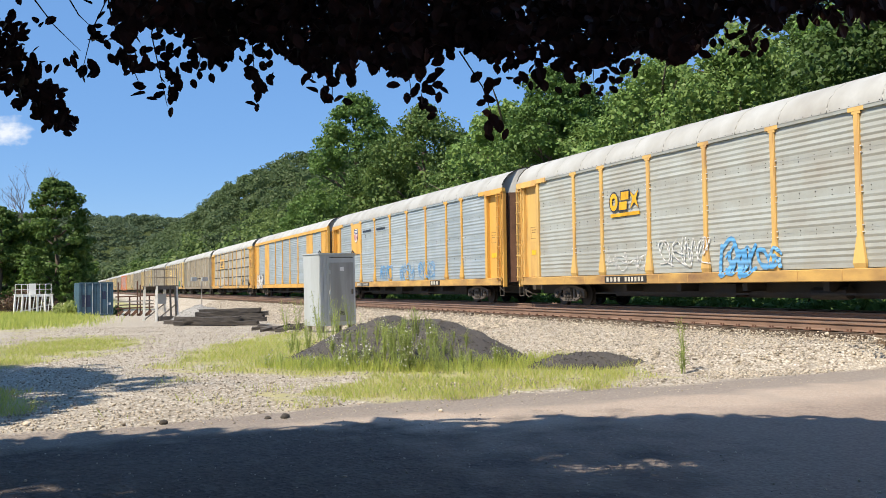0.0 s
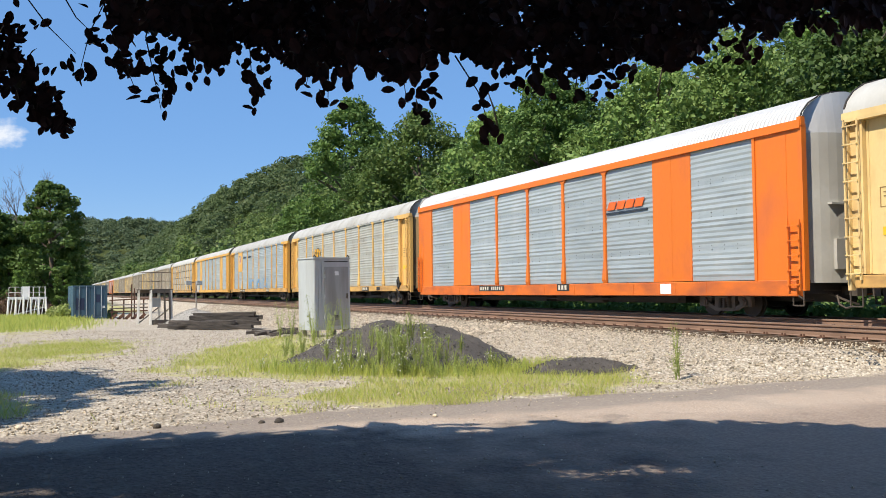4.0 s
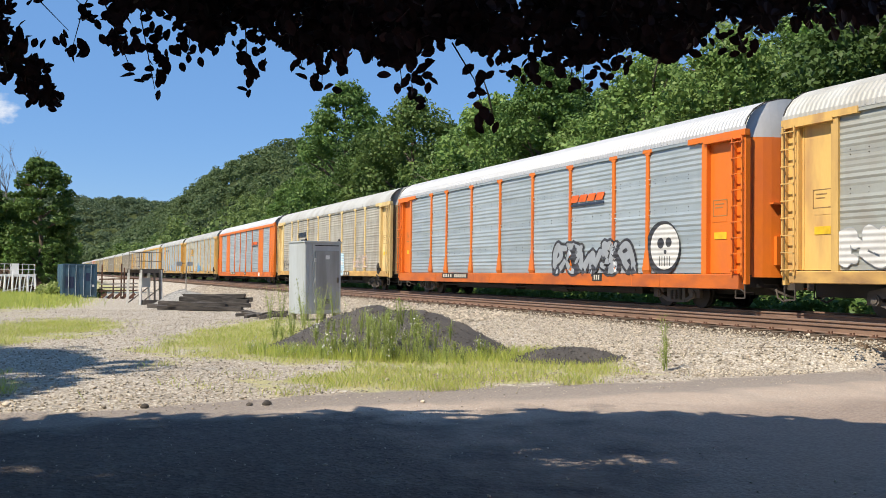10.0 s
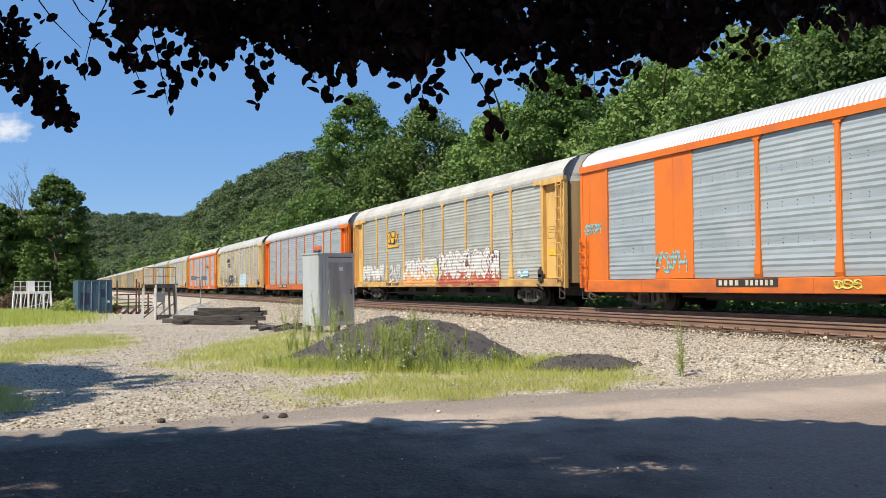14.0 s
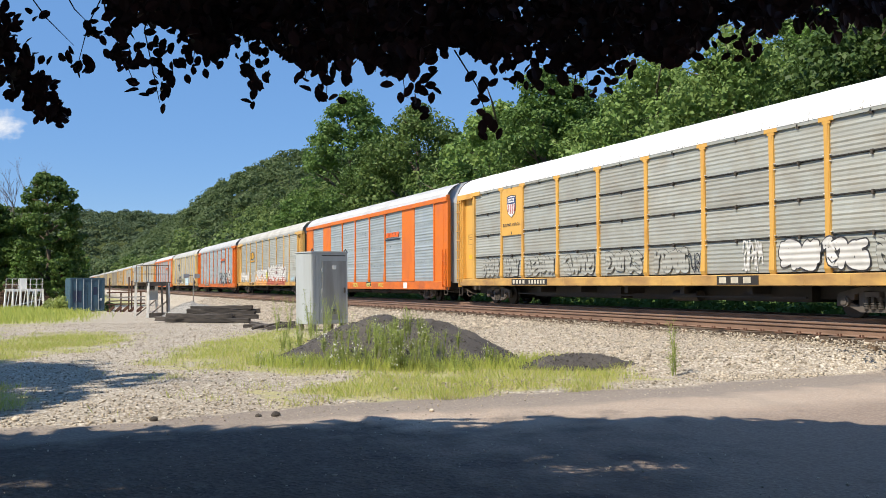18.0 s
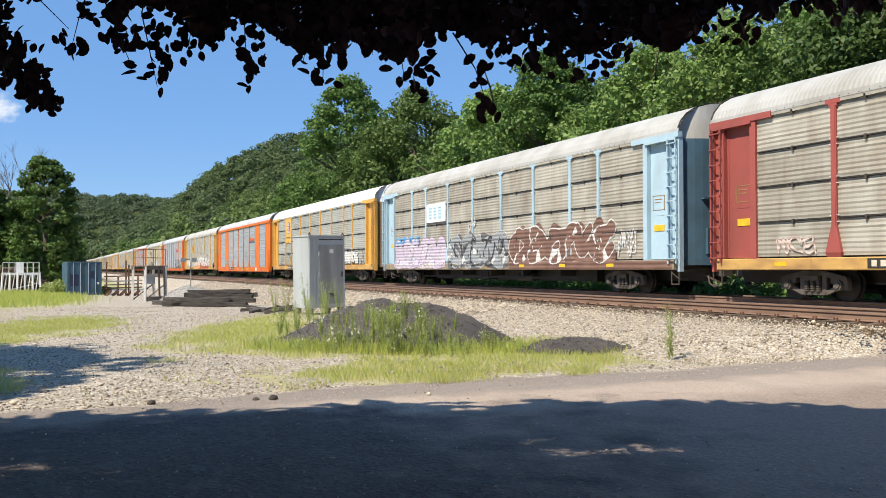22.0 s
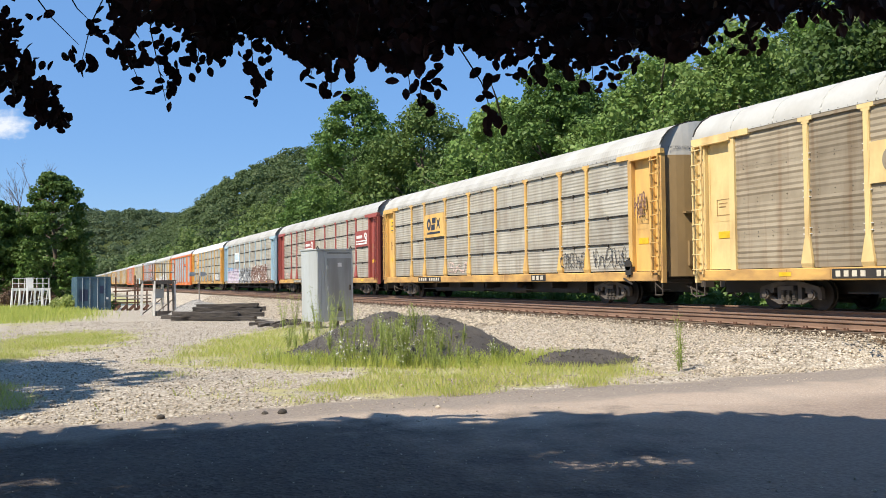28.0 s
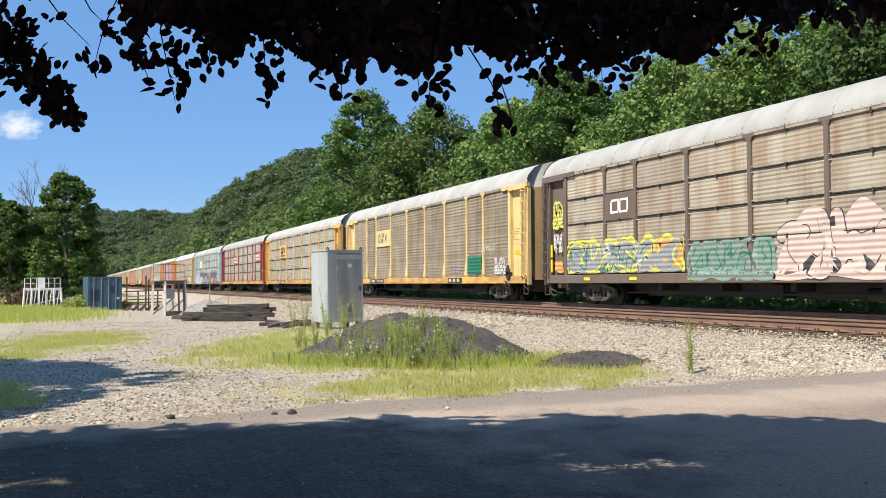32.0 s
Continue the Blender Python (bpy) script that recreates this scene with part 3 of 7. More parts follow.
def post_mesh(foot, base):
    """Side post with a T-shaped head, a splayed foot and a raised middle."""
    g = Geo()
    g.box(-0.085, 0.085, -0.04, 0.06, base, 5.02)
    g.box(-0.055, 0.055, -0.052, -0.04, base + 0.75, 4.95)
    g.box(-0.24, 0.24, -0.055, 0.0, 4.95, 5.06)
    g.box(-0.13, 0.13, -0.05, 0.0, 4.88, 4.95)
    n = len(g.V)
    for y0, y1 in ((-0.054, -0.085), (0.0, 0.0)):
        g.V += [(-0.085, y0, base + 0.75), (0.085, y0, base + 0.75), (foot, y1, base + 0.10), (foot * 0.9, y1 * 0.4, base - 0.04), (-foot * 0.9, y1 * 0.4, base - 0.04), (-foot, y1, base + 0.10)]
    g.F += [tuple(n + i for i in (5, 2, 1, 0)), tuple(n + i for i in (5, 4, 3, 2)), tuple(n + 6 + i for i in range(6))]
    g.F += [(n + i, n + (i + 1) % 6, n + 6 + (i + 1) % 6, n + 6 + i) for i in range(6)]
    return g.me("post")


ROOF = [(-1.52, 5.06), (-1.50, 5.2), (-1.40, 5.42), (-1.17, 5.68), (-0.8, 5.89), (-0.35, 6.02), (0, 6.05)]
ROOF = ROOF + [(-y, z) for y, z in ROOF[-2::-1]]


def roof_mesh(rib):
    g = Geo()
    step = 0.039 if rib else 0.9
    n = int(LENGTH / step)
    k = len(ROOF)
    for i in range(n + 1):
        x = -LENGTH / 2 + LENGTH * i / n
        lift = ((0.02 if rib == 1 else 0.007) if i % 4 < 2 else 0.0) if rib else 0.0
        for y, z in ROOF:
            l = math.hypot(y, z - 4.2)
            q = lift if z > 5.1 else 0.0
            g.V.append((x, y * (1 + q / l), 4.2 + (z - 4.2) * (1 + q / l)))
    for i in range(n):
        for j in range(k - 1):
            a = i * k + j
            g.F.append((a, a + k, a + k + 1, a + 1))
    if not rib:
        for i in range(1, 16):
            x = -LENGTH / 2 + LENGTH * i / 16
            for (y0, z0), (y1, z1) in zip(ROOF[:-1], ROOF[1:]):
                g.bar((x, y0, z0 + 0.002), (x, y1, z1 + 0.002), 0.03, 0.014)
    return g.me("roof", not rib)


def end_mesh(z0, z1, inset=0.0):
    """Clamshell end door, bowed outwards; faces +x."""
    g = Geo()
    n = 12
    for z in (z0, z1):
        for i in range(n + 1):
            y = -1.40 + 2.80 * i / n
            g.V.append((0.48 * (1 - abs(y / 1.40) ** 2.2) - inset, y, z))
    if z0 > 4.5:
        for i in range(n + 1):
            y = abs(-1.40 + 2.80 * i / n)
            top = np.interp(y, [0, 0.35, 0.8, 1.17, 1.40], [6.04, 6.01, 5.88, 5.67, 5.40])
            g.V[n + 1 + i] = (g.V[n + 1 + i][0] - 0.12, g.V[n + 1 + i][1], top)
    for i in range(n):
        g.F.append((i, i + 1, n + 2 + i, n + 1 + i))
    if z0 < 4.5:
        g.box(0.44, 0.515, -0.02, 0.02, z0, z1)
        g.box(0.40, 0.50, -0.62, -0.15, 1.3, 2.1)
        g.box(0.30, 0.505, -0.75, 0.75, 3.0, 3.05)
    return g.me("end_door")


def truck_mesh():
    """Two cast side frames, open round their spring nests, with bearing caps, a bolster and brake beams."""
    g = Geo()
    for s in (-1, 1):
        y = s * 1.08
        for e in (-1, 1):
            # compression and tension members from the pedestal to the middle
            g.bar((e * 1.05, y, 0.56), (e * 0.42, y, 0.70), 0.15, 0.14)
            g.bar((e * 0.98, y, 0.44), (e * 0.40, y, 0.21), 0.10, 0.11)
            g.bar((e * 0.37, y, 0.20), (e * 0.37, y, 0.70), 0.14, 0.12)
            g.box(e * 0.84 - 0.26, e * 0.84 + 0.26, y - 0.07, y + 0.07, 0.46, 0.60)
            g.box(e * 1.06 - 0.07, e * 1.06 + 0.07, y - 0.06, y + 0.06, 0.30, 0.52)
            g.bar((e * 0.84, y - s * 0.02, 0.42), (e * 0.84, y + s * 0.13, 0.42), 0.27, sides=12)
            g.bar((e * 0.84, y + s * 0.13, 0.42), (e * 0.84, y + s * 0.16, 0.42), 0.17, sides=12)
        g.bar((-0.42, y, 0.72), (0.42, y, 0.72), 0.15, 0.10)
        g.bar((-0.42, y, 0.20), (0.42, y, 0.20), 0.15, 0.08)
        g.box(-0.22, 0.22, y - 0.14, y + 0.16, 0.53, 0.66)
        for x in (-0.20, 0.0, 0.20):
            for k in range(5):
                g.bar((x, y + s * 0.07, 0.255 + 0.055 * k), (x, y + s * 0.07, 0.285 + 0.055 * k), 0.15, sides=8)
            g.bar((x, y + s * 0.07, 0.24), (x, y + s * 0.07, 0.53), 0.09, sides=6)
    g.box(-0.22, 0.22, -1.0, 1.0, 0.42, 0.62)
    g.bar((-0.5, -0.9, 0.32), (-0.5, 0.9, 0.32), 0.1)
    g.bar((0.5, -0.9, 0.32), (0.5, 0.9, 0.32), 0.1)
    return g.me("truck")


def wheelset_mesh():
    g = Geo()
    for s in (-1, 1):
        prof = [(0.42, 0.0), (0.40, 0.12), (0.435, 0.135), (0.435, 0.165), (0.35, 0.165), (0.30, 0.10), (0.14, 0.08), (0.14, -0.02), (0.33, 0.0)]
        n, k, m = len(g.V), len(prof), 20
        for i in range(m):
            t = 2 * math.pi * i / m
            for r, w in prof:
                g.V.append((r * math.cos(t), s * (0.86 - w), r * math.sin(t)))
        for i in range(m):
            for j in range(k):
                a, b = n + i * k + j, n + i * k + (j + 1) % k
                c, d = n + ((i + 1) % m) * k + (j + 1) % k, n + ((i + 1) % m) * k + j
                g.F.append((a, b, c, d) if s > 0 else (d, c, b, a))
    g.bar((0, -0.95, 0), (0, 0.95, 0), 0.16, sides=10)
    g.bar((0.3, 0.87, 0), (0.22, 0.87, 0), 0.05)
    return g.me("wheelset")


WHEELS = []


def ladder_mesh(z0, z1, n):
    g = Geo()
    for x in (-0.2, 0.2):
        g.box(x - 0.025, x + 0.025, -0.10, -0.06, z0, z1)
    for i in range(n):
        z = z0 + 0.15 + (z1 - z0 - 0.3) * i / (n - 1)
        g.bar((-0.22, -0.12, z), (0.22, -0.12, z), 0.03)
        g.bar((-0.2, -0.12, z), (-0.2, -0.05, z), 0.025)
        g.bar((0.2, -0.12, z), (0.2, -0.05, z), 0.025)
    return g.me("ladder")


def rows_of(style):
    return style.get("rows", 1)


def autorack(style, label):
    """A covered car carrier, its middle at the origin, its near side at y = -1.5; x along the track."""
    car = tagged(empty("autorack_car"), label, "rail car", "cars of the freight train")
    P, S = M[style["paint"]], M[style.get("sheet", "galv")]
    sill = M[style.get("sill", style["paint"])]
    z0, base = (0.60, 1.05) if style.get("low") else (0.80, 1.14)
    for s in (-1, 1):
        g = Geo()
        sec = [(-1.50, base - 0.02), (-1.53, base - 0.04), (-1.53, z0 + 0.02), (-1.50, z0), (-1.30, z0), (-1.30, base - 0.02)]
        g.prism([(y * -s, z) for y, z in (sec if s < 0 else sec[::-1])], -LENGTH / 2 + 0.25, LENGTH / 2 - 0.25)
        g.ob("side_sill", sill, car, "dirty painted side sill")
    g = Geo()
    g.box(-LENGTH / 2 + 0.1, LENGTH / 2 - 0.1, -1.3, 1.3, z0 + 0.06, base - 0.03)
    g.box(-LENGTH / 2, LENGTH / 2, -0.32, 0.32, 0.44, z0 + 0.06)
    g.box(-7.6, 7.6, -0.62, 0.62, 0.36, z0 + 0.06)
    for x in (-6, -3, 0, 3, 6):
        g.box(x - 0.1, x + 0.1, -1.3, 1.3, 0.56, z0 + 0.06)
    g.box(-1.6, -0.6, -1.1, -0.5, 0.38, 0.75)
    g.bar((2.2, -0.9, 0.5), (3.4, -0.9, 0.5), 0.34, sides=12)
    g.bar((-8, -1.2, 0.48), (8, -1.2, 0.48), 0.05)
    g.ob("underframe", M["black"], car, "black steel underframe with brake gear")
    if rows_of(style) > 1:
        # solid black box stands in for the shade behind the open joints
        Geo().box(-11.8, 11.8, -1.385, 1.385, base, 5.0).ob("inner_deck", M["black"], car, "black box for the shade inside, behind the panels")
    link("roof", copy_of(cached("roof%d" % style.get("rib", 0), lambda: roof_mesh(style.get("rib", 0))), M[style.get("roof", "roof")]), None, car, "curved metal roof")
    rows = style.get("rows", 1)
    edges = [-11.75] + POSTS + [11.75]
    block = style.get("blocks", ())
    pick = random.Random(len(label) * 3)
    for s in (-1, 1):
        for i in range(9):
            a, b = edges[i], edges[i + 1]
            w = b - a
            if i in block and s < 0:
                bw = style.get("block_w", w)
                g = Geo().box(-bw / 2, bw / 2, -0.055, 0.03, base, 5.0).box(-bw / 2, bw / 2, -0.075, -0.055, base, base + 0.10).box(-0.012, 0.012, -0.061, -0.055, base + 0.1, 4.98)
                o = g.ob("plain_panel", P, car, "flat painted side panel")
                o.location = ((a + b) / 2, s * 1.42, 0)
                continue
            h = (5.0 - base) / rows
            near = s < 0
            for r in range(rows):
                v = pick.randrange(3) if near else 0
                key = ("panel", round(w, 2), rows, base, v, near)
                me = copy_of(cached(key, lambda: panel_mesh(w, h, 0.05 if rows > 1 else 0.0, v, near)), S)
                o = link("side_panel", me, None, car)
                o.matrix_basis = pose((a + b) / 2, s * 1.44, base + h * r, 0, 0, 0 if near else 180)
                if near and r:
                    # black strip proud of the sheets, for the joint's dark gap
                    Geo().box(a + 0.1, b - 0.1, -1.492, -1.44, base + h * r - 0.016, base + h * r + 0.012).ob("joint_strip", M["black"], car)
        foot = style.get("foot", 0.19)
        me = copy_of(cached(("post", foot, base), lambda: post_mesh(foot, base)), P)
        for x in POSTS:
            if style.get("plain") and abs(x) > 7.0:
                continue
            o = link("post", me, None, car)
            o.matrix_basis = pose(x, s * 1.46, 0, 0, 0, 0 if s < 0 else 180)
        if style.get("plain"):
            g = Geo().box(-LENGTH / 2, LENGTH / 2, s * 1.52 - 0.03, s * 1.52 + 0.03, 5.0, 5.22)
            g.ob("eave_rail", P, car, "orange band under the roof")
        else:
            g = Geo().box(-11.75, 11.75, s * 1.49 - 0.02, s * 1.49 + 0.02, 4.97, 5.09)
            g.ob("eave_rail", S, car)
            g = Geo()
            for x in np.arange(-13.3, 13.4, 0.3):
                g.box(x - 0.010, x + 0.010, s * 1.523 - 0.006, s * 1.523 + 0.006, 5.092, 5.106)
            tagged(g.ob("clip_strip", M["steel"], car), kind="stuff")
        for e in (-1, 1):
            hold = pose(e * LENGTH / 2, s * 1.5, 0, 0, 0, 0) @ Matrix.Diagonal((-e, -s, 1, 1))
            g = Geo()
            g.box(0.50, 1.68, 0.14, 0.18, base, 4.92)
            g.box(0.56, 0.62, 0.125, 0.14, base + 0.02, 4.85)
            g.box(0.95, 1.5, 0.132, 0.14, 2.55, 3.3)
            corner = Geo().box(0.0, 0.10, 0.0, 0.16, 0.75, 5.0)
            back = Geo().box(0.10, 0.46, 0.10, 0.16, base, 5.0)
            inner = Geo().box(0.46, 0.54, 0.0, 0.18, base, 5.0)
            jamb = Geo().box(1.62, 1.84, -0.02, 0.16, base - 0.03, 5.0)
            if style.get("plain"):
                g = Geo().box(0.0, 1.75, 0.02, 0.14, base - 0.02, 5.06).box(0.55, 0.57, 0.01, 0.02, base, 4.9)
                corner = Geo().box(-0.02, 0.12, 0.0, 0.16, 0.75, 5.1)
                back = inner = None
                jamb = Geo().box(1.70, 1.80, -0.02, 0.14, base - 0.03, 5.06)
            head = Geo().box(-0.03, 0.12, -0.02, 0.12, 5.06, 5.3) if style.get("plain") else Geo().box(-0.02, 2.45, -0.05, 0.12, 4.93, 5.10).box(0.1, 1.7, -0.08, 0.10, 4.86, 4.95)
            for geo, nm, lb in ((g, "end_panel", "recessed painted panel at the car's end"), (corner, "corner_post", ""), (back, "ladder_backing", ""), (inner, "inner_post", ""), (jamb, "end_jamb", ""), (head, "door_header", "")):
                if geo is None:
                    continue
                geo.V = [hold @ Vector(v) for v in geo.V]
                if (-e) * (-s) < 0:
                    geo.F = [f[::-1] for f in geo.F]
                geo.ob(nm, P, car, lb)
            low = style.get("lowladder")
            me = copy_of(cached(("ladder", bool(low)), lambda: ladder_mesh(0.75, 2.6, 5) if low else ladder_mesh(1.0, 4.9, 9)), P)
            o = link("ladder", me, None, car)
            o.matrix_basis = pose(e * (LENGTH / 2 - 0.27), s * 1.5, 0, 0, 0, 0 if s < 0 else 180)
            st = Geo()
            for x in (0.05, 0.42):
                st.bar((x, 0.02, 0.8), (x, 0.02, 0.36), 0.03)
            st.bar((0.05, 0.02, 0.36), (0.42, 0.02, 0.36), 0.035)
            st.V = [hold @ v for v in st.V]
            st.ob("step", M["steel"], car)
    for e in (-1, 1):
        turn = pose(e * (LENGTH / 2 - 0.24), 0, 0, 0, 0, 0 if e > 0 else 180)
        o = link("end_door", copy_of(cached("end_low", lambda: end_mesh(0.95, 4.9)), M[style.get("end", "endtan")]), None, car, "bowed end door")
        o.matrix_basis = turn
        o = link("end_cap", copy_of(cached("end_top", lambda: end_mesh(4.9, 6.0, 0.004)), M[style.get("roof", "roof")]), None, car, "pale upper end")
        o.matrix_basis = turn
        seal = Geo()
        for (y0, h0), (y1, h1) in zip(ROOF[1:-2], ROOF[2:-1]):
            seal.bar((e * (LENGTH / 2 - 0.03), y0, h0 + 0.012), (e * (LENGTH / 2 - 0.03), y1, h1 + 0.012), 0.05, 0.035)
        seal.ob("roof_seal", M["black"], car, "black gasket at the roof's end")
        cp = Geo()
        cp.box(0.0, 0.55, -0.12, 0.12, 0.62, 0.85).box(0.45, 0.70, -0.17, 0.17, 0.60, 0.92)
        cp.bar((0.1, -0.5, 0.66), (0.62, -0.35, 0.45), 0.05).bar((0.62, -0.35, 0.45), (0.68, -0.1, 0.38), 0.05)
        cp.bar((0.05, -1.45, 0.78), (0.18, -0.2, 0.74), 0.035)
        cp.tube([(0.30, -0.45, 0.62), (0.42, -0.5, 0.38), (0.62, -0.48, 0.28), (0.80, -0.42, 0.34)], [0.028, 0.028, 0.028, 0.028], 6)
        cp.bar((-0.15, -1.5, 0.72), (0.12, -1.42, 0.52), 0.03).bar((0.12, -1.42, 0.52), (0.12, -1.1, 0.52), 0.03)
        o = cp.ob("coupler", M["steel"], car, "dusty cast steel coupler and hose")
        o.matrix_basis = turn
        tr = link("truck", cached("truck", truck_mesh), M["truckm"], car, "cast steel truck frame with springs")
        tr.location = (e * 10.06, 0, 0)
        for q in (-1, 1):
            w = link("wheelset", cached("wheelset", wheelset_mesh), M["wheelm"], tr, "dark steel wheels on an axle")
            w.location = (q * 0.84, 0, 0.42)
            WHEELS.append((w, q))
    dots, clips = Geo(), Geo()
    h = (5.0 - base) / 4
    for i in range(9):
        if rows == 1 and i not in block:
            for z in (base + h, base + 2 * h, base + 3 * h):
                for x in np.arange(edges[i] + 0.35, edges[i + 1] - 0.2, 0.55):
                    for q in (-0.07, 0.05):
                        dots.box(x - 0.010, x + 0.010, -1.458, -1.43, z + q - 0.010, z + q + 0.010)
        for r in range(1, 5) if rows > 1 else ():
            z, x = base + h * r, (edges[i] + edges[i + 1]) / 2
            dots.box(x - 0.03, x + 0.03, -1.51, -1.45, z - 0.09, z + 0.03)
    for x in POSTS if not style.get("plain") else ():
        for r in range(1, 4):
            for q in (-0.10, 0.06):
                for e in (-0.105, 0.105):
                    clips.box(x + e - 0.025, x + e + 0.025, -1.498, -1.43, base + h * r + q - 0.010, base + h * r + q + 0.010)
    tagged(dots.ob("bolts", M["steel"], car, "panel bolts and clips"), kind="stuff")
    if clips.V:
        tagged(clips.ob("clip_plating", M["white"], car, "pale welded clips beside the posts"), kind="stuff")
    for k in range(1, 12) if style.get("sill", "").startswith("sill") else ():
        x = -12.0 + 2.0 * k + 0.3 * math.sin(k * 2.1)
        Geo().box(x - 0.012, x + 0.012, -1.537, -1.52, z0 + 0.03, base - 0.05).ob("sill_rib", sill, car)
    return car


STYLES = {
    "csx_a": (dict(paint="yellow", sheet="galv", end="endtan", sill="sill_y"), "galvanised grey autorack with yellow posts and white roof"),
    "up_blue": (dict(paint="yellow_up", sill="sill_y", sheet="galv_blue", end="rust"), "blue-grey autorack with slim yellow posts, freshly sheeted"),
    "up_b": (dict(paint="yellow_up", sheet="galv_blue", blocks=(1, 7), plain=1), "blue-grey autorack with wide yellow panels"),
    "yel": (dict(paint="yellow", sheet="yellow_pale"), "faded yellow autorack, posts and sheets alike"),
    "tan": (dict(paint="galv_tan", sheet="galv_brown", sill="galv_brown"), "dusty grey-tan autorack with a pale roof"),
    "orange_b": (dict(paint="orange", sill="sill_o", sheet="galv_blue", blocks=(1, 7), lowladder=1, low=1, plain=1, rib=1, end="roof", roof="roof_bright", foot=0.13), "bright orange autorack with blue-grey sheets and wide orange panels"),
    "ns": (dict(paint="yellow_pale", sheet="galv_tan", sill="sill_y"), "grey autorack with pale yellow posts and spray-painted letters"),
    "bnsf": (dict(paint="orange", sill="sill_o", sheet="galv_blue", low=1, rib=1, roof="roof_bright", end="orange"), "orange-framed autorack with blue-grey sheets and ribbed bright roof"),
    "csx_k": (dict(paint="yellow", sill="sill_y", sheet="galv", rib=1), "grey autorack with yellow posts, ribbed roof and spray-painted lower side"),
    "up_c": (dict(paint="yellow_up", sill="sill_y", sheet="galv", rows=4, roof="roof_white", foot=0.10), "grey autorack with orange-yellow ends and rows of jointed panels"),
    "blue_c": (dict(paint="ltblue", sheet="galv_tan", rows=4, rib=2, sill="galv_brown", end="ctr"), "dirty grey autorack with pale blue ends and posts"),
    "red_c": (dict(paint="red", sheet="galv_tan", rows=4, sill="sill_y", foot=0.24, end="red_shaded", rib=2), "grey autorack with oxide red posts and yellow sill"),
    "csx_c": (dict(paint="yellow", sheet="galv_tan", rows=4, sill="sill_y", rib=2), "dusty tan-grey autorack with yellow posts and rows of jointed panels"),
    "csx_d": (dict(paint="yellow_pale", sheet="galv_brown", rows=1, sill="sill_y"), "brown-stained autorack with pale yellow posts and ends"),
    "cn": (dict(paint="gray", sheet="galv_wash", rows=4, sill="gray", foot=0.24, end="black"), "dirty grey autorack with dark grey posts and bright spray-paint"),
}
ORDER = ["tan", "csx_d", "tan", "tan", "csx_d", "tan", "csx_d", "tan", "orange_b", "csx_d", "tan", "csx_d", "tan", "csx_d", "tan", "csx_c", "up_b", "up_blue",
         "csx_a", "orange_b", "ns", "bnsf", "csx_k", "orange_b", "up_c", "blue_c", "red_c", "csx_c", "csx_d", "cn", "csx_a"]
FIRST = -18


def spray_paint(name):
    """Sprayed colour, patchy at its edges."""
    return {"white": material("spray_white", (0.62, 0.61, 0.575), 0.6, dark=(0.5, 0.49, 0.46), scale=2.5),
            "black": material("spray_black", (0.035, 0.035, 0.04), 0.6, dark=(0.08, 0.08, 0.08), scale=2.5),
            "blue": material("spray_blue", (0.10, 0.33, 0.62), 0.6, dark=(0.2, 0.38, 0.55), scale=2.5),
            "sky": material("spray_sky_blue", (0.42, 0.62, 0.72), 0.6, dark=(0.55, 0.66, 0.70), scale=2.5),
            "teal": material("spray_teal", (0.17, 0.29, 0.245), 0.6, dark=(0.28, 0.31, 0.255), scale=2.0, amount=0.9),
            "green": material("spray_green", (0.02, 0.17, 0.10), 0.6, dark=(0.04, 0.22, 0.14), scale=2.5),
            "pink": material("spray_pale_pink", (0.66, 0.50, 0.44), 0.6, dark=(0.52, 0.42, 0.37), scale=2.0, amount=0.8),
            "maroon": material("spray_maroon", (0.17, 0.075, 0.06), 0.6, dark=(0.22, 0.13, 0.10), scale=2.0),
            "redp": material("spray_red", (0.42, 0.10, 0.06), 0.6, dark=(0.5, 0.25, 0.1), scale=1.5),
            "orangep": material("spray_orange", (0.72, 0.33, 0.10), 0.6, dark=(0.6, 0.4, 0.2), scale=1.5),
            "violet": material("spray_violet", (0.34, 0.26, 0.40), 0.6, dark=(0.45, 0.40, 0.48), scale=1.5),
            "lilac": material("spray_lilac", (0.58, 0.50, 0.58), 0.6, dark=(0.42, 0.36, 0.46), scale=1.5, amount=0.9),
            "soot": material("spray_soot", (0.07, 0.07, 0.075), 0.6, dark=(0.20, 0.20, 0.20), scale=1.5, amount=0.9),
            "lime": material("spray_yellow", (0.62, 0.60, 0.10), 0.6, dark=(0.5, 0.5, 0.2), scale=2.5),
            "olive": material("spray_olive", (0.20, 0.20, 0.12), 0.6, dark=(0.30, 0.28, 0.16), scale=2.0),
            "brown": material("spray_brown", (0.16, 0.085, 0.06), 0.6, dark=(0.24, 0.14, 0.10), scale=1.6, amount=0.8),
            "slate": material("spray_slate", (0.26, 0.28, 0.29), 0.6, dark=(0.34, 0.35, 0.35), scale=1.8, amount=0.8),
            "sheet": material("spray_sheet_grey", (0.37, 0.375, 0.335), 0.6, dark=(0.31, 0.30, 0.26), scale=1.8, amount=0.8),
            "cyan": material("spray_turquoise", (0.16, 0.48, 0.50), 0.6, dark=(0.3, 0.45, 0.45), scale=2.5)}[name]


SPRAY = {k: spray_paint(k) for k in ("white", "black", "blue", "sky", "teal", "green", "pink", "maroon", "redp", "orangep", "violet", "lime", "cyan", "lilac", "soot", "olive", "brown", "slate", "sheet")}


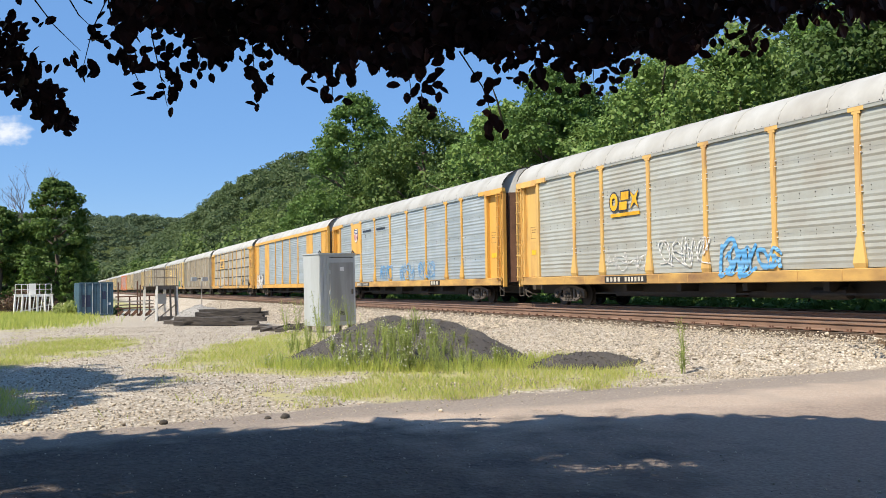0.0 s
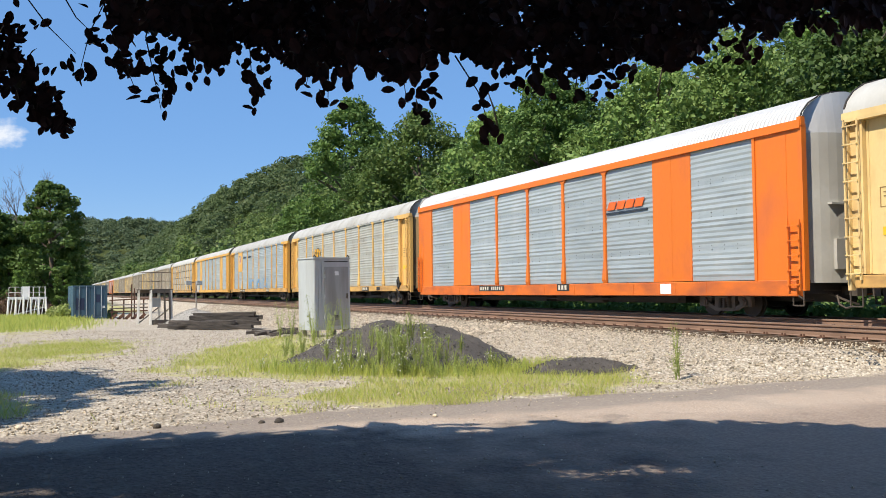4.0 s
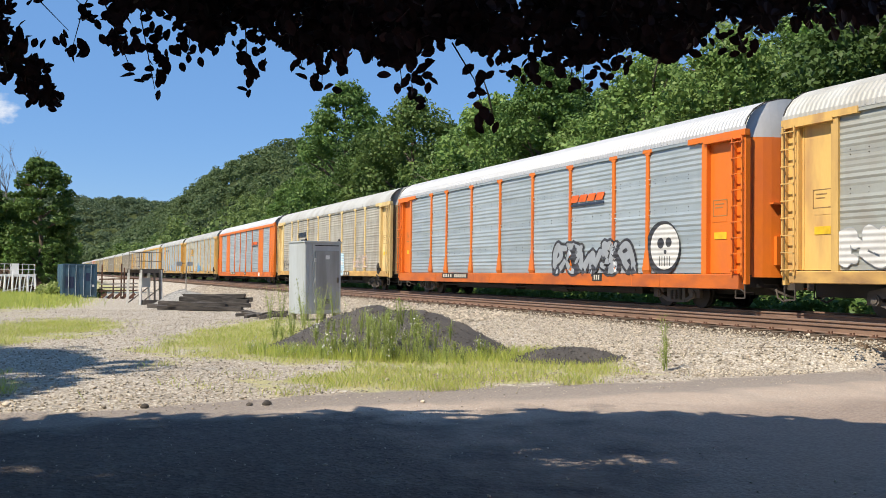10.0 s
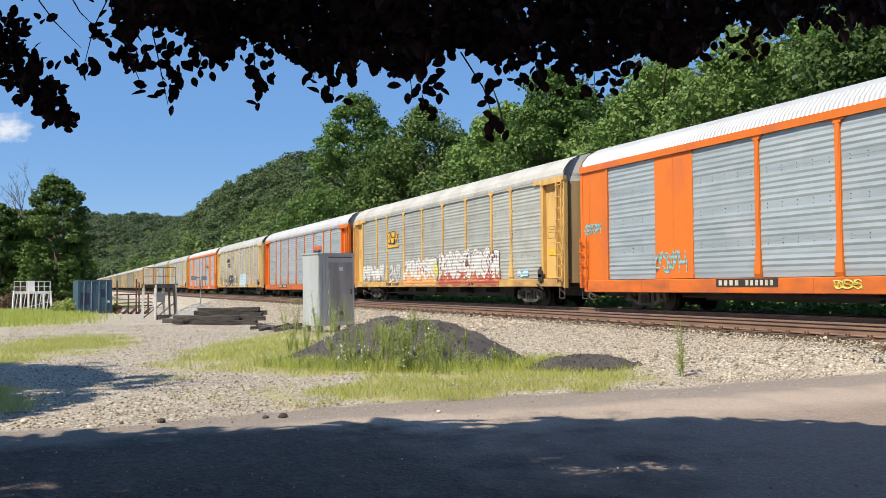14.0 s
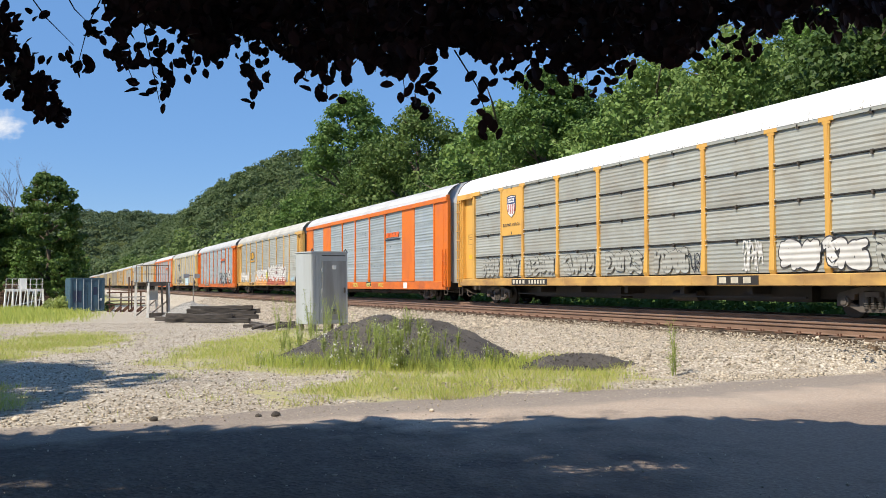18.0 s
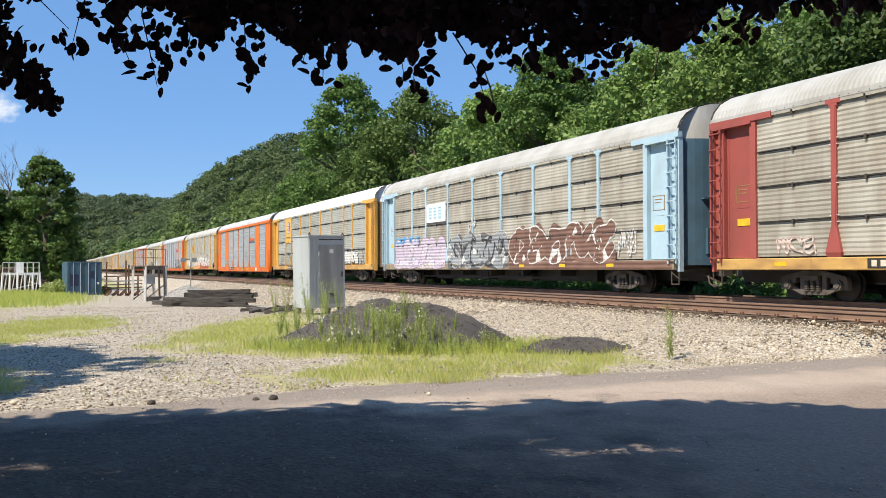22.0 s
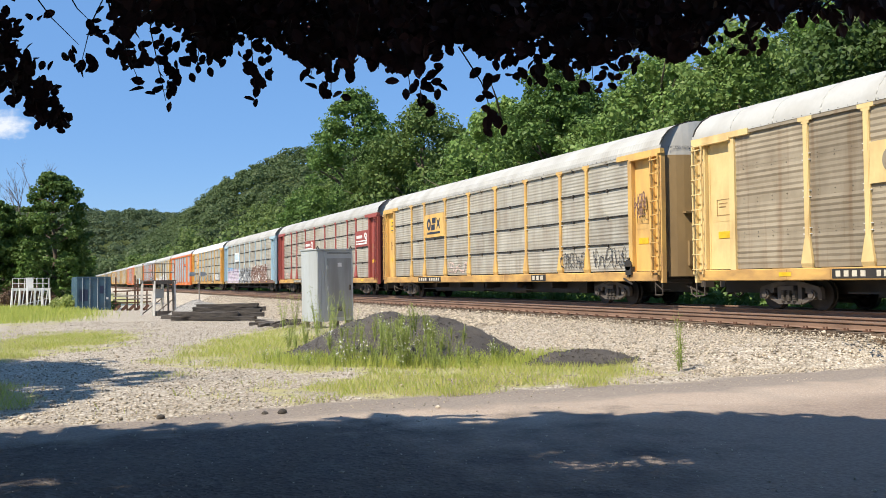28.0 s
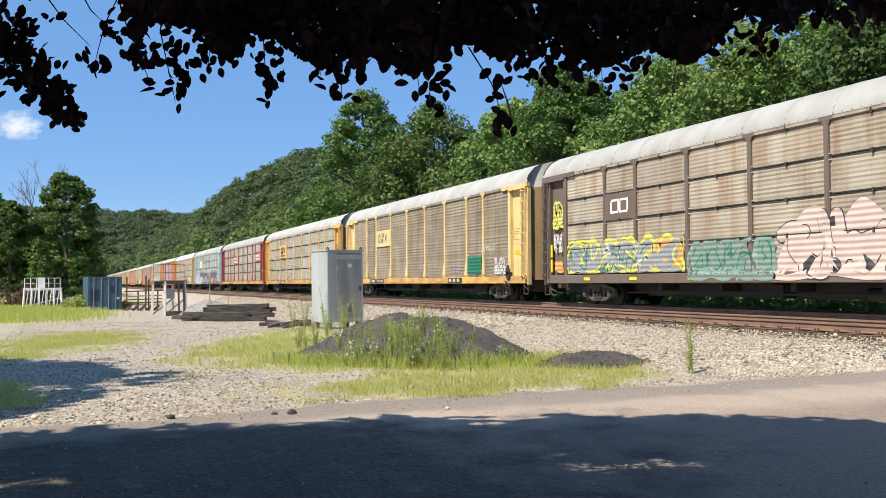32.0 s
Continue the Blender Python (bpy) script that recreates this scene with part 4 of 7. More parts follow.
def ribbed(m):
    """The sheet's ribs, seen through the thin paint."""
    nt = m.node_tree
    co, wave, bp = (nt.nodes.new("ShaderNode" + k) for k in ("TexCoord", "TexWave", "Bump"))
    wave.bands_direction = "Z"
    for key, val in (("Scale", 1.95), ("Distortion", 0.6), ("Detail", 1.0), ("Detail Scale", 0.4)):
        wave.inputs[key].default_value = val
    bp.inputs["Strength"].default_value, bp.inputs["Distance"].default_value = 0.55, 0.03
    nt.links.new(co.outputs["Object"], wave.inputs["Vector"])
    nt.links.new(wave.outputs["Fac"], bp.inputs["Height"])
    nt.links.new(bp.outputs[0], nt.nodes["Principled BSDF"].inputs["Normal"])


SILL = {"top": 1.12, "mid": 0.965}


def skin(x, z, lift):
    """The near side's outer face at x, z: sheets, or the posts before them."""
    if z < SILL["top"]:
        return -1.538 - lift
    if abs(x) > 11.9:
        return -1.483 - lift
    d = min(abs(x - p) for p in POSTS)
    if z < SILL["top"] + 0.75 and d < 0.085 + 0.15 * (SILL["top"] + 0.75 - z) / 0.75:
        return -1.548 - lift
    if d < 0.1:
        return -1.515 - lift
    if d < 0.17:
        return -1.502 - lift
    return -1.474 - lift


def ribbon(g, pts, w, lift):
    """A brush stroke of width w along pts (x, z)."""
    n = len(g.V)
    for i, (x, z) in enumerate(pts):
        a, b = pts[max(0, i - 1)], pts[min(len(pts) - 1, i + 1)]
        dx, dz = b[0] - a[0], b[1] - a[1]
        l = math.hypot(dx, dz) + 1e-6
        k = w * 0.5 * (0.75 + 0.25 * math.sin(math.pi * i / (len(pts) - 1)))
        for s in (-1, 1):
            px, pz = x - dz / l * k * s, z + dx / l * k * s
            g.V.append((px, skin(px, pz, lift + 0.0014 * i / len(pts)), pz))
        if i:
            j = n + 2 * i
            g.F.append((j - 2, j - 1, j + 1, j))


def curve(ctrl, steps=7):
    out = []
    c = [ctrl[0]] + ctrl + [ctrl[-1]]
    for i in range(1, len(c) - 2):
        p0, p1, p2, p3 = c[i - 1:i + 3]
        for k in range(steps):
            t = k / steps
            out.append(tuple(0.5 * (2 * p1[j] + (p2[j] - p0[j]) * t + (2 * p0[j] - 5 * p1[j] + 4 * p2[j] - p3[j]) * t * t
                                    + (3 * p1[j] - p0[j] - 3 * p2[j] + p3[j]) * t ** 3) for j in (0, 1)))
    return out + [ctrl[-1]]


# hooks, loops and zigzags in a unit cell
STROKES = (
    ((0.05, 0.0), (0.0, 0.7), (0.3, 1.0), (0.55, 0.6), (0.35, 0.3)),
    ((0.9, 0.6), (0.6, 1.02), (0.08, 0.75), (0.25, 0.2), (0.9, 0.05)),
    ((0.02, 0.8), (0.3, 0.1), (0.55, 0.75), (0.8, 0.05), (1.0, 0.9)),
    ((0.0, 0.3), (0.4, 0.95), (0.5, 0.4), (0.95, 0.98)),
    ((0.92, 0.7), (0.5, 1.0), (0.3, 0.6), (0.75, 0.35), (0.5, 0.0), (0.0, 0.25)),
    ((0.0, 0.75), (0.35, 1.0), (0.6, 0.2), (1.0, 0.35)),
    ((0.1, 0.1), (0.7, 0.3), (0.9, 0.8), (0.45, 0.98), (0.2, 0.55)),
    ((0.0, 1.0), (0.2, 0.45), (0.75, 0.6), (0.85, 0.0)),
)


def graffiti(car, x0, x1, z0, z1, letters, fill, edge=None, cloud=None, width=0.2, seed=1, label="", rim=0.09):
    """Sprayed, unreadable tangles in a band of the near side: cloud behind, outline, fill."""
    r = random.Random(seed * 7 + int(x0 * 10))
    w = (x1 - x0) / letters
    if cloud:
        g = Geo()
        nx, nz = max(8, int((x1 - x0) / 0.10)), 9
        for i in range(nx + 1):
            u = i / nx
            x = x0 + (x1 - x0) * u
            lobe = abs(math.sin(math.pi * (u * letters + 0.15 * math.sin(seed + 5 * u)))) ** 0.6
            side = min(1.0, 6 * u + 0.35, 6 * (1 - u) + 0.35)
            top = z0 + (z1 - z0) * (0.62 + 0.38 * lobe + 0.05 * math.sin(9 * u * letters)) * side
            low = z0 + (0.06 + 0.06 * math.sin(4.3 * u * letters + seed)) * (z0 > 0.7)
            for k in range(nz + 1):
                z = low + (top - low) * k / nz
                g.V.append((x, skin(x, z, 0.005 if seed > 40 else 0.002), z))
        for i in range(nx):
            for k in range(nz):
                a = i * (nz + 1) + k
                g.F.append((a, a + nz + 1, a + nz + 2, a + 1))
        g.ob("spray_ground", SPRAY[cloud], car, label)
    # the strokes, outline and all, stay inside the band
    width = min(width, 0.34 * w)
    half = 0.5 * (width + (rim if edge else 0.0))
    lo, hi = z0 + half, z1 - half
    for i in range(letters):
        room = (w - 1.2 * half) * 1.25
        left = x0 + w * i + 0.6 * half - 0.1 * w
        for n in range(2):
            # two hooks tangled in each cell, turned over and leaning at random
            stroke = r.choice(STROKES)
            flip, over, lean = r.random() < 0.5, r.random() < 0.5, r.uniform(-0.35, 0.35) * w
            pts = []
            for u, v in stroke:
                u, v = (1 - u if flip else u) + r.uniform(-0.1, 0.1), (1 - v if over else v) + r.uniform(-0.08, 0.08)
                pts.append((min(x1 - half, max(x0 + half, left + room * u + lean * (v - 0.5))), lo + (hi - lo) * min(1.0, max(0.0, v))))
            line = curve(pts)
            k = n + 2 * (i % 2)
            g = Geo()
            ribbon(g, line, width, 0.009 + 0.0018 * k)
            blob(g, line[0], width, 0.0092 + 0.0018 * k)
            blob(g, line[-1], width, 0.0106 + 0.0018 * k)
            top = g.ob("spray_stroke", SPRAY[fill], car, "sprayed unreadable looping stroke")
            if edge:
                g = Geo()
                ribbon(g, line, width + rim, 0.0035 + 0.0006 * k)
                blob(g, line[0], width + rim, 0.0036 + 0.0006 * k)
                blob(g, line[-1], width + rim, 0.0050 + 0.0006 * k)
                g.ob("spray_outline", SPRAY[edge], top)


def blob(g, at, w, lift):
    """The round end of a stroke."""
    n, k = len(g.V), 10
    for i in range(k):
        t = 2 * math.pi * i / k
        x, z = at[0] + 0.375 * w * math.cos(t), at[1] + 0.375 * w * math.sin(t)
        g.V.append((x, skin(x, z, lift), z))
    g.F.append(tuple(range(n, n + k)))


def shield(car, x, z0, z1, w, y):
    """A heraldic shield: a dark head over red and white stripes."""
    h = z1 - z0

    def outline(grow):
        half = w / 2 + grow
        return [(-half, z1 + grow - 0.06 * h), (0, z1 + grow), (half, z1 + grow - 0.06 * h), (half, z0 + 0.42 * h), (0.75 * half, z0 + 0.16 * h), (0, z0 - grow), (-0.75 * half, z0 + 0.16 * h), (-half, z0 + 0.42 * h)]

    back = Geo().poly([(x + u, y, v) for u, v in outline(0.035)][::-1])
    top = back.ob("emblem", M["logo_k"], car, "dark edge of a shield emblem")
    Geo().poly([(x + u, y - 0.003, v) for u, v in outline(0.0)][::-1]).ob("emblem_ground", M["white"], top)
    for k in range(4):
        u = (k - 1.5) * w * 0.25
        Geo().box(x + u - w * 0.055, x + u + w * 0.055, y - 0.008, y - 0.003, z0 + h * (0.10 + 0.09 * abs(k - 1.5)), z0 + 0.60 * h).ob("emblem_stripe", M["logo_r"], top, "red stripe")
    Geo().box(x - w * 0.47, x + w * 0.47, y - 0.008, y - 0.003, z0 + 0.62 * h, z0 + 0.93 * h).ob("emblem_head", M["logo_b"], top, "blue head of a shield")
    bars(car, "emblem_mark", M["white"], x - w * 0.38, x + w * 0.38, z0 + 0.79 * h, z0 + 0.87 * h, 5, 0.3, y - 0.008, 0.002)
    bars(car, "emblem_mark", M["white"], x - w * 0.40, x + w * 0.40, z0 + 0.68 * h, z0 + 0.76 * h, 6, 0.3, y - 0.008, 0.002)


def bars(car, name, mat, x0, x1, z0, z1, n, gap=0.25, y=-1.48, lift=0.01, slant=0.0, label=""):
    """A word or number as a row of plain bars."""
    w = (x1 - x0) / n
    for i in range(n):
        g = Geo()
        a, b = x0 + w * i, x0 + w * (i + 1 - gap)
        k = 0
        g.V += [(a, y - lift, z0), (b, y - lift, z0), (b + slant, y - lift, z1), (a + slant, y - lift, z1)]
        g.V += [(p[0], y + 0.004, p[2]) for p in g.V[k:k + 4]]
        g.F += [(k, k + 1, k + 2, k + 3), (k, k + 4, k + 5, k + 1), (k + 1, k + 5, k + 6, k + 2), (k + 2, k + 6, k + 7, k + 3), (k + 3, k + 7, k + 4, k)]
        g.ob(name, mat, car, label)


def board(car, x0, x1, z0, z1, mat, label, name="sign_plate", y=-1.49, t=0.02):
    return Geo().box(x0, x1, y - t, y + 0.02, z0, z1).ob(name, mat, car, label)


def disc(car, name, mat, x, z, r, y, label="", hole=0.0, a0=0, a1=360):
    g, n = Geo(), 24
    for i in range(n + 1):
        t = radians(a0 + (a1 - a0) * i / n)
        for rr in (hole, r):
            g.V.append((x + rr * math.cos(t), y, z + rr * math.sin(t)))
        if i:
            j = 2 * i
            g.F.append((j - 2, j - 1, j + 1, j))
    return g.ob(name, mat, car, label)


def sill_marks(car, xn0, xn1, xt0, xt1, plate=True, ink="cream"):
    """Car number and owner's mark on the sill, as plain bars."""
    z = SILL["mid"]
    if plate:
        Geo().box(xn0, xn1, -1.540, -1.52, z - 0.12, z + 0.12).ob("number_plate", M["black"], car, "black plate with white markings")
        Geo().box(xt0, xt1, -1.540, -1.52, z - 0.13, z + 0.13).ob("mark_plate", M["black"], car)
    w = xn1 - xn0
    bars(car, "marking", M[ink] if ink in M else SPRAY[ink], xn0 + 0.12, xn0 + w * 0.42, z - 0.075, z + 0.075, 4, 0.42, -1.541, 0.003)
    bars(car, "marking", M[ink] if ink in M else SPRAY[ink], xn0 + w * 0.5, xn1 - 0.1, z - 0.075, z + 0.075, 6, 0.42, -1.541, 0.003)
    bars(car, "marking", M[ink] if ink in M else SPRAY[ink], xt0 + 0.1, xt1 - 0.1, z - 0.085, z + 0.085, 3, 0.40, -1.541, 0.003)


def sill_patches(car, xs, mat, h=0.055):
    z = SILL["mid"]
    for x in xs:
        Geo().box(x - 0.22, x + 0.22, -1.538, -1.52, z - h, z + h).ob("reflector", M[mat], car, "yellow reflective strip")


def end_markings(car, both=True):
    """Stencilled boxes and yellow notices on the end panels."""
    for e in (-1, 1):
        x = e * 12.35
        g = Geo()
        for a, b, c, d in ((-0.3, 0.3, 3.18, 3.2), (-0.3, 0.3, 2.72, 2.74), (-0.3, -0.28, 2.72, 3.2), (0.28, 0.3, 2.72, 3.2), (-0.2, 0.16, 3.06, 3.09), (-0.2, 0.1, 2.96, 2.99)):
            g.box(x + a, x + b, -1.375, -1.35, c, d)
        g.ob("stencil", M["stencil"], car, "stencilled notice in plain bars")
        Geo().box(x - 0.24, x + 0.28, -1.377, -1.35, 2.05, 2.25).ob("notice", M["sign_y"], car, "small yellow notice")


M["cream"] = material("marking_cream", (0.62, 0.57, 0.46), 0.7)
M["sign_y"] = material("notice_yellow", (0.80, 0.50, 0.02), 0.5)
M["logo_o"] = material("emblem_orange", (0.80, 0.14, 0.02), 0.5)
M["logo_y"] = material("emblem_yellow", (0.80, 0.42, 0.02), 0.5)
M["logo_k"] = material("emblem_dark", (0.03, 0.04, 0.06), 0.5)
M["logo_b"] = material("emblem_blue", (0.035, 0.05, 0.16), 0.5)
M["logo_r"] = material("emblem_red", (0.42, 0.03, 0.03), 0.5)


def brake_gear(car, x):
    g = Geo()
    g.bar((x, -1.60, 1.35), (x, -1.55, 1.35), 0.36, sides=14).bar((x, -1.56, 0.95), (x, -1.56, 1.6), 0.06)
    g.box(x - 0.14, x + 0.2, -1.60, -1.45, 1.02, 1.3).bar((x - 0.3, -1.56, 0.9), (x + 0.2, -1.56, 0.7), 0.05)
    g.ob("brake_wheel", M["black"], car, "hand brake wheel and gear")


def three_shapes(car, x0, x1, z0, z1, mat, rim=None, y=-1.496):
    """An emblem as three plain shapes: a ring, a split block and a lozenge."""
    w, h, zc = (x1 - x0) / 3, z1 - z0, (z0 + z1) / 2
    for k in range(3):
        xc = x0 + w * (k + 0.5)
        for grow, m, d in ((0.05, rim, 0.0), (0.0, mat, 0.004)):
            if m is None:
                continue
            g = Geo()
            a, b = w * 0.40 + grow, h * 0.5 + grow
            if k == 0:
                for i in range(20):
                    t, u = radians(18 * i), radians(18 * (i + 1))
                    inner = 0.45 - grow
                    g.poly([(xc + a * q * math.cos(p), y - d, zc + b * q * math.sin(p)) for p, q in ((t, inner), (u, inner), (u, 1), (t, 1))], True)
            elif k == 1:
                for lo, hi, off in ((-1.0, -0.10, -0.06), (0.10, 1.0, 0.06)):
                    g.poly([(xc - a + off, y - d, zc + b * lo), (xc + a * 0.9 + off, y - d, zc + b * lo), (xc + a + off, y - d, zc + b * hi), (xc - a * 0.9 + off, y - d, zc + b * hi)])
            else:
                g.poly([(xc - a, y - d, zc - b), (xc, y - d, zc - b * 0.35), (xc + a, y - d, zc - b), (xc + a * 0.45, y - d, zc), (xc + a, y - d, zc + b), (xc, y - d, zc + b * 0.35), (xc - a, y - d, zc + b), (xc - a * 0.45, y - d, zc)])
            g.ob("emblem", m, car, "plain emblem shape")


def lettering(car, words, x, y, z, size, mat, turn):
    """Words painted on the car, in the plain built-in font."""
    cu = bpy.data.curves.new("lettering", "FONT")
    cu.body, cu.size, cu.align_x, cu.extrude = words, size, "CENTER", 0.001
    tmp = bpy.data.objects.new("lettering", cu)
    me = bpy.data.meshes.new_from_object(tmp)
    bpy.data.objects.remove(tmp)
    o = link("lettering", me, mat, car, "painted words " + words.lower())
    o.matrix_basis = pose(x, y, z, 90, 0, turn)
    return o


def dress(kind, n, car):
    """Emblems, markings, graffiti and notices of each car, as plain shapes."""
    SILL["top"], SILL["mid"] = (1.03, 0.90) if STYLES[kind][0].get("low") else (1.12, 0.965)
    if "plain" not in STYLES[kind][0]:
        end_markings(car)
    if kind in ("csx_a", "csx_k", "csx_c", "up_c"):
        lettering(car, "EXCESS HEIGHT CAR", LENGTH / 2 + 0.16, -0.62, 5.1, 0.13, M["logo_k"], 72)
    if kind in ("csx_a", "csx_k", "csx_c", "ns", "csx_d"):
        brake_gear(car, 11.75)
    if kind == "csx_a":
        three_shapes(car, -6.6, -4.75, 3.36, 3.98, M["logo_y"], M["logo_k"])
        Geo().box(-6.5, -4.8, -1.498, -1.46, 3.14, 3.26).ob("emblem_bar", M["logo_y"], car)
        sill_marks(car, -6.9, -4.4, 5.1, 6.4)
        Geo().box(7.9, 8.5, -1.54, -1.52, 0.86, 1.08).ob("data_plate", M["black"], car)
        if n == 0:
            graffiti(car, -6.8, -4.4, 1.25, 1.9, 4, "white", width=0.03, seed=2)
            graffiti(car, -3.8, -1.2, 1.3, 2.25, 4, "white", width=0.045, seed=3)
            graffiti(car, -0.8, 0.75, 0.78, 2.15, 1, "blue", width=0.15, seed=4)
            graffiti(car, -0.6, 0.5, 1.0, 1.9, 2, "blue", width=0.08, seed=6)
            graffiti(car, 0.7, 1.7, 1.15, 1.8, 2, "blue", width=0.10, seed=5)
    if kind == "up_blue":
        board(car, -9.0, -7.1, 2.95, 5.0, M["yellow_up"], "yellow panel with a shield emblem", y=-1.482)
        shield(car, -8.03, 3.72, 4.62, 0.74, -1.52)
        bars(car, "emblem", M["logo_k"], -6.6, -4.9, 4.28, 4.42, 8, 0.3, -1.490, 0.006)
        bars(car, "emblem", M["logo_k"], -3.9, -2.3, 4.28, 4.42, 8, 0.3, -1.490, 0.006)
        sill_marks(car, -7.9, -5.3, 5.0, 6.3)
        for x in (-3.3, 0.2, 3.2):
            graffiti(car, x, x + 2.3, 1.2, 2.1, 4, "blue", width=0.05, seed=int(x * 3) + 60)
    if kind == "up_b":
        graffiti(car, -12.6, -9.6, 0.7, 2.3, 4, "white", "black", None, 0.2, 44)
    if kind == "orange_b":
        bars(car, "emblem", M["logo_o"], 4.45, 6.6, 3.58, 3.86, 4, 0.14, -1.490, 0.006, 0.16, "plain orange slanted emblem blocks")
        Geo().box(4.4, 6.8, -1.496, -1.46, 3.44, 3.50).ob("emblem_bar", M["logo_k"], car)
        sill_marks(car, -6.0, -3.5, 1.0, 1.9)
        Geo().box(7.5, 8.05, -1.54, -1.52, 0.66, 0.98).ob("data_plate", M["white"], car)
        if n == 5:
            graffiti(car, -9.0, -7.4, 1.2, 1.95, 4, "cyan", width=0.05, seed=6)
            graffiti(car, -13.3, -12.2, 2.7, 3.1, 4, "cyan", width=0.05, seed=8)
            for x in (-1.6, 1.1, 3.3):
                graffiti(car, x, x + 0.9, 0.72, 0.98, 3, "lime", width=0.035, seed=7)
    if kind == "ns":
        bars(car, "emblem", M["logo_k"], -6.1, -4.8, 3.72, 4.05, 2, 0.15, -1.490, 0.006, 0.05, "plain dark emblem blocks")
        for k in range(4):
            Geo().box(-7.0, -6.15, -1.496, -1.46, 3.72 + 0.09 * k, 3.76 + 0.09 * k).ob("emblem_bar", M["logo_k"], car)
        bars(car, "emblem", M["logo_k"], -6.1, -4.7, 3.38, 3.52, 7, 0.25, -1.490, 0.006)
        bars(car, "emblem", M["logo_k"], -6.1, -4.7, 3.14, 3.28, 8, 0.25, -1.490, 0.006)
        graffiti(car, -11.6, -9.3, 1.25, 2.0, 5, "black", width=0.03, seed=9)
        graffiti(car, -8.8, -5.8, 1.3, 1.9, 7, "black", width=0.03, seed=8)
        graffiti(car, -5.6, -2.6, 0.84, 2.35, 3, "black", "white", None, 0.30, 10)
        graffiti(car, -2.25, 0.4, 0.84, 2.2, 4, "olive", "white", None, 0.22, 11)
        graffiti(car, 1.55, 4.95, 0.82, 2.35, 3, "sky", "white", "sky", 0.30, 12, "pale blue sprayed ground", 0.05)
        graffiti(car, 7.0, 9.6, 1.25, 2.1, 4, "pink", width=0.05, seed=13)
        sill_marks(car, -7.9, -5.3, 4.85, 6.2)
    if kind == "bnsf":
        bars(car, "emblem", M["logo_o"], 4.3, 6.5, 3.64, 3.90, 4, 0.14, -1.490, 0.006, 0.16, "plain orange slanted emblem blocks")
        Geo().box(4.2, 6.5, -1.496, -1.46, 3.49, 3.57).ob("emblem_bar", M["logo_k"], car)
        graffiti(car, 2.95, 8.55, 0.9, 2.3, 5, "galvp", "black", None, 0.26, 14, "", 0.22)
        disc(car, "painted_disc", SPRAY["black"], 9.85, 1.85, 0.86, -1.504, "round sprayed white shape with a dark rim")
        disc(car, "painted_disc", SPRAY["white"], 9.95, 1.88, 0.72, -1.506)
        for x, z, q in ((9.75, 2.0, 0.17), (10.15, 2.02, 0.15), (9.98, 1.72, 0.07)):
            disc(car, "painted_mark", SPRAY["black"], x, z, q, -1.508)
        for k in range(5):
            Geo().box(9.68 + 0.13 * k, 9.71 + 0.13 * k, -1.512, -1.5, 1.28, 1.58).ob("painted_mark", SPRAY["black"], car)
        sill_marks(car, -7.4, -4.5, 5.9, 6.5)
    if kind == "csx_k":
        three_shapes(car, -7.0, -5.1, 3.38, 4.02, M["logo_y"], M["logo_k"])
        Geo().box(-6.95, -5.2, -1.498, -1.46, 3.12, 3.26).ob("emblem_bar", M["logo_y"], car)
        graffiti(car, -11.9, -7.7, 1.15, 2.25, 5, "white", "galvp", None, 0.28, 16, "", 0.04)
        graffiti(car, -6.7, -4.9, 1.05, 2.15, 3, "white", width=0.10, seed=17)
        graffiti(car, -4.2, 0.65, 0.84, 1.75, 5, "orangep", None, "orangep", 0.1, 45, "orange sprayed ground along the lower edge")
        graffiti(car, -4.2, 0.65, 1.15, 2.35, 5, "white", "maroon", "white", 0.24, 18, "pale sprayed ground behind white loops", 0.06)
        graffiti(car, 0.9, 7.95, 0.84, 1.6, 7, "redp", None, "redp", 0.1, 46, "red sprayed ground along the lower edge")
        graffiti(car, 0.9, 7.95, 1.15, 2.6, 7, "white", "maroon", "white", 0.26, 19, "pale sprayed ground behind white loops", 0.07)
        graffiti(car, 0.2, 0.8, 1.3, 2.1, 1, "lime", width=0.2, seed=20)
        graffiti(car, 9.6, 10.6, 1.2, 1.55, 2, "sky", width=0.14, seed=21)
        sill_marks(car, -7.2, -4.8, 4.2, 5.5, False, "black")
    if kind == "up_c":
        board(car, -9.0, -7.1, 2.95, 5.0, M["yellow_up"], "yellow panel with a shield emblem", y=-1.482)
        shield(car, -8.03, 3.72, 4.62, 0.74, -1.52)
        lettering(car, "BUILDING AMERICA", -8.05, -1.522, 3.34, 0.17, M["logo_k"], 0)
        for k, (a, b) in enumerate(((-10.9, -9.2), (-8.75, -7.4), (-6.85, -4.5), (-3.85, -1.65), (-1.0, 1.25), (1.8, 3.6))):
            graffiti(car, a, b, 1.17, 2.02, 4, "sheet", "black", None, 0.15, 22 + 2 * k, "", 0.035)
        graffiti(car, 3.5, 4.2, 1.2, 1.8, 2, "black", width=0.035, seed=36)
        graffiti(car, 5.9, 6.75, 1.2, 2.1, 3, "white", width=0.06, seed=24)
        graffiti(car, 7.3, 10.3, 1.14, 2.08, 4, "white", "black", None, 0.26, 25)
        graffiti(car, 10.4, 11.7, 1.17, 2.05, 3, "sheet", "black", None, 0.14, 26, "", 0.035)
        sill_marks(car, -8.0, -5.0, 4.9, 6.6)
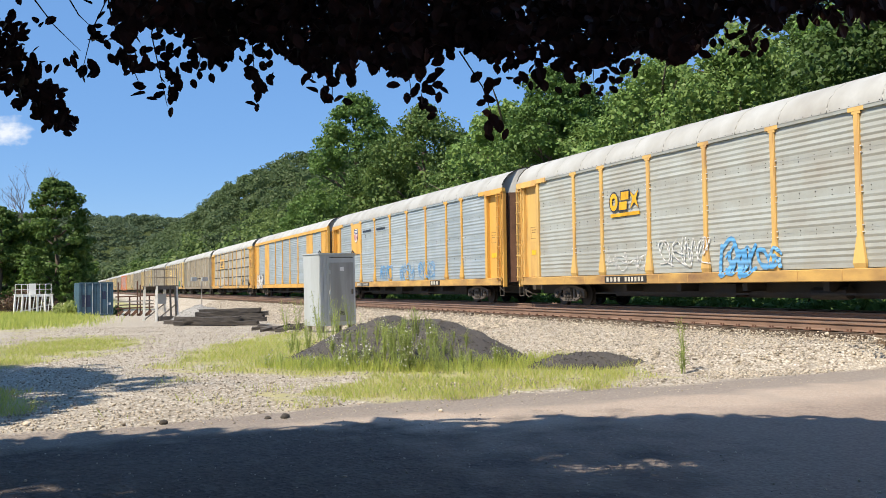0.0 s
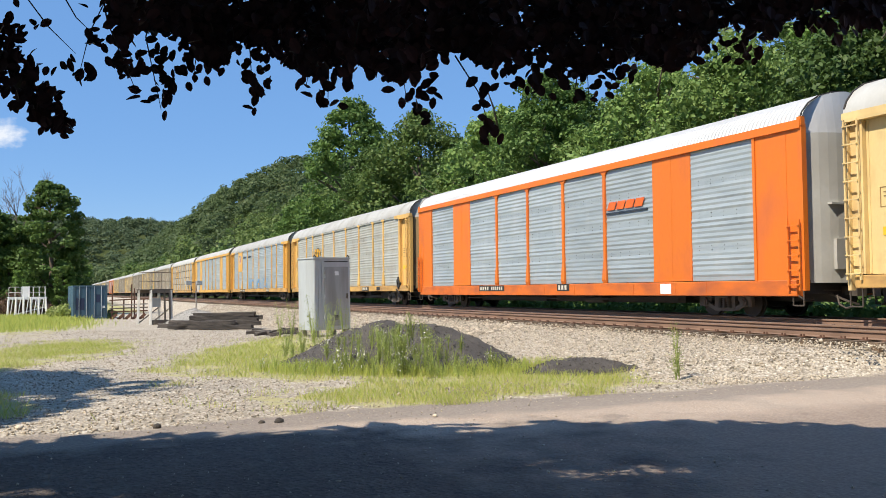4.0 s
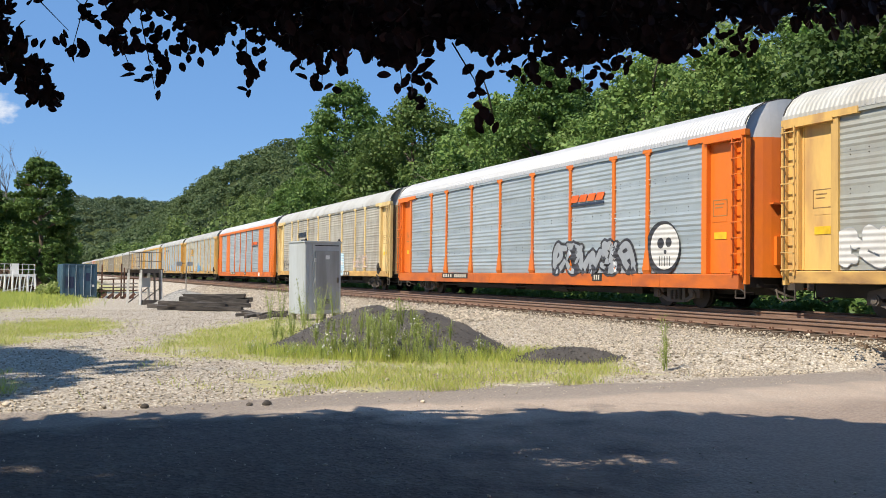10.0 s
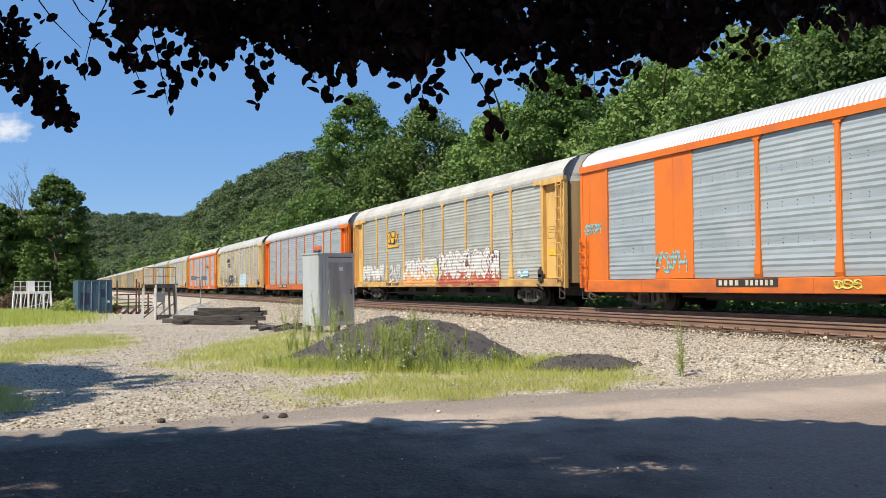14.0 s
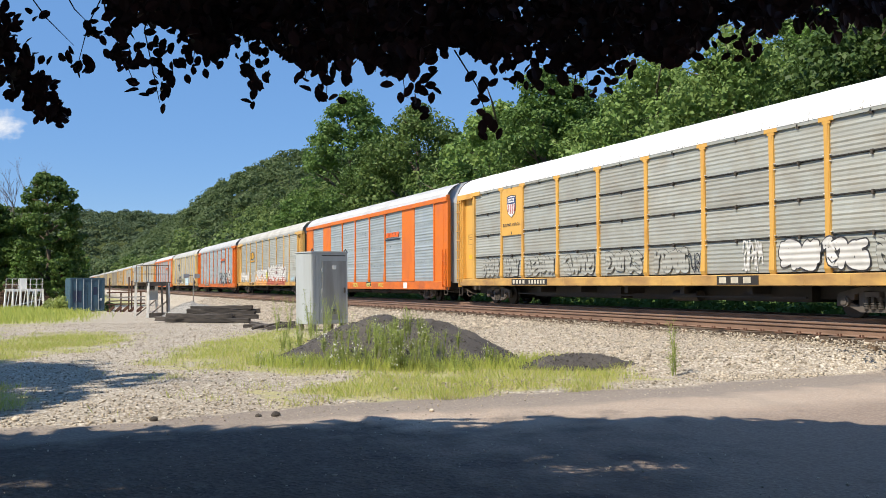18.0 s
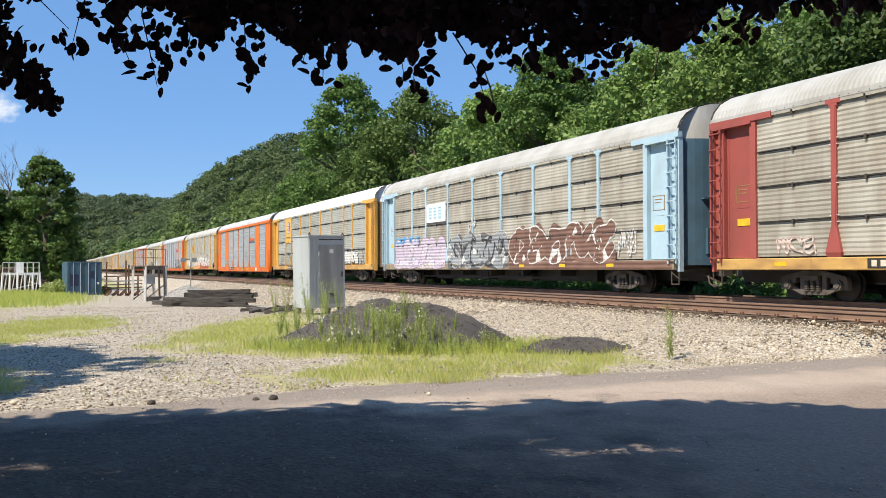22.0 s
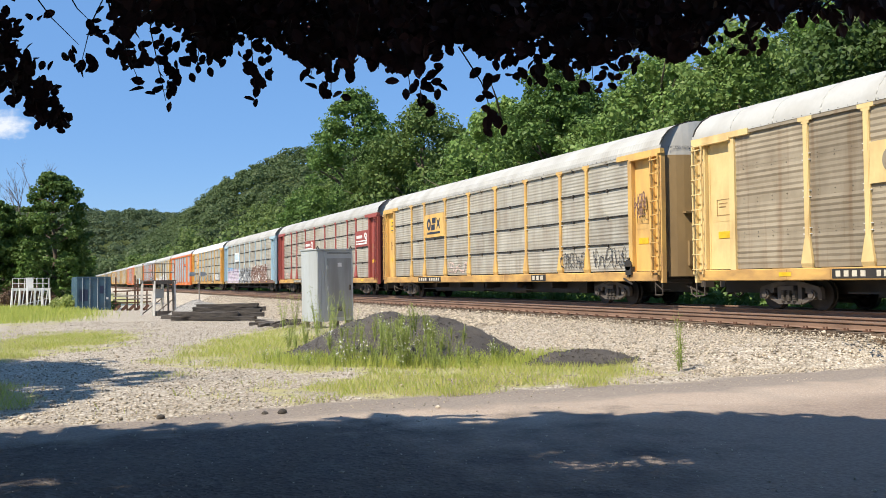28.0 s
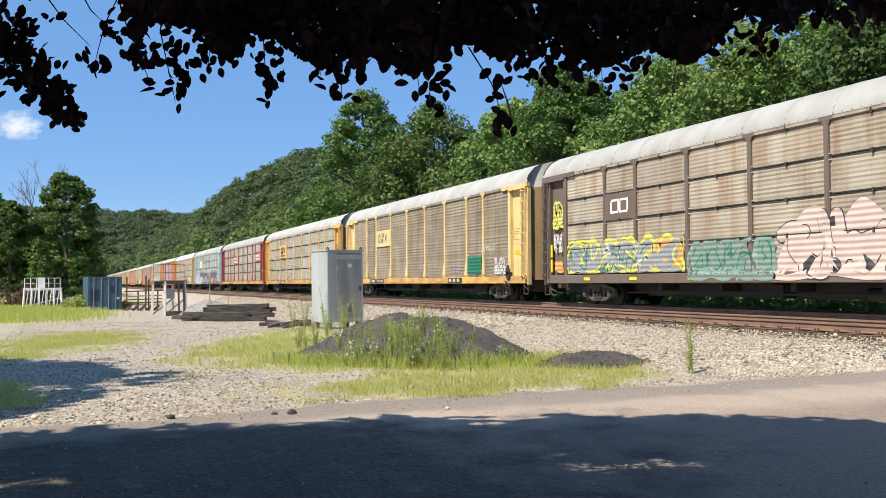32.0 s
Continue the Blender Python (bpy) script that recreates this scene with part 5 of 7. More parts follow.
    if kind == "blue_c":
        board(car, -6.95, -4.5, 3.2, 4.15, M["white"], "white plate with pale blue blocks")
        bars(car, "emblem", SPRAY["sky"], -6.6, -4.8, 3.35, 4.0, 3, 0.4, -1.514, 0.006)
        graffiti(car, -11.65, -4.5, 0.82, 2.5, 6, "lilac", "violet", "lilac", 0.34, 27, "pale lilac sprayed ground", 0.05)
        graffiti(car, -11.2, -4.8, 0.9, 2.2, 5, "white", None, None, 0.07, 47)
        graffiti(car, -11.5, -8.0, 2.2, 2.6, 5, "blue", None, None, 0.10, 48)
        graffiti(car, -4.15, 2.2, 0.82, 2.5, 4, "slate", "white", "soot", 0.36, 28, "dark grey sprayed ground", 0.05)
        graffiti(car, -4.0, 2.1, 0.9, 2.3, 5, "black", None, None, 0.12, 49)
        Geo().box(2.25, 13.2, -1.5365, -1.52, 0.82, 1.10).ob("spray_ground", SPRAY["brown"], car, "brown sprayed lower edge")
        graffiti(car, -1.9, -1.0, 2.55, 3.2, 2, "white", None, None, 0.04, 43)
        graffiti(car, 2.15, 10.1, 1.0, 2.6, 5, "brown", "white", "brown", 0.44, 29, "brown sprayed ground", 0.12)
        graffiti(car, 10.2, 11.3, 1.25, 2.2, 4, "white", None, None, 0.05, 50)
        sill_marks(car, -7.8, -5.8, 6.0, 6.2, False)
        sill_patches(car, (-9.6, -3.2, 0.0, 3.4, 6.6, 9.8), "sign_y")
    if kind == "red_c":
        board(car, -4.15, -1.55, 3.12, 4.08, M["red"], "red plate with white bars and a white ring")
        board(car, 9.15, 11.65, 3.12, 4.15, M["red"], "red plate with white bars and a white ring")
        for x in (-4.1, 9.2):
            bars(car, "emblem", M["white"], x + 0.05, x + 1.3, 3.66, 3.86, 7, 0.2, -1.514, 0.006, 0.02, "white letter bars")
            Geo().box(x, x + 2.0, -1.522, -1.48, 3.44, 3.52).ob("emblem_bar", M["white"], car)
            Geo().box(x, x + 2.2, -1.522, -1.48, 3.26, 3.36).ob("emblem_bar", M["white"], car)
            disc(car, "emblem_ring", M["white"], x + 1.95, 3.66, 0.34, -1.518, "white ring emblem", 0.2, -90, 180)
            disc(car, "emblem_dot", M["white"], x + 1.95, 3.66, 0.10, -1.519)
        sill_marks(car, -8.0, -5.3, 4.9, 5.9)
        sill_patches(car, (-10.8, -3.4, 0.4, 3.3, 7.4, 10.5), "sign_y")
        graffiti(car, -11.0, -9.6, 1.2, 1.7, 3, "pink", width=0.05, seed=30)
    if kind == "csx_c":
        note = Geo().box(-12.66, -12.06, -1.379, -1.35, 3.75, 4.5).ob("notice", M["sign_y"], car, "yellow notice with dark lines of writing")
        for z, w in ((4.32, 0.4), (4.12, 0.44), (3.86, 0.5)):
            Geo().box(-12.36 - w / 2, -12.36 + w / 2, -1.382, -1.375, z - 0.035, z + 0.035).ob("writing_bar", M["logo_k"], note)
        board(car, -7.0, -4.4, 3.15, 4.35, M["yellow"], "yellow plate with dark emblem blocks")
        three_shapes(car, -6.7, -4.8, 3.52, 4.15, M["logo_k"], y=-1.516)
        Geo().box(-6.6, -4.9, -1.522, -1.48, 3.32, 3.42).ob("emblem_bar", M["logo_k"], car)
        graffiti(car, -4.0, -1.6, 1.25, 1.8, 3, "pink", width=0.05, seed=31)
        graffiti(car, 7.2, 8.9, 1.25, 1.9, 5, "black", width=0.03, seed=32)
        graffiti(car, 9.4, 11.5, 1.25, 2.0, 5, "black", width=0.03, seed=53)
        graffiti(car, 12.0, 12.7, 2.9, 3.8, 3, "brown", width=0.04, seed=54)
        sill_marks(car, -7.9, -4.8, 4.8, 6.0)
    if kind == "csx_d":
        board(car, -7.0, -4.4, 3.1, 4.1, M["yellow_pale"], "pale yellow plate with dark emblem blocks")
        three_shapes(car, -6.7, -4.8, 3.32, 3.92, M["galv_brown"], y=-1.516)
        graffiti(car, 7.25, 8.95, 1.2, 2.15, 4, "green", None, "green", 0.1, 33, "dark green sprayed block")
        graffiti(car, 10.2, 11.4, 1.2, 1.6, 4, "white", width=0.07, seed=34)
        graffiti(car, 10.2, 11.3, 1.55, 2.0, 4, "white", width=0.06, seed=36)
        graffiti(car, 8.9, 10.3, 2.2, 2.6, 3, "white", width=0.03, seed=37)
        graffiti(car, 5.0, 6.1, 1.3, 1.75, 3, "violet", width=0.05, seed=35)
        graffiti(car, 0.6, 1.4, 1.35, 1.8, 2, "violet", width=0.05, seed=55)
        sill_marks(car, -8.2, -5.5, 4.85, 6.6)
        sill_patches(car, (-9.8, -3.9, 0.2, 3.6, 7.4, 9.4), "sign_y")
    if kind == "cn":
        board(car, -8.95, -7.15, 3.05, 4.0, M["gray"], "dark grey plate with white emblem blocks")
        for x in (-8.58, -8.02):
            # two open frames
            for a, b, c, d in ((0.0, 0.5, 0.0, 0.08), (0.04, 0.54, 0.42, 0.5), (0.0, 0.08, 0.08, 0.42), (0.46, 0.54, 0.08, 0.42)):
                Geo().box(x + a, x + b, -1.52, -1.5, 3.28 + c, 3.28 + d).ob("emblem_bar", M["white"], car, "white bar of an emblem")
        graffiti(car, -11.85, -4.35, 1.16, 2.45, 6, "lime", None, "lime", 0.1, 35, "yellow sprayed halo")
        graffiti(car, -11.8, -4.6, 1.16, 2.3, 6, "slate", "white", "slate", 0.30, 56, "grey-blue sprayed shapes", 0.05)
        graffiti(car, -11.6, -6.0, 1.2, 2.1, 7, "green", None, None, 0.07, 57)
        graffiti(car, -6.3, -4.5, 1.25, 2.35, 1, "orangep", "lime", None, 0.3, 38)
        graffiti(car, -4.2, -1.3, 0.84, 2.15, 4, "teal", None, "teal", 0.16, 39, "faded teal sprayed ground")
        graffiti(car, -4.0, -0.6, 1.2, 2.0, 5, "green", None, None, 0.04, 58)
        graffiti(car, -1.3, -0.4, 0.84, 2.2, 1, "teal", None, "teal", 0.2, 59, "faded teal sprayed ground")
        graffiti(car, -0.5, 9.0, 0.86, 2.8, 5, "pink", "black", "pink", 0.5, 60, "pale pink sprayed shapes", 0.07)
        for z in (1.25, 1.85):
            Geo().box(-12.98, -12.86, -1.507, -1.47, z, z + 0.5).ob("reflector", M["sign_lime"], car, "yellow reflective strip")
        graffiti(car, -12.75, -12.0, 3.1, 4.1, 2, "lime", width=0.09, seed=41)
        graffiti(car, -12.8, -11.95, 2.9, 3.4, 2, "lime", width=0.09, seed=51)
        graffiti(car, -12.75, -12.05, 2.0, 2.8, 4, "white", width=0.05, seed=42)
        graffiti(car, -12.7, -12.0, 1.2, 1.7, 1, "orangep", None, "orangep", 0.1, 52, "orange sprayed patch")
        sill_patches(car, (-10.2, -7.2, -4.0, -0.7, 2.6, 6.0, 9.0), "sign_lime")


for paint in SPRAY.values():
    ribbed(paint)
SPRAY["galvp"] = material("spray_silver", (0.40, 0.42, 0.43), 0.5, 0.3, (0.3, 0.31, 0.32), 2.0)
M["sign_lime"] = material("reflector_yellow", (0.85, 0.72, 0.02), 0.5)
TRAIN = []
for i, kind in enumerate(ORDER):
    style, label = STYLES[kind]
    made = autorack(style, label)
    dress(kind, FIRST + i, made)
    TRAIN.append((FIRST + i, made))


def car_x(n, t):
    """The middle of car n at t seconds: the train slows a little."""
    slack = {1: -0.1, 2: -0.1, 3: -0.13, 4: -0.15, 5: -0.33, 6: -0.42, 7: -0.3, 8: -0.22, 9: -0.45, 10: -0.25, 11: -0.25, 12: -0.25}
    return -34.8 + slack.get(n, 0.0) + PITCH * (n + 0.5) - (9.83 * t - 0.0028 * t * t)


# ---- trees ----


def crown_points(rng, height, width, clumps, per, base=0.25, lean=0.0):
    """Leaf centres in uneven clumps round a lumpy crown."""
    out, nor = [], []
    for _ in range(clumps):
        u = rng.uniform(0, 1)
        h = base + (1 - base) * u ** 0.9
        r = width * 0.5 * (math.sin(math.pi * min(1.0, (0.12 + 0.88 * u) ** 0.75)) ** 0.7 + 0.06) * rng.uniform(0.55, 1.08)
        a = rng.uniform(0, 2 * math.pi)
        c = np.array([r * math.cos(a) + lean * h, r * math.sin(a), height * h])
        s = width * rng.uniform(0.055, 0.13)
        d = rng.normal(size=(per, 3))
        d /= np.linalg.norm(d, axis=1)[:, None]
        rad = rng.uniform(0.55, 1.0, per)[:, None] * np.array([s * 1.15, s * 1.15, s * 0.75])
        out.append(c + d * rad)
        nor.append(d)
    return np.concatenate(out), np.concatenate(nor)


def trunk_geo(rng, height, width, base=0.25):
    g = Geo()
    pts = [(0, 0, -0.4)] + [(rng.uniform(-0.02, 0.02) * height, rng.uniform(-0.02, 0.02) * height, height * k) for k in (0.15, 0.35, 0.55, 0.75, 0.92)]
    r0 = height * 0.017 + 0.05
    g.tube(pts, [r0 * 1.25, r0, r0 * 0.8, r0 * 0.55, r0 * 0.32, r0 * 0.1])
    for _ in range(11):
        k = rng.uniform(base, 0.85)
        a = rng.uniform(0, 6.28)
        l = width * rng.uniform(0.25, 0.45)
        p = Vector((0, 0, height * k))
        q = p + Vector((math.cos(a) * l, math.sin(a) * l, l * rng.uniform(0.3, 0.9)))
        m = (p + q) / 2 + Vector((0, 0, l * 0.12))
        g.tube([p, m, q], [r0 * 0.4, r0 * 0.26, r0 * 0.06], 5)
    return g


def tree(name, seed, height, width, clumps, per, leaf, mat, label, base=0.25, group=""):
    rng = np.random.default_rng(seed)
    t = tagged(empty(name), label, "tree", group)
    g = trunk_geo(rng, height, width, base)
    g.ob("trunk", M["bark"], t, "grey-brown trunk with limbs", True)
    C, N = crown_points(rng, height, width, clumps, per, base)
    link("crown", quads("crown", leaf_quads(C, leaf, rng, 0.3, 1.5, N)), mat, t, "leafy crown")
    return t


def place(ob, x, y, turn=0.0, sink=0.15, scale=1.0):
    ob.scale = (scale, scale, scale)
    ob.location = (x, y, float(ground_z(x, y)) - sink)
    ob.rotation_euler = (0, 0, turn)
    return ob


def put_copy(ob, x, y, turn, scale):
    made = copy_thing(ob, pose(x, y, float(ground_z(x, y)) - 0.2, 0, 0, math.degrees(turn)))
    made.scale = (scale, scale, scale)
    made.rotation_euler = (0, 0, turn)
    return made


WOODS = "trees behind the tracks"
TEMPLATES = [
    tree("broadleaf_tree", 1, 19, 9.5, 250, 100, 0.215, M["leaf_dk"], "tall dense green broadleaf tree at the foot of the hill", 0.12, WOODS),
    tree("broadleaf_tree", 2, 16, 10.5, 190, 100, 0.215, M["leaf_b"], "spreading light green broadleaf tree behind the tracks", 0.10, WOODS),
    tree("broadleaf_tree", 3, 21, 8.5, 190, 100, 0.21, M["leaf"], "slender tall green tree with gaps in its crown", 0.12, WOODS),
    tree("broadleaf_tree", 4, 13, 9.0, 170, 100, 0.21, M["leaf_b"], "rounded bright green tree on the slope", 0.05, WOODS),
    tree("broadleaf_tree", 5, 15, 10.0, 180, 100, 0.215, M["leaf_dk"], "dark green shaded tree on the slope", 0.06, WOODS),
]
SPOTS = [(0, -95.5, 30, 1.17), (2, -91, 34, 0.72), (0, -86, 29, 0.82), (1, -80, 32, 1.12), (2, -73, 36, 0.62), (3, -67, 29, 0.80), (3, -61, 31, 1.12), (4, -70, 33, 0.93)]
rng = random.Random(11)
for i, x in enumerate(range(-56, -14, 5)):
    SPOTS.append((rng.choice((1, 3, 4, 0)), x + rng.uniform(-1.5, 1.5), 29 + rng.uniform(0, 5), rng.uniform(0.62, 0.85)))
    SPOTS.append((rng.choice((1, 3, 4, 0)), x + rng.uniform(-2, 2), 38 + rng.uniform(0, 6), rng.uniform(0.75, 0.98)))
    if x < -40:
        SPOTS.append((rng.choice((1, 3, 4, 0, 2)), x + rng.uniform(-2, 2), 50 + rng.uniform(0, 8), rng.uniform(0.75, 1.0)))
for x in range(-122, -98, 7):
    for y, s in ((29, 0.62), (37, 0.75)):
        SPOTS.append((rng.choice((0, 1, 3, 4)), x + rng.uniform(-2, 2), y + rng.uniform(-1, 4), s * rng.uniform(0.85, 1.15)))
used = set()
for k, x, y, s in SPOTS:
    turn = rng.uniform(0, 6.28)
    if k not in used:
        used.add(k)
        place(TEMPLATES[k], x, y, turn, 0.2, s)
        continue
    put_copy(TEMPLATES[k], x, y, turn, s)


def woods(name, seed, spots, leaf, per, mat, label):
    """Far woods: many crowns in one object."""
    rng = np.random.default_rng(seed)
    out = []
    for x, y, h, w in spots:
        z = float(ground_z(x, y))
        seen = 0.78 * y - 20 < -x
        n = per if seen else per // 5
        k = 15 if seen else 5
        # rounded boughs over a rounded crown
        c = rng.normal(size=(k, 3))
        c /= np.linalg.norm(c, axis=1)[:, None]
        c[:, 2] = np.abs(c[:, 2]) * 1.1 - 0.25
        c = np.array([x, y, z + h * 0.55]) + c * np.array([w * 0.36, w * 0.36, h * 0.36]) * rng.uniform(0.7, 1.1, (k, 1))
        which = rng.integers(0, k, n)
        d = rng.normal(size=(n, 3))
        d /= np.linalg.norm(d, axis=1)[:, None]
        d[:, 2] = np.where(d[:, 2] < -0.3, -d[:, 2], d[:, 2])
        size = rng.uniform(0.14, 0.24, k)[which][:, None] * np.array([w, w, w * 0.8])
        out.append(leaf_quads(c[which] + d * size * rng.uniform(0.85, 1.05, (n, 1)), leaf * (1.0 if seen else 2.0), rng, 0.2, 1.3, d, 0.4))
    ob = link(name, quads(name, np.concatenate(out)), mat)
    return tagged(ob, label, "woods", kind="stuff")


nr = np.random.default_rng(3)
mid = [(x + nr.uniform(-4, 4), y + nr.uniform(-4, 4), nr.uniform(8, 20), nr.uniform(6, 13)) for x in np.arange(-420, 60, 8.5) for y in np.arange(58, 190, 10)]
mid += [(x + nr.uniform(-4, 4), y + nr.uniform(-4, 4), nr.uniform(9, 15), nr.uniform(7, 11)) for x in np.arange(-420, -124, 8.5) for y in (28, 36, 46)]
mid += [(x + nr.uniform(-3, 3), y + nr.uniform(-3, 3), nr.uniform(9, 14), nr.uniform(7, 10)) for x in np.arange(-16, 60, 8) for y in (29, 37, 47)]
woods("hillside_woods", 21, mid[0::2], 0.52, 500, M["leaf_far"], "dense green woods over the hillside")
woods("hillside_woods", 23, mid[1::4], 0.52, 500, M["leaf"], "lighter green crowns in the hillside woods")
woods("hillside_woods", 24, mid[3::4], 0.52, 500, M["leaf_ridge"], "dark green crowns in the hillside woods")
far = [(x + nr.uniform(-9, 9), y + nr.uniform(-9, 9), nr.uniform(10, 19), nr.uniform(13, 20)) for x in np.arange(-1100, -420, 15) for y in np.arange(28, 200, 15)]
distant = [(x + nr.uniform(-9, 9), y + nr.uniform(-9, 9), nr.uniform(12, 24), nr.uniform(22, 34)) for x in np.arange(-1650, -1050, 24) for y in np.arange(-150, 260, 24)]
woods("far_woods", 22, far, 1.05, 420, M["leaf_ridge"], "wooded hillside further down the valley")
woods("far_woods", 25, distant, 2.1, 260, M["leaf_hazy"], "distant wooded ridge across the valley")

def undergrowth():
    """Shrubs and weeds along the foot of the hill, behind the tracks."""
    r = np.random.default_rng(17)
    C, N = [], []
    for x in np.arange(-140, 14, 0.55):
        for _ in range(3):
            cx, cy = x + r.uniform(-0.5, 0.5), r.uniform(22.9, 27.0)
            h = r.uniform(0.7, 1.5) * (0.75 + max(0.0, cy - 24) / 5)
            d = r.normal(size=(42, 3))
            d /= np.linalg.norm(d, axis=1)[:, None]
            C.append(np.array([cx, cy, float(ground_z(cx, cy)) + h * 0.5]) + d * np.array([0.8, 0.8, 0.55 * h]) * r.uniform(0.4, 1, (42, 1)))
            N.append(d)
    for x in np.arange(-110, 14, 0.35):
        cx, cy, h = x + r.uniform(-0.3, 0.3), r.uniform(22.2, 23.7), r.uniform(0.7, 1.2)
        d = r.normal(size=(40, 3))
        d /= np.linalg.norm(d, axis=1)[:, None]
        C.append(np.array([cx, cy, float(ground_z(cx, cy)) + h * 0.5]) + d * np.array([0.6, 0.5, 0.52 * h]) * r.uniform(0.4, 1, (40, 1)))
        N.append(d)
    ob = link("undergrowth", quads("undergrowth", leaf_quads(np.concatenate(C), 0.16, r, 0.3, 1.6, np.concatenate(N))), M["leaf_dk"])
    return tagged(ob, "green shrubs and weeds along the foot of the hill", "shrubs", kind="stuff")


undergrowth()

# the trees at the yard's far edge
edge = [tree("yard_tree", 31, 13.4, 6.3, 150, 80, 0.24, M["leaf"], "dense green leafy tree at the edge of the yard", 0.16, "trees at the yard's edge")]
place(edge[0], -97, -0.5, 0.4)
for x, y, s in ((-98, 1.0, 0.55), (-99, -5.6, 0.80), (-101, -3.6, 0.70), (-103, -8.0, 0.9), (-110, 1.6, 0.6), (-96, 0.6, 0.42), (-96, -2.6, 0.45), (-100, -9.5, 0.6), (-104, -2.5, 0.6), (-112, -6, 0.7)):
    put_copy(edge[0], x, y, rng.uniform(0, 6), s)

# ---- the overhanging copper beech ----
BASE = Vector((2.0, -5.0, -0.75))


def beech():
    """A copper beech beside the camera; its low branches hang into the view."""
    r = np.random.default_rng(8)
    t = tagged(empty("copper_beech", Matrix.Translation(BASE)), "copper beech with dark purple leaves and low hanging branches", "tree")
    g = Geo()
    g.tube([(0, 0, -0.3), (0.05, 0.1, 1.6), (-0.1, 0.2, 3.4), (0.1, 0.1, 6.5), (0, 0, 11)], [0.52, 0.40, 0.36, 0.25, 0.08], 12)
    g.ob("trunk", M["bark"], t, "smooth grey trunk", True)
    for x, y, z in ((-7.5, 5.5, 4.6), (-6.0, 8.0, 4.6), (-3.5, 9.8, 5.0), (-9.0, 1.0, 5.4), (3, 5, 7), (-4, -6, 8), (3, -5, 8), (-3, 5, 9.5), (-7, 3, 7.5)):
        p = Vector((0, 0.1, z * 0.62 + 0.6))
        q = Vector((x, y, z))
        m = (p + q) / 2 + Vector((0, 0, 0.5))
        Geo().tube([p, m, q], [0.16, 0.10, 0.035], 7).ob("limb", M["bark"], t, "", True)
    C, N = [], []
    # gaps in the crown, through which sun flecks reach the road
    gaps = ((-6.9, 4.15, 0.45), (-7.4, 4.3, 0.42), (-6.26, 4.6, 0.42), (-6.5, 2.6, 0.45), (-8.2, -0.3, 0.6), (-7.7, 0.65, 0.62), (-8.1, 1.6, 0.45))
    for _ in range(1350):
        a, k = r.uniform(0, 6.28), r.uniform(0, 1) ** 0.47
        x, y = -3.65 + 7.1 * k * math.cos(a), -0.9 + 11.2 * k * math.sin(a)
        z = 6.4 + (1 - k ** 3) * 5.0 * r.uniform(0, 1) + r.uniform(-0.4, 0.4)
        far_down = (z + 0.75 + BASE.z) / SUN.z
        if any(math.hypot(x + BASE.x - SUN.x * far_down - u, y + BASE.y - SUN.y * far_down - v) < q for u, v, q in gaps):
            continue
        d = r.normal(size=(34, 3))
        d /= np.linalg.norm(d, axis=1)[:, None]
        C.append(np.array([x, y, z]) + d * np.array([0.8, 0.8, 0.45]) * r.uniform(0.3, 1, (34, 1)))
        N.append(d)
    link("crown", quads("crown", leaf_quads(np.concatenate(C), 0.34, r, 0.3, 1.5, np.concatenate(N))), M["copper"], t, "dense dark purple crown")
    return t


BEECH = beech()


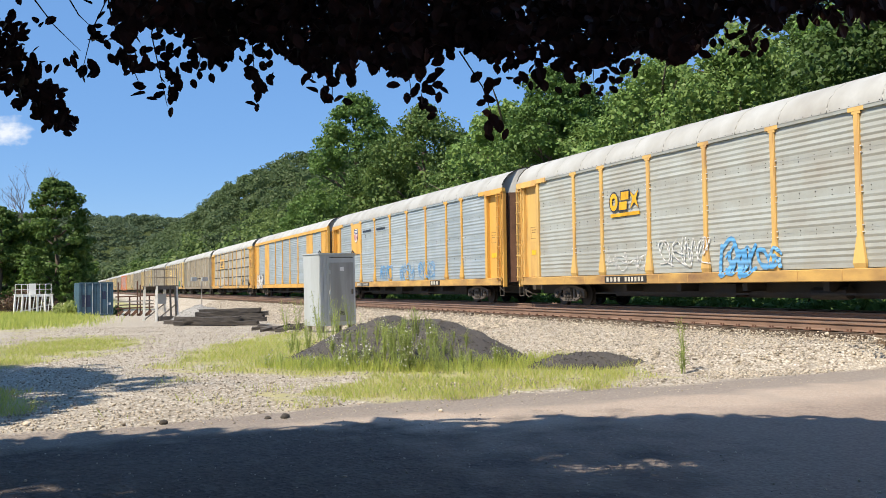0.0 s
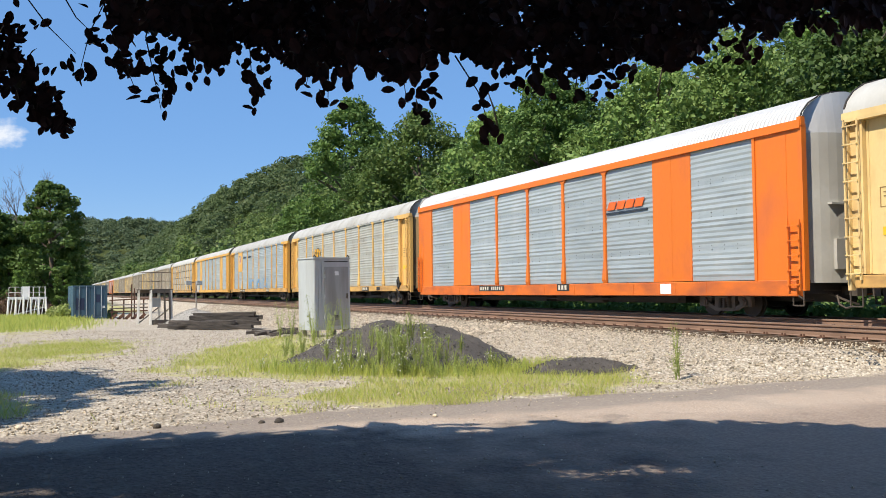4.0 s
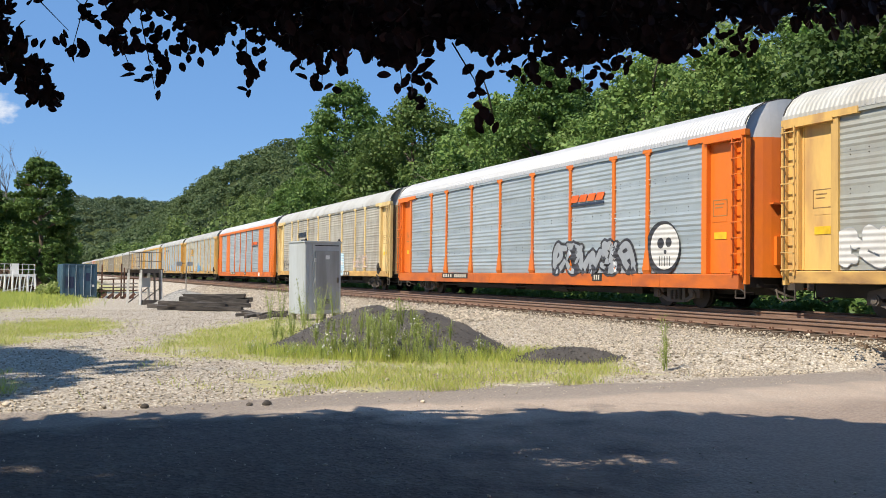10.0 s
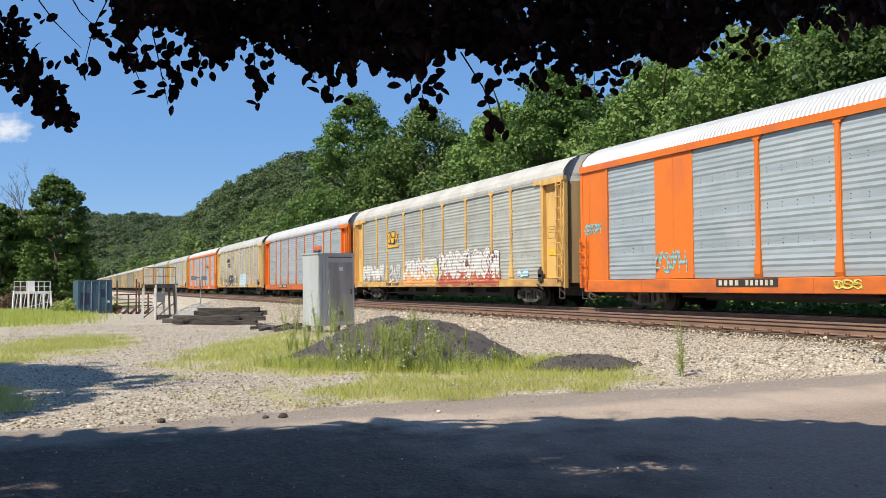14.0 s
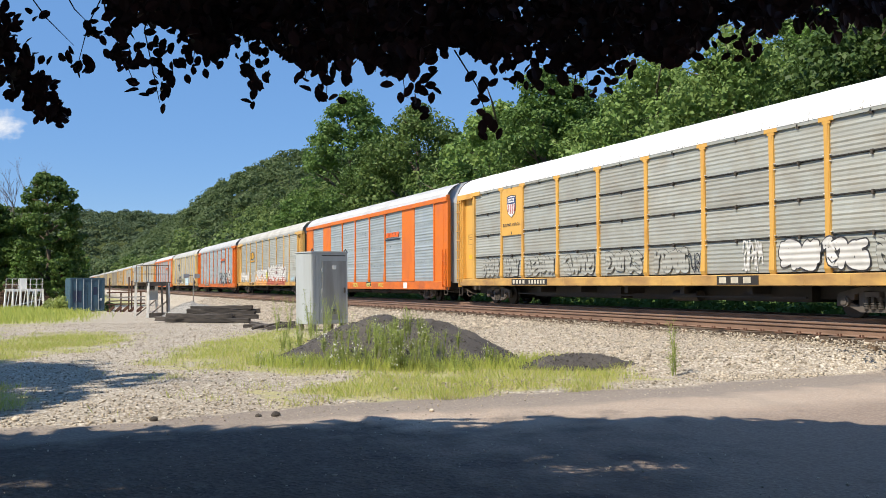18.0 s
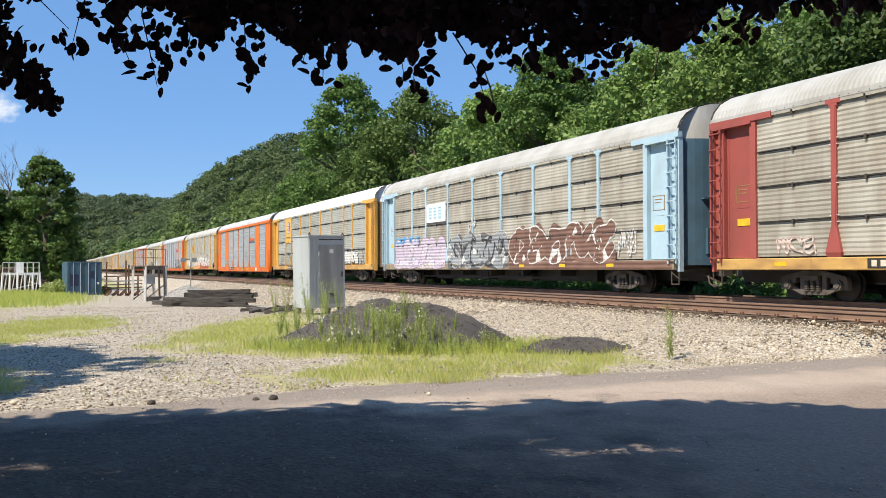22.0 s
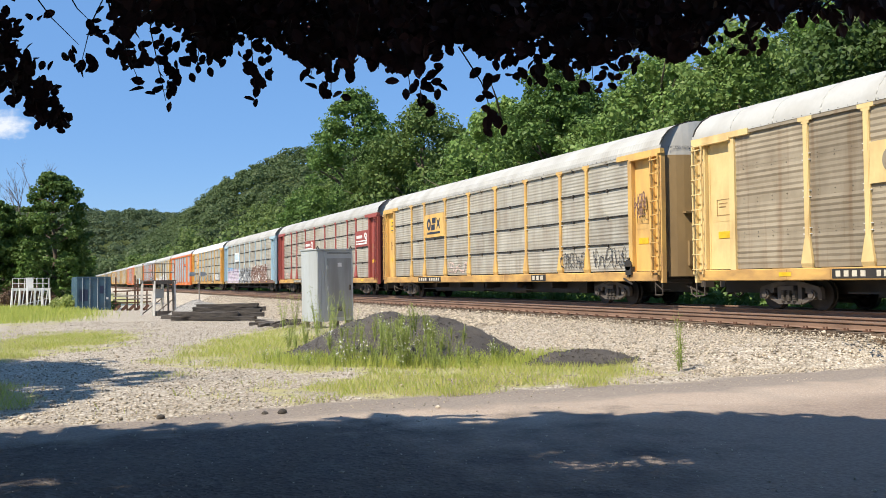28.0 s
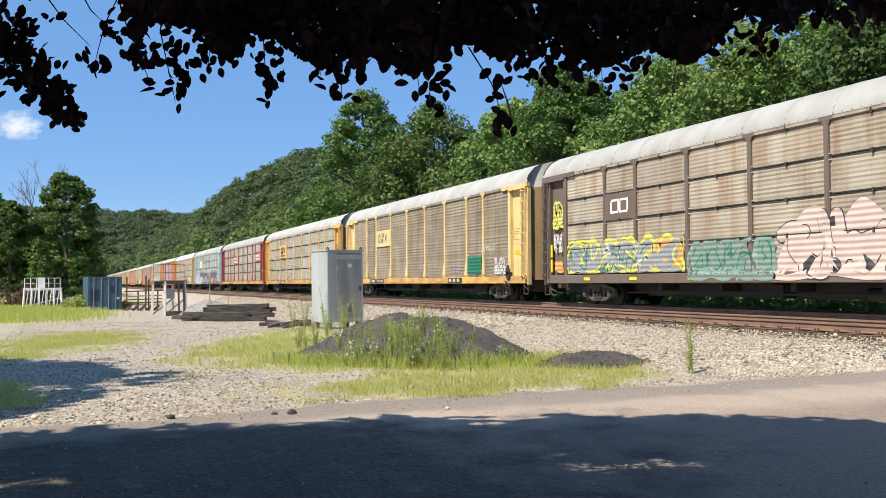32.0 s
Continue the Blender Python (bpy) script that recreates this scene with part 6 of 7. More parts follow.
def spray():
    """The leafy sprays that hang into the view, about five metres ahead."""
    r = random.Random(4)
    q = np.random.default_rng(4)
    a, b = radians(22.87), radians(2.25)
    fwd = Vector((-math.cos(a) * math.cos(b), math.sin(a) * math.cos(b), math.sin(b)))
    right = Vector((math.sin(a), math.cos(a), 0))
    up = right.cross(fwd)

    def at(u, v, d):
        return EYE + fwd * d + right * (u * d) + up * (v * d) - BASE

    groups = []
    # hanging tips: sideways, height, breadth
    tips = [(-0.333, 0.172, 0.02), (-0.305, 0.150, 0.022), (-0.27, 0.185, 0.03), (-0.24, 0.20, 0.03), (-0.205, 0.157, 0.022), (-0.17, 0.205, 0.03), (-0.145, 0.175, 0.025),
            (-0.122, 0.151, 0.028), (-0.10, 0.187, 0.022), (-0.068, 0.185, 0.022), (-0.034, 0.160, 0.026), (-0.005, 0.196, 0.016), (0.045, 0.205, 0.028), (0.075, 0.182, 0.028),
            (0.106, 0.168, 0.026), (0.14, 0.172, 0.03), (0.168, 0.158, 0.024), (0.19, 0.170, 0.026), (0.235, 0.208, 0.028), (0.262, 0.204, 0.02), (0.30, 0.207, 0.03), (0.335, 0.204, 0.028),
            (0.36, 0.23, 0.02), (0.40, 0.238, 0.02), (0.44, 0.225, 0.026), (0.475, 0.238, 0.024), (0.50, 0.25, 0.03)]
    for u, v, w in tips:
        d = r.uniform(4.5, 5.6)
        top, end = (u + r.uniform(-0.05, 0.05), 0.31), (u, v)
        C = []
        for k in range(96):
            s = 1 - (k / 96) ** 0.8
            lean = w * (0.62 + 0.8 * (1 - s))
            uu = top[0] * (1 - s) + end[0] * s + r.gauss(0, 0.6) * lean
            vv = top[1] * (1 - s) + end[1] * s + abs(r.gauss(0, 1)) * 0.010 * (1 + 1.2 * abs(uu - end[0]) / w)
            C.append(at(uu, vv, d + r.uniform(-0.3, 0.3)))
        p, e = at(*top, d), at(u, v + 0.012, d)
        m = (p + e) / 2 + Vector((r.uniform(-0.08, 0.08), r.uniform(-0.08, 0.08), 0.04))
        groups.append((C, [([p, m, e], 0.006)]))
    # loose single sprays with few leaves
    for bits, lines in ((((-0.398, 0.205, 10), (-0.385, 0.235, 12)), (((-0.36, 0.30), (-0.385, 0.25), (-0.398, 0.20)),)),
                        (((-0.35, 0.225, 14),), (((-0.42, 0.30), (-0.40, 0.265), (-0.385, 0.25)),)),
                        (((0.058, 0.137, 7), (0.05, 0.172, 4), (0.043, 0.19, 3)), (((0.02, 0.22), (0.045, 0.18), (0.058, 0.14)),)),
                        (((-0.012, 0.178, 8), (-0.02, 0.165, 6)), ()),
                        (((-0.44, 0.262, 2),), (((-0.47, 0.31), (-0.43, 0.255), (-0.40, 0.225)),))):
        C = [at(u + r.gauss(0, 0.008), v + r.gauss(0, 0.009), 5.0 + r.uniform(-0.1, 0.1)) for u, v, n in bits for _ in range(n)]
        groups.append((C, [([at(u, v, 5.0) for u, v in pts], 0.005) for pts in lines]))
    # the thick mass along the top, in stretches
    for k in range(11):
        C = []
        for _ in range(760):
            u = -0.35 + 0.88 * (k + r.uniform(-0.15, 1.15)) / 11
            low = 0.221 + 0.014 * math.sin(u * 23) + 0.012 * math.sin(u * 61 + 1) + 0.22 * max(0.0, u - 0.22)
            if u < -0.25:
                low += (-0.25 - u) * 0.6
            low -= 0.014 * math.exp(-((u + 0.18) / 0.07) ** 2) + 0.014 * math.exp(-((u - 0.06) / 0.07) ** 2) + 0.016 * math.exp(-((u - 0.30) / 0.06) ** 2)
            C.append(at(u, low + r.uniform(0, 1) ** 1.1 * 0.10, r.uniform(4.6, 6.4)))
        groups.append((C, []))
    # the drooping branch at the edge
    C = []
    for _ in range(430):
        s = r.uniform(0, 1)
        w = 0.032 * (1 - s) + 0.012
        C.append(at(-0.525 + 0.105 * s + r.gauss(0, 0.55) * w, 0.265 - 0.115 * s + r.gauss(0, 0.55) * w, 5.2 + r.uniform(-0.3, 0.3)))
    groups.append((C, [([at(-0.56, 0.30, 5.2), at(-0.50, 0.23, 5.2), at(-0.42, 0.155, 5.2)], 0.010)]))
    shape = [(-0.5, 0, 0), (-0.32, 0.36, 0.05), (0.0, 0.5, 0.09), (0.3, 0.34, 0.05), (0.5, 0, 0), (0.3, -0.34, 0.05), (0.0, -0.5, 0.09), (-0.32, -0.36, 0.05)]
    for C, twigs in groups:
        C = np.array([tuple(c) for c in C])
        n = len(C)
        # beech leaves: ovals folded along the midrib
        N = q.normal(size=(n, 3)) * 0.75 + np.array([1.25, -0.62, 0.25])
        N /= np.linalg.norm(N, axis=1)[:, None]
        A = q.normal(size=(n, 3)) * 0.8 + np.array([0, 0, -0.9])
        A -= N * (A * N).sum(1)[:, None]
        A /= np.linalg.norm(A, axis=1)[:, None]
        B = np.cross(N, A)
        L = q.uniform(0.054, 0.090, n)[:, None]
        W = L * q.uniform(0.58, 0.72, n)[:, None]
        V = np.stack([C + A * (L * s) + B * (W * w) + N * (L * h) for s, w, h in shape], 1).reshape(-1, 3)
        F = []
        for i in range(n):
            k = 8 * i
            F += [(k, k + 1, k + 2, k + 3, k + 4), (k, k + 4, k + 5, k + 6, k + 7)]
        me = bpy.data.meshes.new("leaves")
        me.from_pydata(V.tolist(), [], F)
        ob = tagged(link("leaf_spray", me, M["copper"], BEECH, "hanging spray of dark purple oval leaves"), kind="stuff")
        for pts, rad in twigs:
            Geo().tube(pts, [rad, rad * 0.7, rad * 0.3], 5).ob("twig", M["twig"], ob, "thin dark hanging twig", True)
        SPRAYS.append(ob)
    return right, up


SPRAYS = []
SIDE, RISE = spray()
# a second tree off to the side shades the yard
side = tree("broadleaf_tree", 41, 14, 11, 150, 60, 0.40, M["leaf_dk"], "unseen broadleaf tree, there to shade the ground", 0.25)
place(side, -14.6, -11.6)
# further unseen trees, added to cut the sky light on the road
for x, y, s in ((9.5, -9.0, 0.95), (13.5, -1.5, 0.9), (9.5, 6.5, 0.75), (4.0, -14.0, 1.0), (-5.0, -16.0, 0.9)):
    put_copy(side, x, y, rng.uniform(0, 6), s)

# ---- the yard's things ----


def gz(x, y):
    return float(ground_z(x, y))


def bevelled(name, size, at, mat, parent, offset=0.01, label="", turn=0.0):
    bm = bmesh.new()
    bmesh.ops.create_cube(bm, size=1, matrix=Matrix.Diagonal((*size, 1)))
    bmesh.ops.bevel(bm, geom=bm.edges[:], offset=offset, segments=2, affect="EDGES")
    o = part(name, bm, mat, parent, label)
    o.matrix_basis = pose(*at, 0, 0, turn)
    return o


def cabinet():
    """Relay cabinet: case on stub legs, door with hinges, handle, louvre, roof cap."""
    x, y = -28.3, 7.93
    c = tagged(empty("relay_cabinet", pose(x, y, gz(x, y), 0.8, 0, 17)), "weathered aluminium trackside relay cabinet on short posts", "cabinet")
    c.scale = (1.04, 1.04, 1.04)
    bevelled("case", (0.92, 1.30, 2.16), (0, 0, 1.30), M["cab"], c, 0.012)
    bevelled("roof_cap", (0.97, 1.35, 0.05), (0, 0, 2.405), M["cab"], c, 0.012, "sheet metal roof cap")
    d = bevelled("door", (0.03, 0.86, 1.80), (0.475, 0.14, 1.24), M["cabdoor"], c, 0.008, "grey weathered door")
    for z in (-0.62, 0.0, 0.62):
        bevelled("hinge", (0.04, 0.05, 0.12), (0.01, -0.44, z), M["cab"], d, 0.006)
    bevelled("handle", (0.06, 0.04, 0.16), (0.035, 0.36, 0.0), M["steel"], d, 0.008, "steel door handle")
    for k in range(4):
        bevelled("louvre", (0.02, 0.18, 0.018), (0.02, -0.02, -0.70 + 0.035 * k), M["black"], d, 0.003)
    bevelled("label_plate", (0.006, 0.14, 0.12), (0.018, 0.0, 0.70), M["white"], d, 0.002, "small pale notice")
    g = Geo()
    for yy in (-0.62, -0.5, -0.38):
        g.box(0.455, 0.475, yy - 0.012, yy + 0.012, 0.26, 2.34)
    g.ob("edge_strip", M["cab"], c)
    # thin black strip draws the dark line below the cap
    bevelled("vent", (0.02, 0.86, 0.028), (0.462, 0.14, 2.30), M["black"], c, 0.004, "thin dark strip under the roof cap")
    for yy in (-0.6, 0.6):
        Geo().bar((0.42, yy - 0.05, 2.42), (0.42, yy, 2.51), 0.022).bar((0.42, yy, 2.51), (0.42, yy + 0.05, 2.42), 0.022).ob("lifting_eye", M["steel"], c, "steel lifting eye")
    for xx, yy in ((-0.36, -0.54), (0.36, -0.54), (-0.36, 0.54), (0.36, 0.54)):
        bevelled("leg", (0.14, 0.14, 0.36), (xx, yy, 0.10), M["wood_g"], c, 0.01, "wooden stub leg")


cabinet()


HEAPS = []


def heap(name, x, y, rx, ry, h, turn, label, seed, mat="coal", power=1.2):
    """A heap of loose material with a rounded ridge."""
    n, m = 56, 34
    V, F = [(0, 0, h)], []
    for j in range(1, m + 1):
        k = j / m
        for i in range(n):
            a = 2 * math.pi * i / n
            wob = 1 + 0.13 * noise.noise(Vector((math.cos(a) * 1.3, math.sin(a) * 1.3, seed)))
            u, v = math.cos(a) * k * rx * wob, math.sin(a) * k * ry * wob
            base = 0.5 + 0.5 * math.cos(math.pi * min(1, k ** power))
            z = h * base * (1 + 0.22 * noise.noise(Vector((u * 1.1, v * 1.1, seed)))) + 0.04 * noise.noise(Vector((u * 4, v * 4, seed))) + 0.02 * noise.noise(Vector((u * 13, v * 13, seed)))
            V.append((u, v, z - 0.14 * k * k - (0.0 if j < m else 0.25)))
    for i in range(n):
        F.append((0, 1 + i, 1 + (i + 1) % n))
        for j in range(m - 1):
            a, b = 1 + j * n + i, 1 + j * n + (i + 1) % n
            F.append((a, a + n, b + n, b))
    ob = link(name, mesh(name, V, F, True), M[mat])
    ob.matrix_world = pose(x, y, gz(x, y) + 0.03, 0, 0, turn)
    HEAPS.append((ob, mat, seed))
    return tagged(ob, label, "heap", "heaps in the yard")


heap("asphalt_mound", -18.3, 6.75, 3.35, 1.75, 0.86, 46, "dark heap of crushed asphalt overgrown with weeds", 2)
heap("asphalt_mound", -14.9, 9.2, 1.8, 0.75, 0.24, 75, "low dark heap of crushed asphalt on the ballast", 5)
heap("gravel_mound", -50.6, 7.0, 2.3, 1.7, 0.85, 70, "grey heap of loose gravel behind old ties", 7, "stone_grey")


def timber(x, y, z, length, turn, w=0.24, h=0.19, tilt=0.0, label="old dark weathered railway tie in a stack"):
    bm = bmesh.new()
    bmesh.ops.create_cube(bm, size=1, matrix=Matrix.Diagonal((length, w, h, 1)))
    bmesh.ops.subdivide_edges(bm, edges=[e for e in bm.edges if abs(e.verts[0].co.x - e.verts[1].co.x) > 0.1], cuts=9)
    bmesh.ops.subdivide_edges(bm, edges=[e for e in bm.edges if abs(e.verts[0].co.x - e.verts[1].co.x) < 0.01], cuts=1)
    for v in bm.verts:
        s = Vector((v.co.x * 2.2 + x * 3, v.co.y * 9 + y * 5, v.co.z * 9 + z * 7))
        v.co.x += 0.10 * noise.noise(s * 1.9) * (abs(v.co.x) > length * 0.45)
        v.co.y += 0.042 * noise.noise(s + Vector((3, 1, 7)))
        v.co.z += 0.042 * noise.noise(s + Vector((9, 4, 2)))
    me = bpy.data.meshes.new("railway_tie")
    bm.to_mesh(me)
    bm.free()
    o = link("railway_tie", me, M["tie_old"])
    o.matrix_world = pose(x, y, z, 0, tilt, turn)
    return tagged(o, label, "railway tie", "stacked railway ties")


tx, ty = -43.3, 6.75
tz = gz(tx, ty) + 0.03
for k, (dx, dy, dz, l, t) in enumerate(((0.1, -0.3, 0.1, 4.1, 58), (-0.4, -0.5, 0.1, 4.6, 60), (-0.9, 0.1, 0.1, 4.0, 66), (-0.1, -0.5, 0.28, 2.7, 64), (-0.5, -0.7, 0.29, 3.3, 57),
                                        (-0.3, 0.9, 0.48, 3.3, 66), (-0.8, 1.2, 0.48, 3.6, 59), (-0.55, 1.0, 0.66, 3.0, 62), (0.0, 1.3, 0.29, 2.9, 68), (-0.85, 1.3, 0.29, 3.0, 62))):
    timber(tx + dx, ty + dy * 0.6, tz + dz, l, t + 3 * math.sin(k * 2.3), tilt=1.6 * math.sin(k * 1.7))
br = random.Random(14)
for k in range(11):
    x, y = -35.5 + br.uniform(-1.2, 1.2), 8.0 + br.uniform(-1.0, 1.2)
    timber(x, y, gz(x, y) + 0.08 + br.uniform(0, 0.08), br.uniform(0.4, 1.1), br.uniform(20, 130), 0.16, 0.12, br.uniform(-12, 12), "broken piece of dark tie lying on the gravel")


def platform(name, x, y, turn, w, d, h, rail, post_mat, deck_mat, label, lean=0.0, n=3):
    """A wooden stand: posts, deck boards, braces and a railing above."""
    o = tagged(empty(name, pose(x, y, gz(x, y), 0, 0, turn)), label, "platform")
    for sx in (-1, 1):
        for i in range(n):
            yy = -w / 2 + w * i / (n - 1)
            Geo().bar((sx * d / 2 * (1 + lean), yy * (1 + lean), -0.1), (sx * d / 2, yy, h), 0.13).ob("post", post_mat, o)
    for k in range(max(4, int(d / 0.2))):
        xx = -d / 2 - 0.05 + (d + 0.1) * (k + 0.5) / max(4, int(d / 0.2))
        Geo().box(xx - 0.09, xx + 0.09, -w / 2 - 0.15, w / 2 + 0.15, h, h + 0.05).ob("deck_board", deck_mat, o)
    for sx in (-1, 1):
        Geo().box(sx * d / 2 - 0.03, sx * d / 2 + 0.03, -w / 2 - 0.1, w / 2 + 0.1, h - 0.18, h - 0.002).ob("beam", deck_mat, o)
        Geo().bar((sx * d / 2, -w / 2, 0.1), (sx * d / 2, w / 2, h * 0.5), 0.06, 0.05).ob("brace", deck_mat, o)
        for k in range(2):
            z = h + rail * (0.5 + 0.5 * k)
            Geo().bar((sx * d / 2, -w / 2, z), (sx * d / 2, w / 2, z), 0.035, sides=6).ob("rail", post_mat if lean > 0.07 else deck_mat, o)
        for i in range(n + 1):
            yy = -w / 2 + w * i / n
            Geo().bar((sx * d / 2, yy, h), (sx * d / 2, yy, h + rail), 0.035, sides=6).ob("rail_post", post_mat if lean > 0.07 else deck_mat, o)
    for sy in (-1, 1):
        for k in range(2):
            z = h + rail * (0.5 + 0.5 * k)
            Geo().bar((-d / 2, sy * w / 2, z), (d / 2, sy * w / 2, z), 0.035, sides=6).ob("rail", deck_mat, o)
    return o


st = platform("inspection_platform", -54.6, 5.2, 30, 1.35, 1.15, 2.0, 1.0, M["wood_w"], M["wood_d"], "weathered wooden platform with pale posts and a pipe railing", 0.06, 2)
Geo().box(-0.05, 0.05, -0.2, 0.35, 1.0, 1.55).ob("box", M["cab"], st, "grey steel box")
Geo().box(0.3, 0.75, -0.6, 0.5, -0.05, 0.28).ob("step", M["wood_d"], st, "wooden step at its foot")
Geo().bar((0.7, 0.2, 0.0), (0.6, 0.2, 2.0), 0.08).bar((0.7, 0.55, 0.0), (0.6, 0.55, 2.0), 0.08).ob("ladder", M["wood_d"], st)
wp = platform("white_platform", -90.5, -2.5, 3, 3.0, 1.6, 1.75, 0.95, M["white"], M["white"], "white painted loading stand with slanted legs and railings in the grass", 0.08, 6)
for k in range(9):
    yy = -1.3 + 0.32 * k
    Geo().bar((0.85, yy - 0.1, 0), (0.8, yy + 0.12, 1.7), 0.16, 0.05).ob("board", M["white"], wp)
Geo().box(-0.3, 0.3, -0.4, 0.2, 1.8, 2.75).ob("box", M["white"], wp, "white upright box")


def container():
    """Shipping container, its door end towards the yard."""
    x, y = -74.5, 2.35
    c = tagged(empty("shipping_container", pose(x, y, gz(x, y) - 0.02, 0, 0, 3)), "faded blue shipping container standing in grass", "container")
    g = Geo()
    for sy in (-1, 1):
        n = 24
        k0 = len(g.V)
        for i in range(n * 4 + 1):
            xx = -6.0 + 6.0 * i / (n * 4)
            yy = sy * (1.22 - (0.035 if i % 4 in (1, 2) else 0.0))
            g.V += [(xx, yy, 0.12), (xx, yy, 2.50)]
            if i:
                j = k0 + 2 * i
                g.F.append((j - 2, j, j + 1, j - 1) if sy < 0 else (j, j - 2, j - 1, j + 1))
    g.ob("side_wall", M["ctr"], c, "corrugated blue side")
    Geo().box(-6.0, 0.0, -1.2, 1.2, 2.50, 2.58).ob("roof", M["ctr"], c)
    Geo().box(-6.0, 0.0, -1.2, 1.2, 0.10, 0.2).ob("base", M["ctr"], c)
    Geo().box(-6.0, -5.95, -1.2, 1.2, 0.2, 2.5).ob("back_wall", M["ctr"], c)
    f = Geo()
    f.box(-0.05, 0.05, -1.23, -1.10, 0.05, 2.6).box(-0.05, 0.05, 1.10, 1.23, 0.05, 2.6).box(-0.05, 0.05, -1.1, 1.1, 2.46, 2.6).box(-0.05, 0.05, -1.1, 1.1, 0.05, 0.2)
    f.ob("end_frame", M["ctr"], c)
    for sy in (-1, 1):
        d = Geo().box(-0.02, 0.02, min(sy * 0.01, sy * 1.09), max(sy * 0.01, sy * 1.09), 0.21, 2.45).ob("door", M["ctr"], c, "blue steel door leaf")
        for q in (0.28, 0.80):
            Geo().bar((0.05, sy * q, 0.15), (0.05, sy * q, 2.52), 0.045, sides=8).ob("lock_bar", M["ctr_lt"], d, "pale lock bar")
    Geo().box(0.021, 0.03, -1.02, -0.42, 0.72, 1.62).ob("patch", M["ctr_dark"], c, "dark navy painted rectangle")
    Geo().box(0.021, 0.03, 0.42, 0.70, 1.3, 1.9).ob("patch", M["ctr_dark"], c, "dark navy painted rectangle")
    Geo().box(0.021, 0.03, 0.88, 1.05, 0.85, 1.02).ob("notice", M["white"], c, "small pale notice")


container()


def scrap_rack():
    """A rusted steel rack with beams and scrap."""
    x, y = -71.0, 4.75
    o = tagged(empty("scrap_rack", pose(x, y, gz(x, y), 0, 0, 0)), "rusted steel storage rack with beams and scrap", "rack")
    for yy, h in ((-1.0, 2.5), (-0.2, 1.4), (0.35, 2.6), (0.55, 2.3), (1.2, 1.5)):
        Geo().bar((0, yy, -0.1), (0, yy, h), 0.10).ob("post", M["rust"], o)
    for z, m in ((1.42, "rust"), (1.05, "wood_g"), (0.8, "wood_d"), (0.55, "rust")):
        Geo().bar((0.05, -1.2, z), (0.05, 1.5, z + 0.08), 0.09).ob("beam", M[m], o)
    for k in range(5):
        Geo().bar((0.2, -1.1 + 0.5 * k, 0.0), (0.3, -0.7 + 0.5 * k, 0.4), 0.12, 0.2).ob("scrap", M["rust"], o)
    return o


scrap_rack()


def light_pole():
    x, y = -68.0, 9.35
    o = tagged(empty("light_pole", pose(x, y, gz(x, y))), "thin grey pole with two small floodlights", "lamp")
    Geo().bar((0, 0, -0.2), (0, 0, 2.75), 0.09, sides=8).ob("pole", M["wood_g"], o)
    Geo().bar((0, -0.75, 2.6), (0, 0.35, 2.72), 0.05).ob("arm", M["steel"], o)
    for yy in (-0.55, 0.2):
        bevelled("floodlight", (0.2, 0.45, 0.3), (0.1, yy, 2.62), M["cab"], o, 0.03, "grey floodlight head", 20)
    b = tagged(link("white_box", Geo().box(-0.3, 0.3, -0.42, 0.42, -0.1, 0.55).me("white_box"), M["white"]), "white painted wooden box by the pole", "box")
    b.matrix_world = pose(x - 1.0, y - 0.1, gz(x - 1.0, y - 0.1))


light_pole()


def bare_tree(x, y, h, seed, label):
    r = random.Random(seed)
    t = tagged(empty("bare_tree", pose(x, y, gz(x, y))), label, "tree")
    g = Geo()

    def grow(p, d, l, rad, depth):
        q = p + d * l
        g.tube([p, (p + q) / 2 + Vector((r.uniform(-.05, .05), r.uniform(-.05, .05), 0)) * l, q], [rad, rad * 0.8, rad * 0.55], 5)
        if depth:
            for _ in range(3):
                e = (d + Vector((r.uniform(-0.7, 0.7), r.uniform(-0.7, 0.7), r.uniform(-0.1, 0.5)))).normalized()
                grow(q, e, l * r.uniform(0.55, 0.8), rad * 0.55, depth - 1)

    grow(Vector((0, 0, -0.2)), Vector((0, 0, 1)), h * 0.36, h * 0.015, 5)
    g.ob("trunk", M["dry"], t, "grey leafless branches", True)


bare_tree(-101, -4.5, 14.0, 3, "grey leafless tree among the yard's edge trees")


def bush(name, x, y, rx, ry, h, n, leaf, mat, label, seed, category="bush"):
    r = np.random.default_rng(seed)
    C, N = [], []
    for _ in range(max(6, n // 40)):
        a, k = r.uniform(0, 6.28), math.sqrt(r.uniform(0, 1))
        c = np.array([rx * k * math.cos(a), ry * k * math.sin(a), h * r.uniform(0.15, 0.8) * (1 - 0.4 * k)])
        d = r.normal(size=(40, 3))
        d /= np.linalg.norm(d, axis=1)[:, None]
        C.append(c + d * np.array([rx * 0.35, ry * 0.35, h * 0.25]) * r.uniform(0.3, 1, (40, 1)))
        N.append(d)
    o = link(name, quads(name, leaf_quads(np.concatenate(C), leaf, r, 0.3, 1.6, np.concatenate(N))), mat)
    o.location = (x, y, gz(x, y))
    return tagged(o, label, category)


